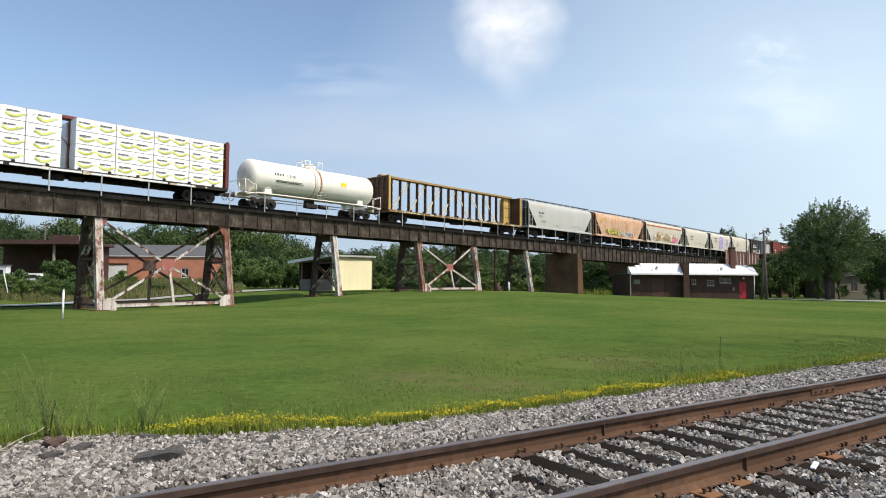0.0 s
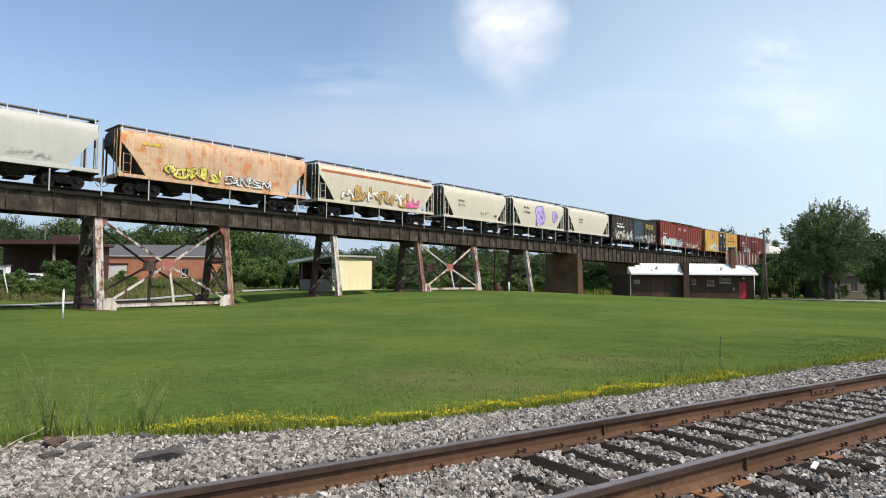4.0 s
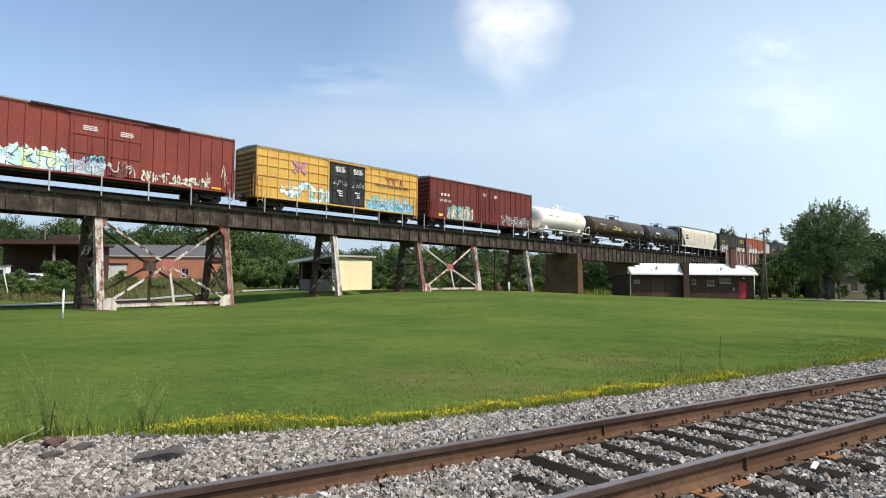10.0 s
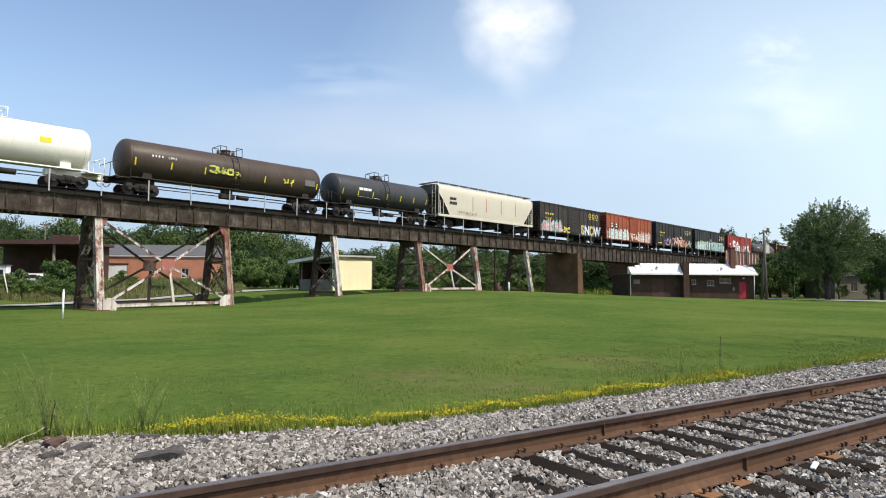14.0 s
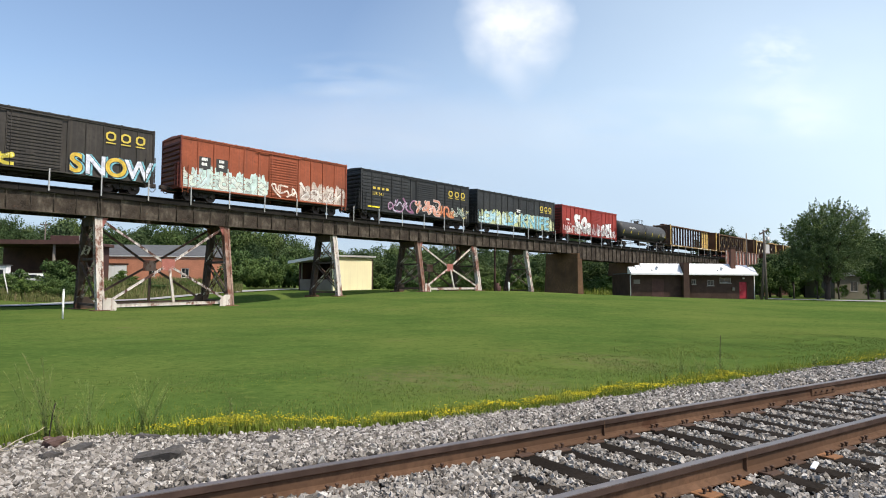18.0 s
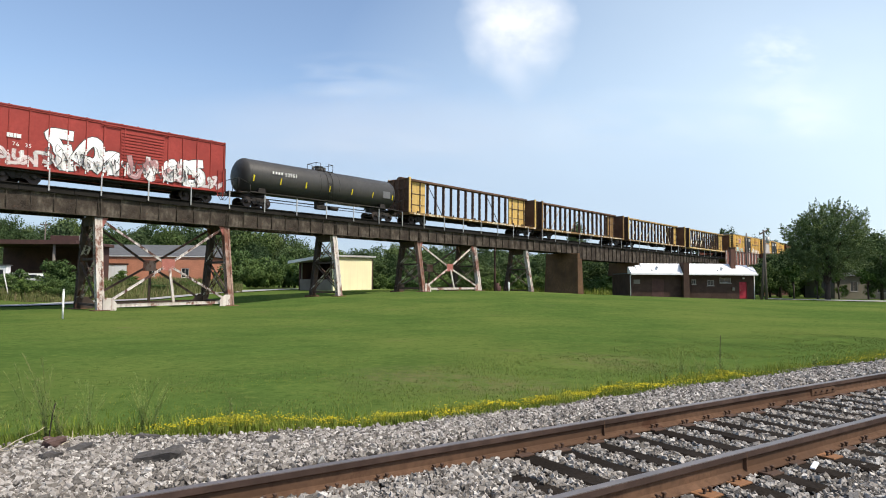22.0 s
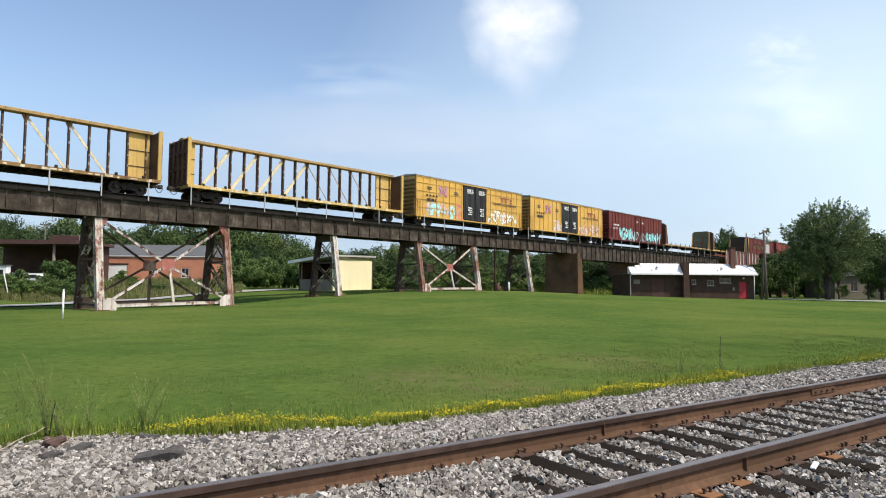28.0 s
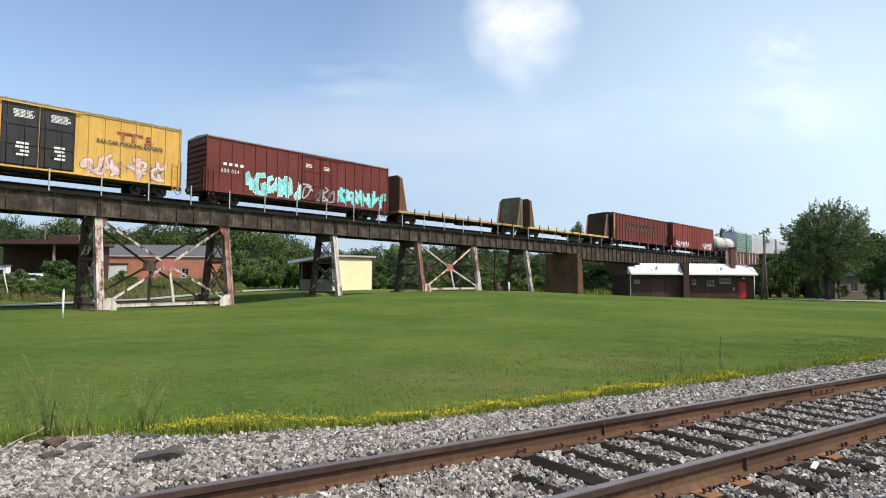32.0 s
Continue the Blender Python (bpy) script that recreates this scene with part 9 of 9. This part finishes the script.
    for k, (ch, x) in enumerate((("S", 2.3), ("N", 3.2), ("O", 4.45), ("W", 5.75))):
        lettering(c, ch, x + 0.10, 0.98, 1.75, spray((0.16, 0.42, 0.50)), -1.487 - 0.012 * k, 1.0, 0.11)
        lettering(c, ch, x, 1.0, 1.75, spray((0.03, 0.04, 0.05)), -1.491 - 0.012 * k, 1.0, 0.085)
        lettering(c, ch, x, 1.02, 1.75, spray(((0.62, 0.42, 0.04), (0.66, 0.68, 0.78))[k % 2]), -1.496 - 0.012 * k, 1.0, 0.04)
    c = boxcar("boxcar", "faded orange-red boxcar with pale green graffiti", 310.5, 325.9, ORANGE, 4.72, end=MAROON, doors=((7.35, 2.75, "corrugated"),), posts=12, post_w=0.13)
    for x in (-6.3, -4.9):
        part("black_panel", MB().box(x, x + 0.95, -1.432, -1.425, 2.35, 3.35), M_INK_BLACK, c)
    bars(c, -6.1, 3.05, 0.55, 2, 0.22, M_INK_WHITE, -1.436)
    bars(c, -4.7, 3.05, 0.5, 2, 0.22, M_INK_WHITE, -1.436)
    graffiti(c, -7.5, -0.5, 1.1, 2.45, [(0.55, 0.66, 0.60), (0.66, 0.70, 0.62), (0.50, 0.62, 0.62)], (0.28, 0.22, 0.20), 111, cloud=(0.52, 0.66, 0.62))
    graffiti(c, -0.2, 2.2, 1.3, 2.0, [(0.62, 0.50, 0.42)], (0.3, 0.1, 0.05), 112, -1.525, thick=0.12)
    graffiti(c, 2.7, 7.5, 1.05, 2.4, [(0.62, 0.55, 0.50), (0.68, 0.62, 0.56)], (0.16, 0.07, 0.05), 113, thick=0.2, cloud=(0.5, 0.42, 0.36))
    c = boxcar("boxcar", "blue-black corrugated boxcar with orange and white graffiti", 327.6, 343.1, BLUEBOX, 4.72, doors=((7.2, 2.75, "corrugated"),), posts=12, corr=True)
    blocks(c, -6.4, 2.85, 2.2, 0.3, 4, M_INK_YELLOW)
    lettering(c, "138 541", -6.4, 2.32, 0.42, M_INK_YELLOW, -1.486, 1.1)
    blocks(c, 4.2, 3.3, 3.0, 0.62, 3, M_INK_YELLOW)
    graffiti(c, -0.6, 2.9, 1.15, 2.5, [(0.55, 0.20, 0.10), (0.60, 0.30, 0.22)], (0.70, 0.68, 0.66), 121, -1.525)
    graffiti(c, 2.8, 5.2, 1.15, 2.3, [(0.62, 0.18, 0.06), (0.45, 0.22, 0.08)], (0.10, 0.05, 0.03), 122, -1.47)
    graffiti(c, 5.0, 7.5, 1.1, 2.2, [(0.10, 0.16, 0.12), (0.45, 0.36, 0.12)], (0.70, 0.74, 0.70), 123, -1.47, thick=0.12)
    graffiti(c, -4.2, -0.4, 1.2, 2.3, [(0.30, 0.12, 0.22), (0.5, 0.5, 0.6)], (0.06, 0.05, 0.07), 124, -1.47, thick=0.1)
    part("amber_panel", MB().box(-6.9, -5.4, -1.475, -1.465, 1.12, 1.25), M_TAPE, c)
    c = boxcar("boxcar", "black boxcar with long blue and cream graffiti", 344.6, 360.5, BLUEBOX, 4.72, doors=((7.9, 3.3, "plug"),), posts=14)
    blocks(c, 4.4, 3.3, 2.9, 0.62, 3, M_INK_YELLOW)
    graffiti(c, -7.8, 0.1, 1.1, 2.45, [(0.30, 0.55, 0.66), (0.55, 0.72, 0.74), (0.20, 0.46, 0.60)], (0.03, 0.04, 0.05), 131, cloud=(0.46, 0.50, 0.26), letters=6, shine=(0.70, 0.76, 0.70))
    graffiti(c, 0.0, 7.8, 1.1, 2.45, [(0.46, 0.50, 0.26), (0.60, 0.62, 0.44)], (0.46, 0.50, 0.26), 132, cloud=(0.46, 0.50, 0.26), letters=7)
    lettering(c, "KNIFE", 0.22, 0.93, 2.25, spray((0.52, 0.60, 0.48)), -1.536, 1.06, 0.14)
    lettering(c, "KNIFE", 0.20, 0.95, 2.25, spray((0.03, 0.04, 0.05)), -1.541, 1.06, 0.10)
    lettering(c, "KNIFE", 0.17, 0.98, 2.25, spray((0.22, 0.48, 0.58)), -1.546, 1.06, 0.045)
    bars(c, -0.6, 2.9, 1.0, 2, 0.12, M_INK_WHITE, -1.52)
    c = boxcar("boxcar", "bright red boxcar with large white graffiti", 362.3, 377.6, BRIGHTRED, 4.72, end=MAROON, doors=((7.6, 3.0, "corrugated"),), posts=14)
    bars(c, -6.6, 2.65, 0.9, 1, 0.26, M_INK_WHITE)
    lettering(c, "76  35", -6.3, 2.15, 0.34, M_INK_WHITE, -1.486, 1.2)
    graffiti(c, -4.6, 0.5, 1.05, 3.6, [(0.78, 0.78, 0.76)], (0.04, 0.04, 0.04), 141, letters=3, thick=0.42, y=-1.43)
    graffiti(c, 0.6, 4.0, 1.1, 2.6, [(0.70, 0.70, 0.68), (0.4, 0.2, 0.2)], (0.06, 0.05, 0.05), 142, -1.525)
    graffiti(c, 2.9, 5.6, 1.0, 3.3, [(0.78, 0.78, 0.76)], (0.04, 0.04, 0.04), 143, letters=2, thick=0.4, y=-1.43)
    graffiti(c, -7.3, -4.3, 1.05, 2.0, [(0.55, 0.52, 0.50), (0.62, 0.50, 0.48)], (0.3, 0.12, 0.12), 144, thick=0.2)
    scrawl(c, -4.6, 5.6, 1.0, 2.2, (0.62, 0.58, 0.56), 146, -1.535, 0.10)
    scrawl(c, -4.6, 5.6, 1.0, 2.4, (0.05, 0.04, 0.04), 147, -1.547, 0.05)
    graffiti(c, 5.2, 7.4, 1.05, 2.0, [(0.52, 0.52, 0.50), (0.6, 0.5, 0.5)], (0.25, 0.1, 0.1), 145, thick=0.2)
    c = tank_car("long dark grey tank car with yellow strips", 379.4, 396.0, GREY_TANK, 1.43, 2.64)
    blocks(c, -6.0, 2.8, 1.1, 0.28, 4, M_INK_WHITE, -1.53)
    lettering(c, "53961", -4.7, 2.78, 0.46, M_INK_WHITE, -1.445, 1.1)
    part("data_panel", MB().box(6.3, 7.2, -1.445, -1.37, 2.15, 2.8), M_WALKWAY, c)
    # empty centre-beam flat cars
    centrebeam("yellow empty centre-beam flat car with solid end webs", 397.5, 419.8, CB_YELLOW, CB_POST, 4.85, (3.6, 3.4), 17, deck=CB_BROWN, chord=CB_CHORD, diag=M_UNDER, style="few")
    centrebeam("rusty yellow empty centre-beam flat car", 421.3, 443.6, CB_BROWN, CB_POST, 4.85, (0, 2.0), 17, chord=CB_CHORD, diag=CB_TAN)
    centrebeam("yellow empty centre-beam flat car with cream braces", 445.2, 467.5, CB_YELLOW, CB_POST, 4.85, (0, 1.6), 17, deck=CB_BROWN, chord=CB_TAN, diag=CB_CREAM, style="cream")
    centrebeam("yellow empty centre-beam flat car with pale braces", 469.5, 491.4, CB_YELLOW, CB_POST, 4.85, (1.0, 2.0), 17, chord=CB_TAN, diag=CB_TAN, style="pale")
    for s0, s1, g, seed, fills in ((493.2, 511.6, (1.75, 2.6, 3.45, 4.3), 151, [(0.70, 0.20, 0.10), (0.45, 0.45, 0.45), (0.35, 0.75, 0.78)]), (513.3, 531.7, (), 161, [(0.52, 0.46, 0.55), (0.6, 0.56, 0.62)])):
        c = boxcar("boxcar", "yellow high-cube boxcar with black doors and a cross-shaped emblem", s0, s1, YELLOW, 5.12, GALVROOF, CB_BROWN, DOORBLACK, doors=((7.35, 2.0, "plug"), (9.4, 2.0, "plug")), posts=18, grid=g)
        rail_emblem(c, -5.1, 3.75)
        blocks(c, -7.8, 2.95, 1.9, 0.28, 4, M_INK_BLACK)
        bars(c, -7.8, 2.5, 1.9, 1, 0.28, M_INK_BLACK)
        bars(c, -7.6, 3.9, 0.8, 2, 0.12, M_INK_BLACK)
        bars(c, -3.4, 3.75, 0.8, 2, 0.12, M_INK_BLACK)
        graffiti(c, -7.8 if g else -3.6, -1.9, 1.1, 2.45, fills, (0.75, 0.72, 0.70) if not g else (0.5, 0.45, 0.4), seed)
        graffiti(c, 2.7, 8.0, 1.1, 2.4, [(0.74, 0.70, 0.62)] if g else [(0.62, 0.42, 0.40), (0.66, 0.5, 0.46)], (0.12, 0.08, 0.07), seed + 1)
        slogan(c)
        for x in (-1.3, 0.75):
            bars(c, x, 4.4, 1.2, 6, 0.05, M_INK_WHITE, -1.52)
            bars(c, x + 0.2, 2.3, 0.8, 4, 0.14, M_INK_WHITE, -1.52)
    c = boxcar("boxcar", "maroon high-cube boxcar with turquoise graffiti", 533.7, 552.2, MAROON, 5.15, GALVROOF, MAROON, doors=big, posts=18)
    blocks(c, -8.0, 2.9, 1.9, 0.32, 4, M_INK_WHITE)
    lettering(c, "600 034", -8.1, 2.4, 0.40, M_INK_WHITE, -1.486, 1.2)
    graffiti(c, -5.8, -0.7, 1.1, 2.75, [(0.16, 0.60, 0.62), (0.26, 0.68, 0.68)], (0.62, 0.76, 0.76), 171, letters=6, thick=0.4)
    graffiti(c, -0.6, 2.6, 1.1, 2.3, [(0.10, 0.07, 0.07), (0.4, 0.4, 0.4)], (0.06, 0.03, 0.03), 173, -1.525, thick=0.12)
    graffiti(c, 2.9, 9.0, 1.1, 2.5, [(0.16, 0.60, 0.62), (0.26, 0.68, 0.68)], (0.10, 0.16, 0.18), 172, letters=7, thick=0.4)
    bars(c, -0.4, 4.1, 0.75, 3, 0.07, M_INK_WHITE, -1.52)
    bars(c, 1.5, 4.05, 0.75, 3, 0.07, M_INK_WHITE, -1.52)
    # empty bulkhead flats
    for s0, s1, deck_mat, p0, p1 in ((553.6, 574.6, CB_TAN, BH_RUST, BH_GREEN), (575.9, 596.3, CB_YELLOW, BH_RUST, M_UNDER)):
        h = (s1 - s0) / 2
        c = thing("bulkhead_flatcar", "empty rusty bulkhead flat car", "flat car", "cars of the freight train")
        TRAIN.append((c, (s0 + s1) / 2))
        flat_deck(c, h, deck_mat)
        for e, pm in ((-1, p0), (1, p1)):
            x0, x1 = sorted((e * (h - 0.1), e * (h - 0.4)))
            mb = MB().prism([(-1.5, 1.1), (1.5, 1.1), (1.5, 4.4), (1.1, 4.68), (-1.1, 4.68), (-1.5, 4.4)], x0, x1, ALONG)
            mb.f = [q[::-1] for q in mb.f]
            part("bulkhead", mb, pm, c, "weathered steel bulkhead")
            for y in (-1.44, 1.44):
                gs = MB().prism([(e * (h - 0.4), 1.1), (e * (h - 1.15), 1.1), (e * (h - 0.4), 4.4)], y - 0.05, y + 0.05)
                part("bulkhead_brace", gs, BH_RUST, c)
                # the brace's sunlit edge, put in as a paler tan strip
                part("lit_brace_edge", MB().beam((e * (h - 1.12), y, 1.15), (e * (h - 0.42), y, 4.38), 0.16, 0.06), CB_TAN, c)
        for k in range(9):
            x = -h + 2.2 + (2 * h - 4.4) * k / 8
            part("stake", MB().box(x - 0.05, x + 0.05, -1.58, -1.505, 0.9, 1.45, 0.01), M_UNDER, c)
        running_gear(c, s1 - s0, 1.9, 0.9, 0)
    c = boxcar("centrebeam_boxcar", "maroon ribbed high-side car with a row of window-like openings", 597.9, 617.3, MAROON, 4.95, M_UNDER, M_UNDER, posts=20, post_w=0.16)
    for k in range(4, 15):
        x = -9.7 + 0.08 + (19.4 - 0.16) * (k + 0.5) / 20
        w = part("opening", MB().prism([(x - 0.33, 2.35), (x + 0.33, 2.35), (x + 0.33, 3.35), (x + 0.14, 3.7), (x - 0.14, 3.7), (x - 0.33, 3.35)], -1.428, -1.421), M_UNDER, c, "dark window-like opening")
        part("brace_seen_through", MB().beam((x - 0.28, -1.431, 2.45), (x + 0.28, -1.431, 3.3), 0.004, 0.16, 0.0, (0, 1, 0)), CB_TAN, w)
    part("end_panel", MB().box(-9.70, -9.45, -1.50, -1.43, 0.95, 4.75, 0.01), CB_YELLOW, c, "yellow corner stripe")
    c = boxcar("boxcar", "red high-cube boxcar with white graffiti along the sill", 619.6, 639.2, RED, 5.15, GALVROOF, MAROON, doors=((8.6, 1.9, "plug"), (10.6, 1.9, "plug")), posts=18)
    graffiti(c, -8.6, -3.0, 1.1, 2.0, [(0.6, 0.6, 0.6)], (0.15, 0.06, 0.06), 191)
    graffiti(c, 4.0, 9.0, 1.1, 2.2, [(0.6, 0.6, 0.6)], (0.15, 0.06, 0.06), 192)
    tank_car("pale grey tank car with a rounded end", 641.2, 651.8, H_GREY, 1.45, 2.7)
    for s0, s1, m0, m1 in ((653.4, 681.0, RACKGREEN, RACKSILVER), (682.6, 710.0, RACKSILVER, RACKSILVER)):
        h = (s1 - s0) / 2
        c = thing("autorack", "tall enclosed car carrier with ribbed silver panels", "autorack", "cars of the freight train")
        TRAIN.append((c, (s0 + s1) / 2))
        part("shell", MB().box(-h, h, -1.44, 1.44, 0.95, 5.6, 0.08), m1, c)
        for x0, x1, m in ((-h, -h * 0.3, m0), (-h * 0.3, h, m1)):
            for k in range(9):
                z = 1.2 + 0.48 * k
                part("side_panel", MB().box(x0 + 0.05, x1 - 0.05, -1.50, -1.445, z, z + 0.36, 0.02), m, c)
        part("roof", MB().box(-h, h, -1.3, 1.3, 5.605, 5.75, 0.04), GALVROOF, c)
        running_gear(c, s1 - s0, 2.4, 0.95)


def rail_emblem(c, x, z):
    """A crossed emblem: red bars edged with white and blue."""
    for wide, col, y in ((0.40, (0.06, 0.09, 0.36), -1.486), (0.25, (0.75, 0.74, 0.72), -1.490), (0.17, (0.66, 0.05, 0.05), -1.494)):
        mb = MB()
        for sd in (-1, 1):
            stroke(mb, [(x + sd * 0.54, z + 0.40), (x + sd * 0.10, z), (x + sd * 0.54, z - 0.40)], wide * 0.85, y - 0.001 * sd)
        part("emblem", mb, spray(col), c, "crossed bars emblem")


def slogan(c):
    """Red-brown block emblem over a line of print."""
    col = spray((0.30, 0.07, 0.03))
    for a, b, z0, z1 in ((4.75, 6.5, 4.02, 4.14), (5.05, 5.25, 3.55, 4.02), (5.75, 5.95, 3.55, 4.02), (6.6, 7.15, 3.55, 3.68), (6.7, 7.05, 3.8, 4.1)):
        part("emblem", MB().box(a, b, -1.490, -1.485, z0, z1), col, c)
    lettering(c, "RAILCAR POOLING EXPERTS", 3.5, 3.2, 0.34, spray((0.10, 0.06, 0.03)), -1.488, 1.0, 0.012)


build_train()


# ---- the train rolls to the near end, losing a little speed ----
def travelled(t):
    return 16.3 * t - 0.01 * t * t


def motions():
    for car, s in TRAIN:
        walk(car, [(t, VIA @ pose(s - travelled(t), PC + TRACK, RAIL_Z)) for t in range(0, 33, 2)])
        car.scale = (1, WIDE, 1)
    for pack, s, z in LOAD:
        walk(pack, [(t, VIA @ pose(s - travelled(t), PC + TRACK, RAIL_Z + z)) for t in range(0, 33, 2)])
        pack.scale = (1, WIDE, 1)
    # all wheels turn alike, so they share the keys of the first
    first = WHEELS[0]
    walk(first, [(k / FPS, pose(0, 0, 0, 0, -math.degrees(travelled(k / FPS) / 0.42), 0)) for k in range(32 * FPS + 1)])
    for ws in WHEELS[1:]:
        ws.rotation_mode = "QUATERNION"
        ws.animation_data_create()
        ws.animation_data.action = first.animation_data.action
        ws.animation_data.action_slot = first.animation_data.action_slot
    for sheet, x, y, z, drift in CLOUDS:
        size = sheet.scale.copy()
        walk(sheet, [(0, pose(x, y, z)), (32, pose(x + drift, y, z))])
        sheet.scale = size


motions()
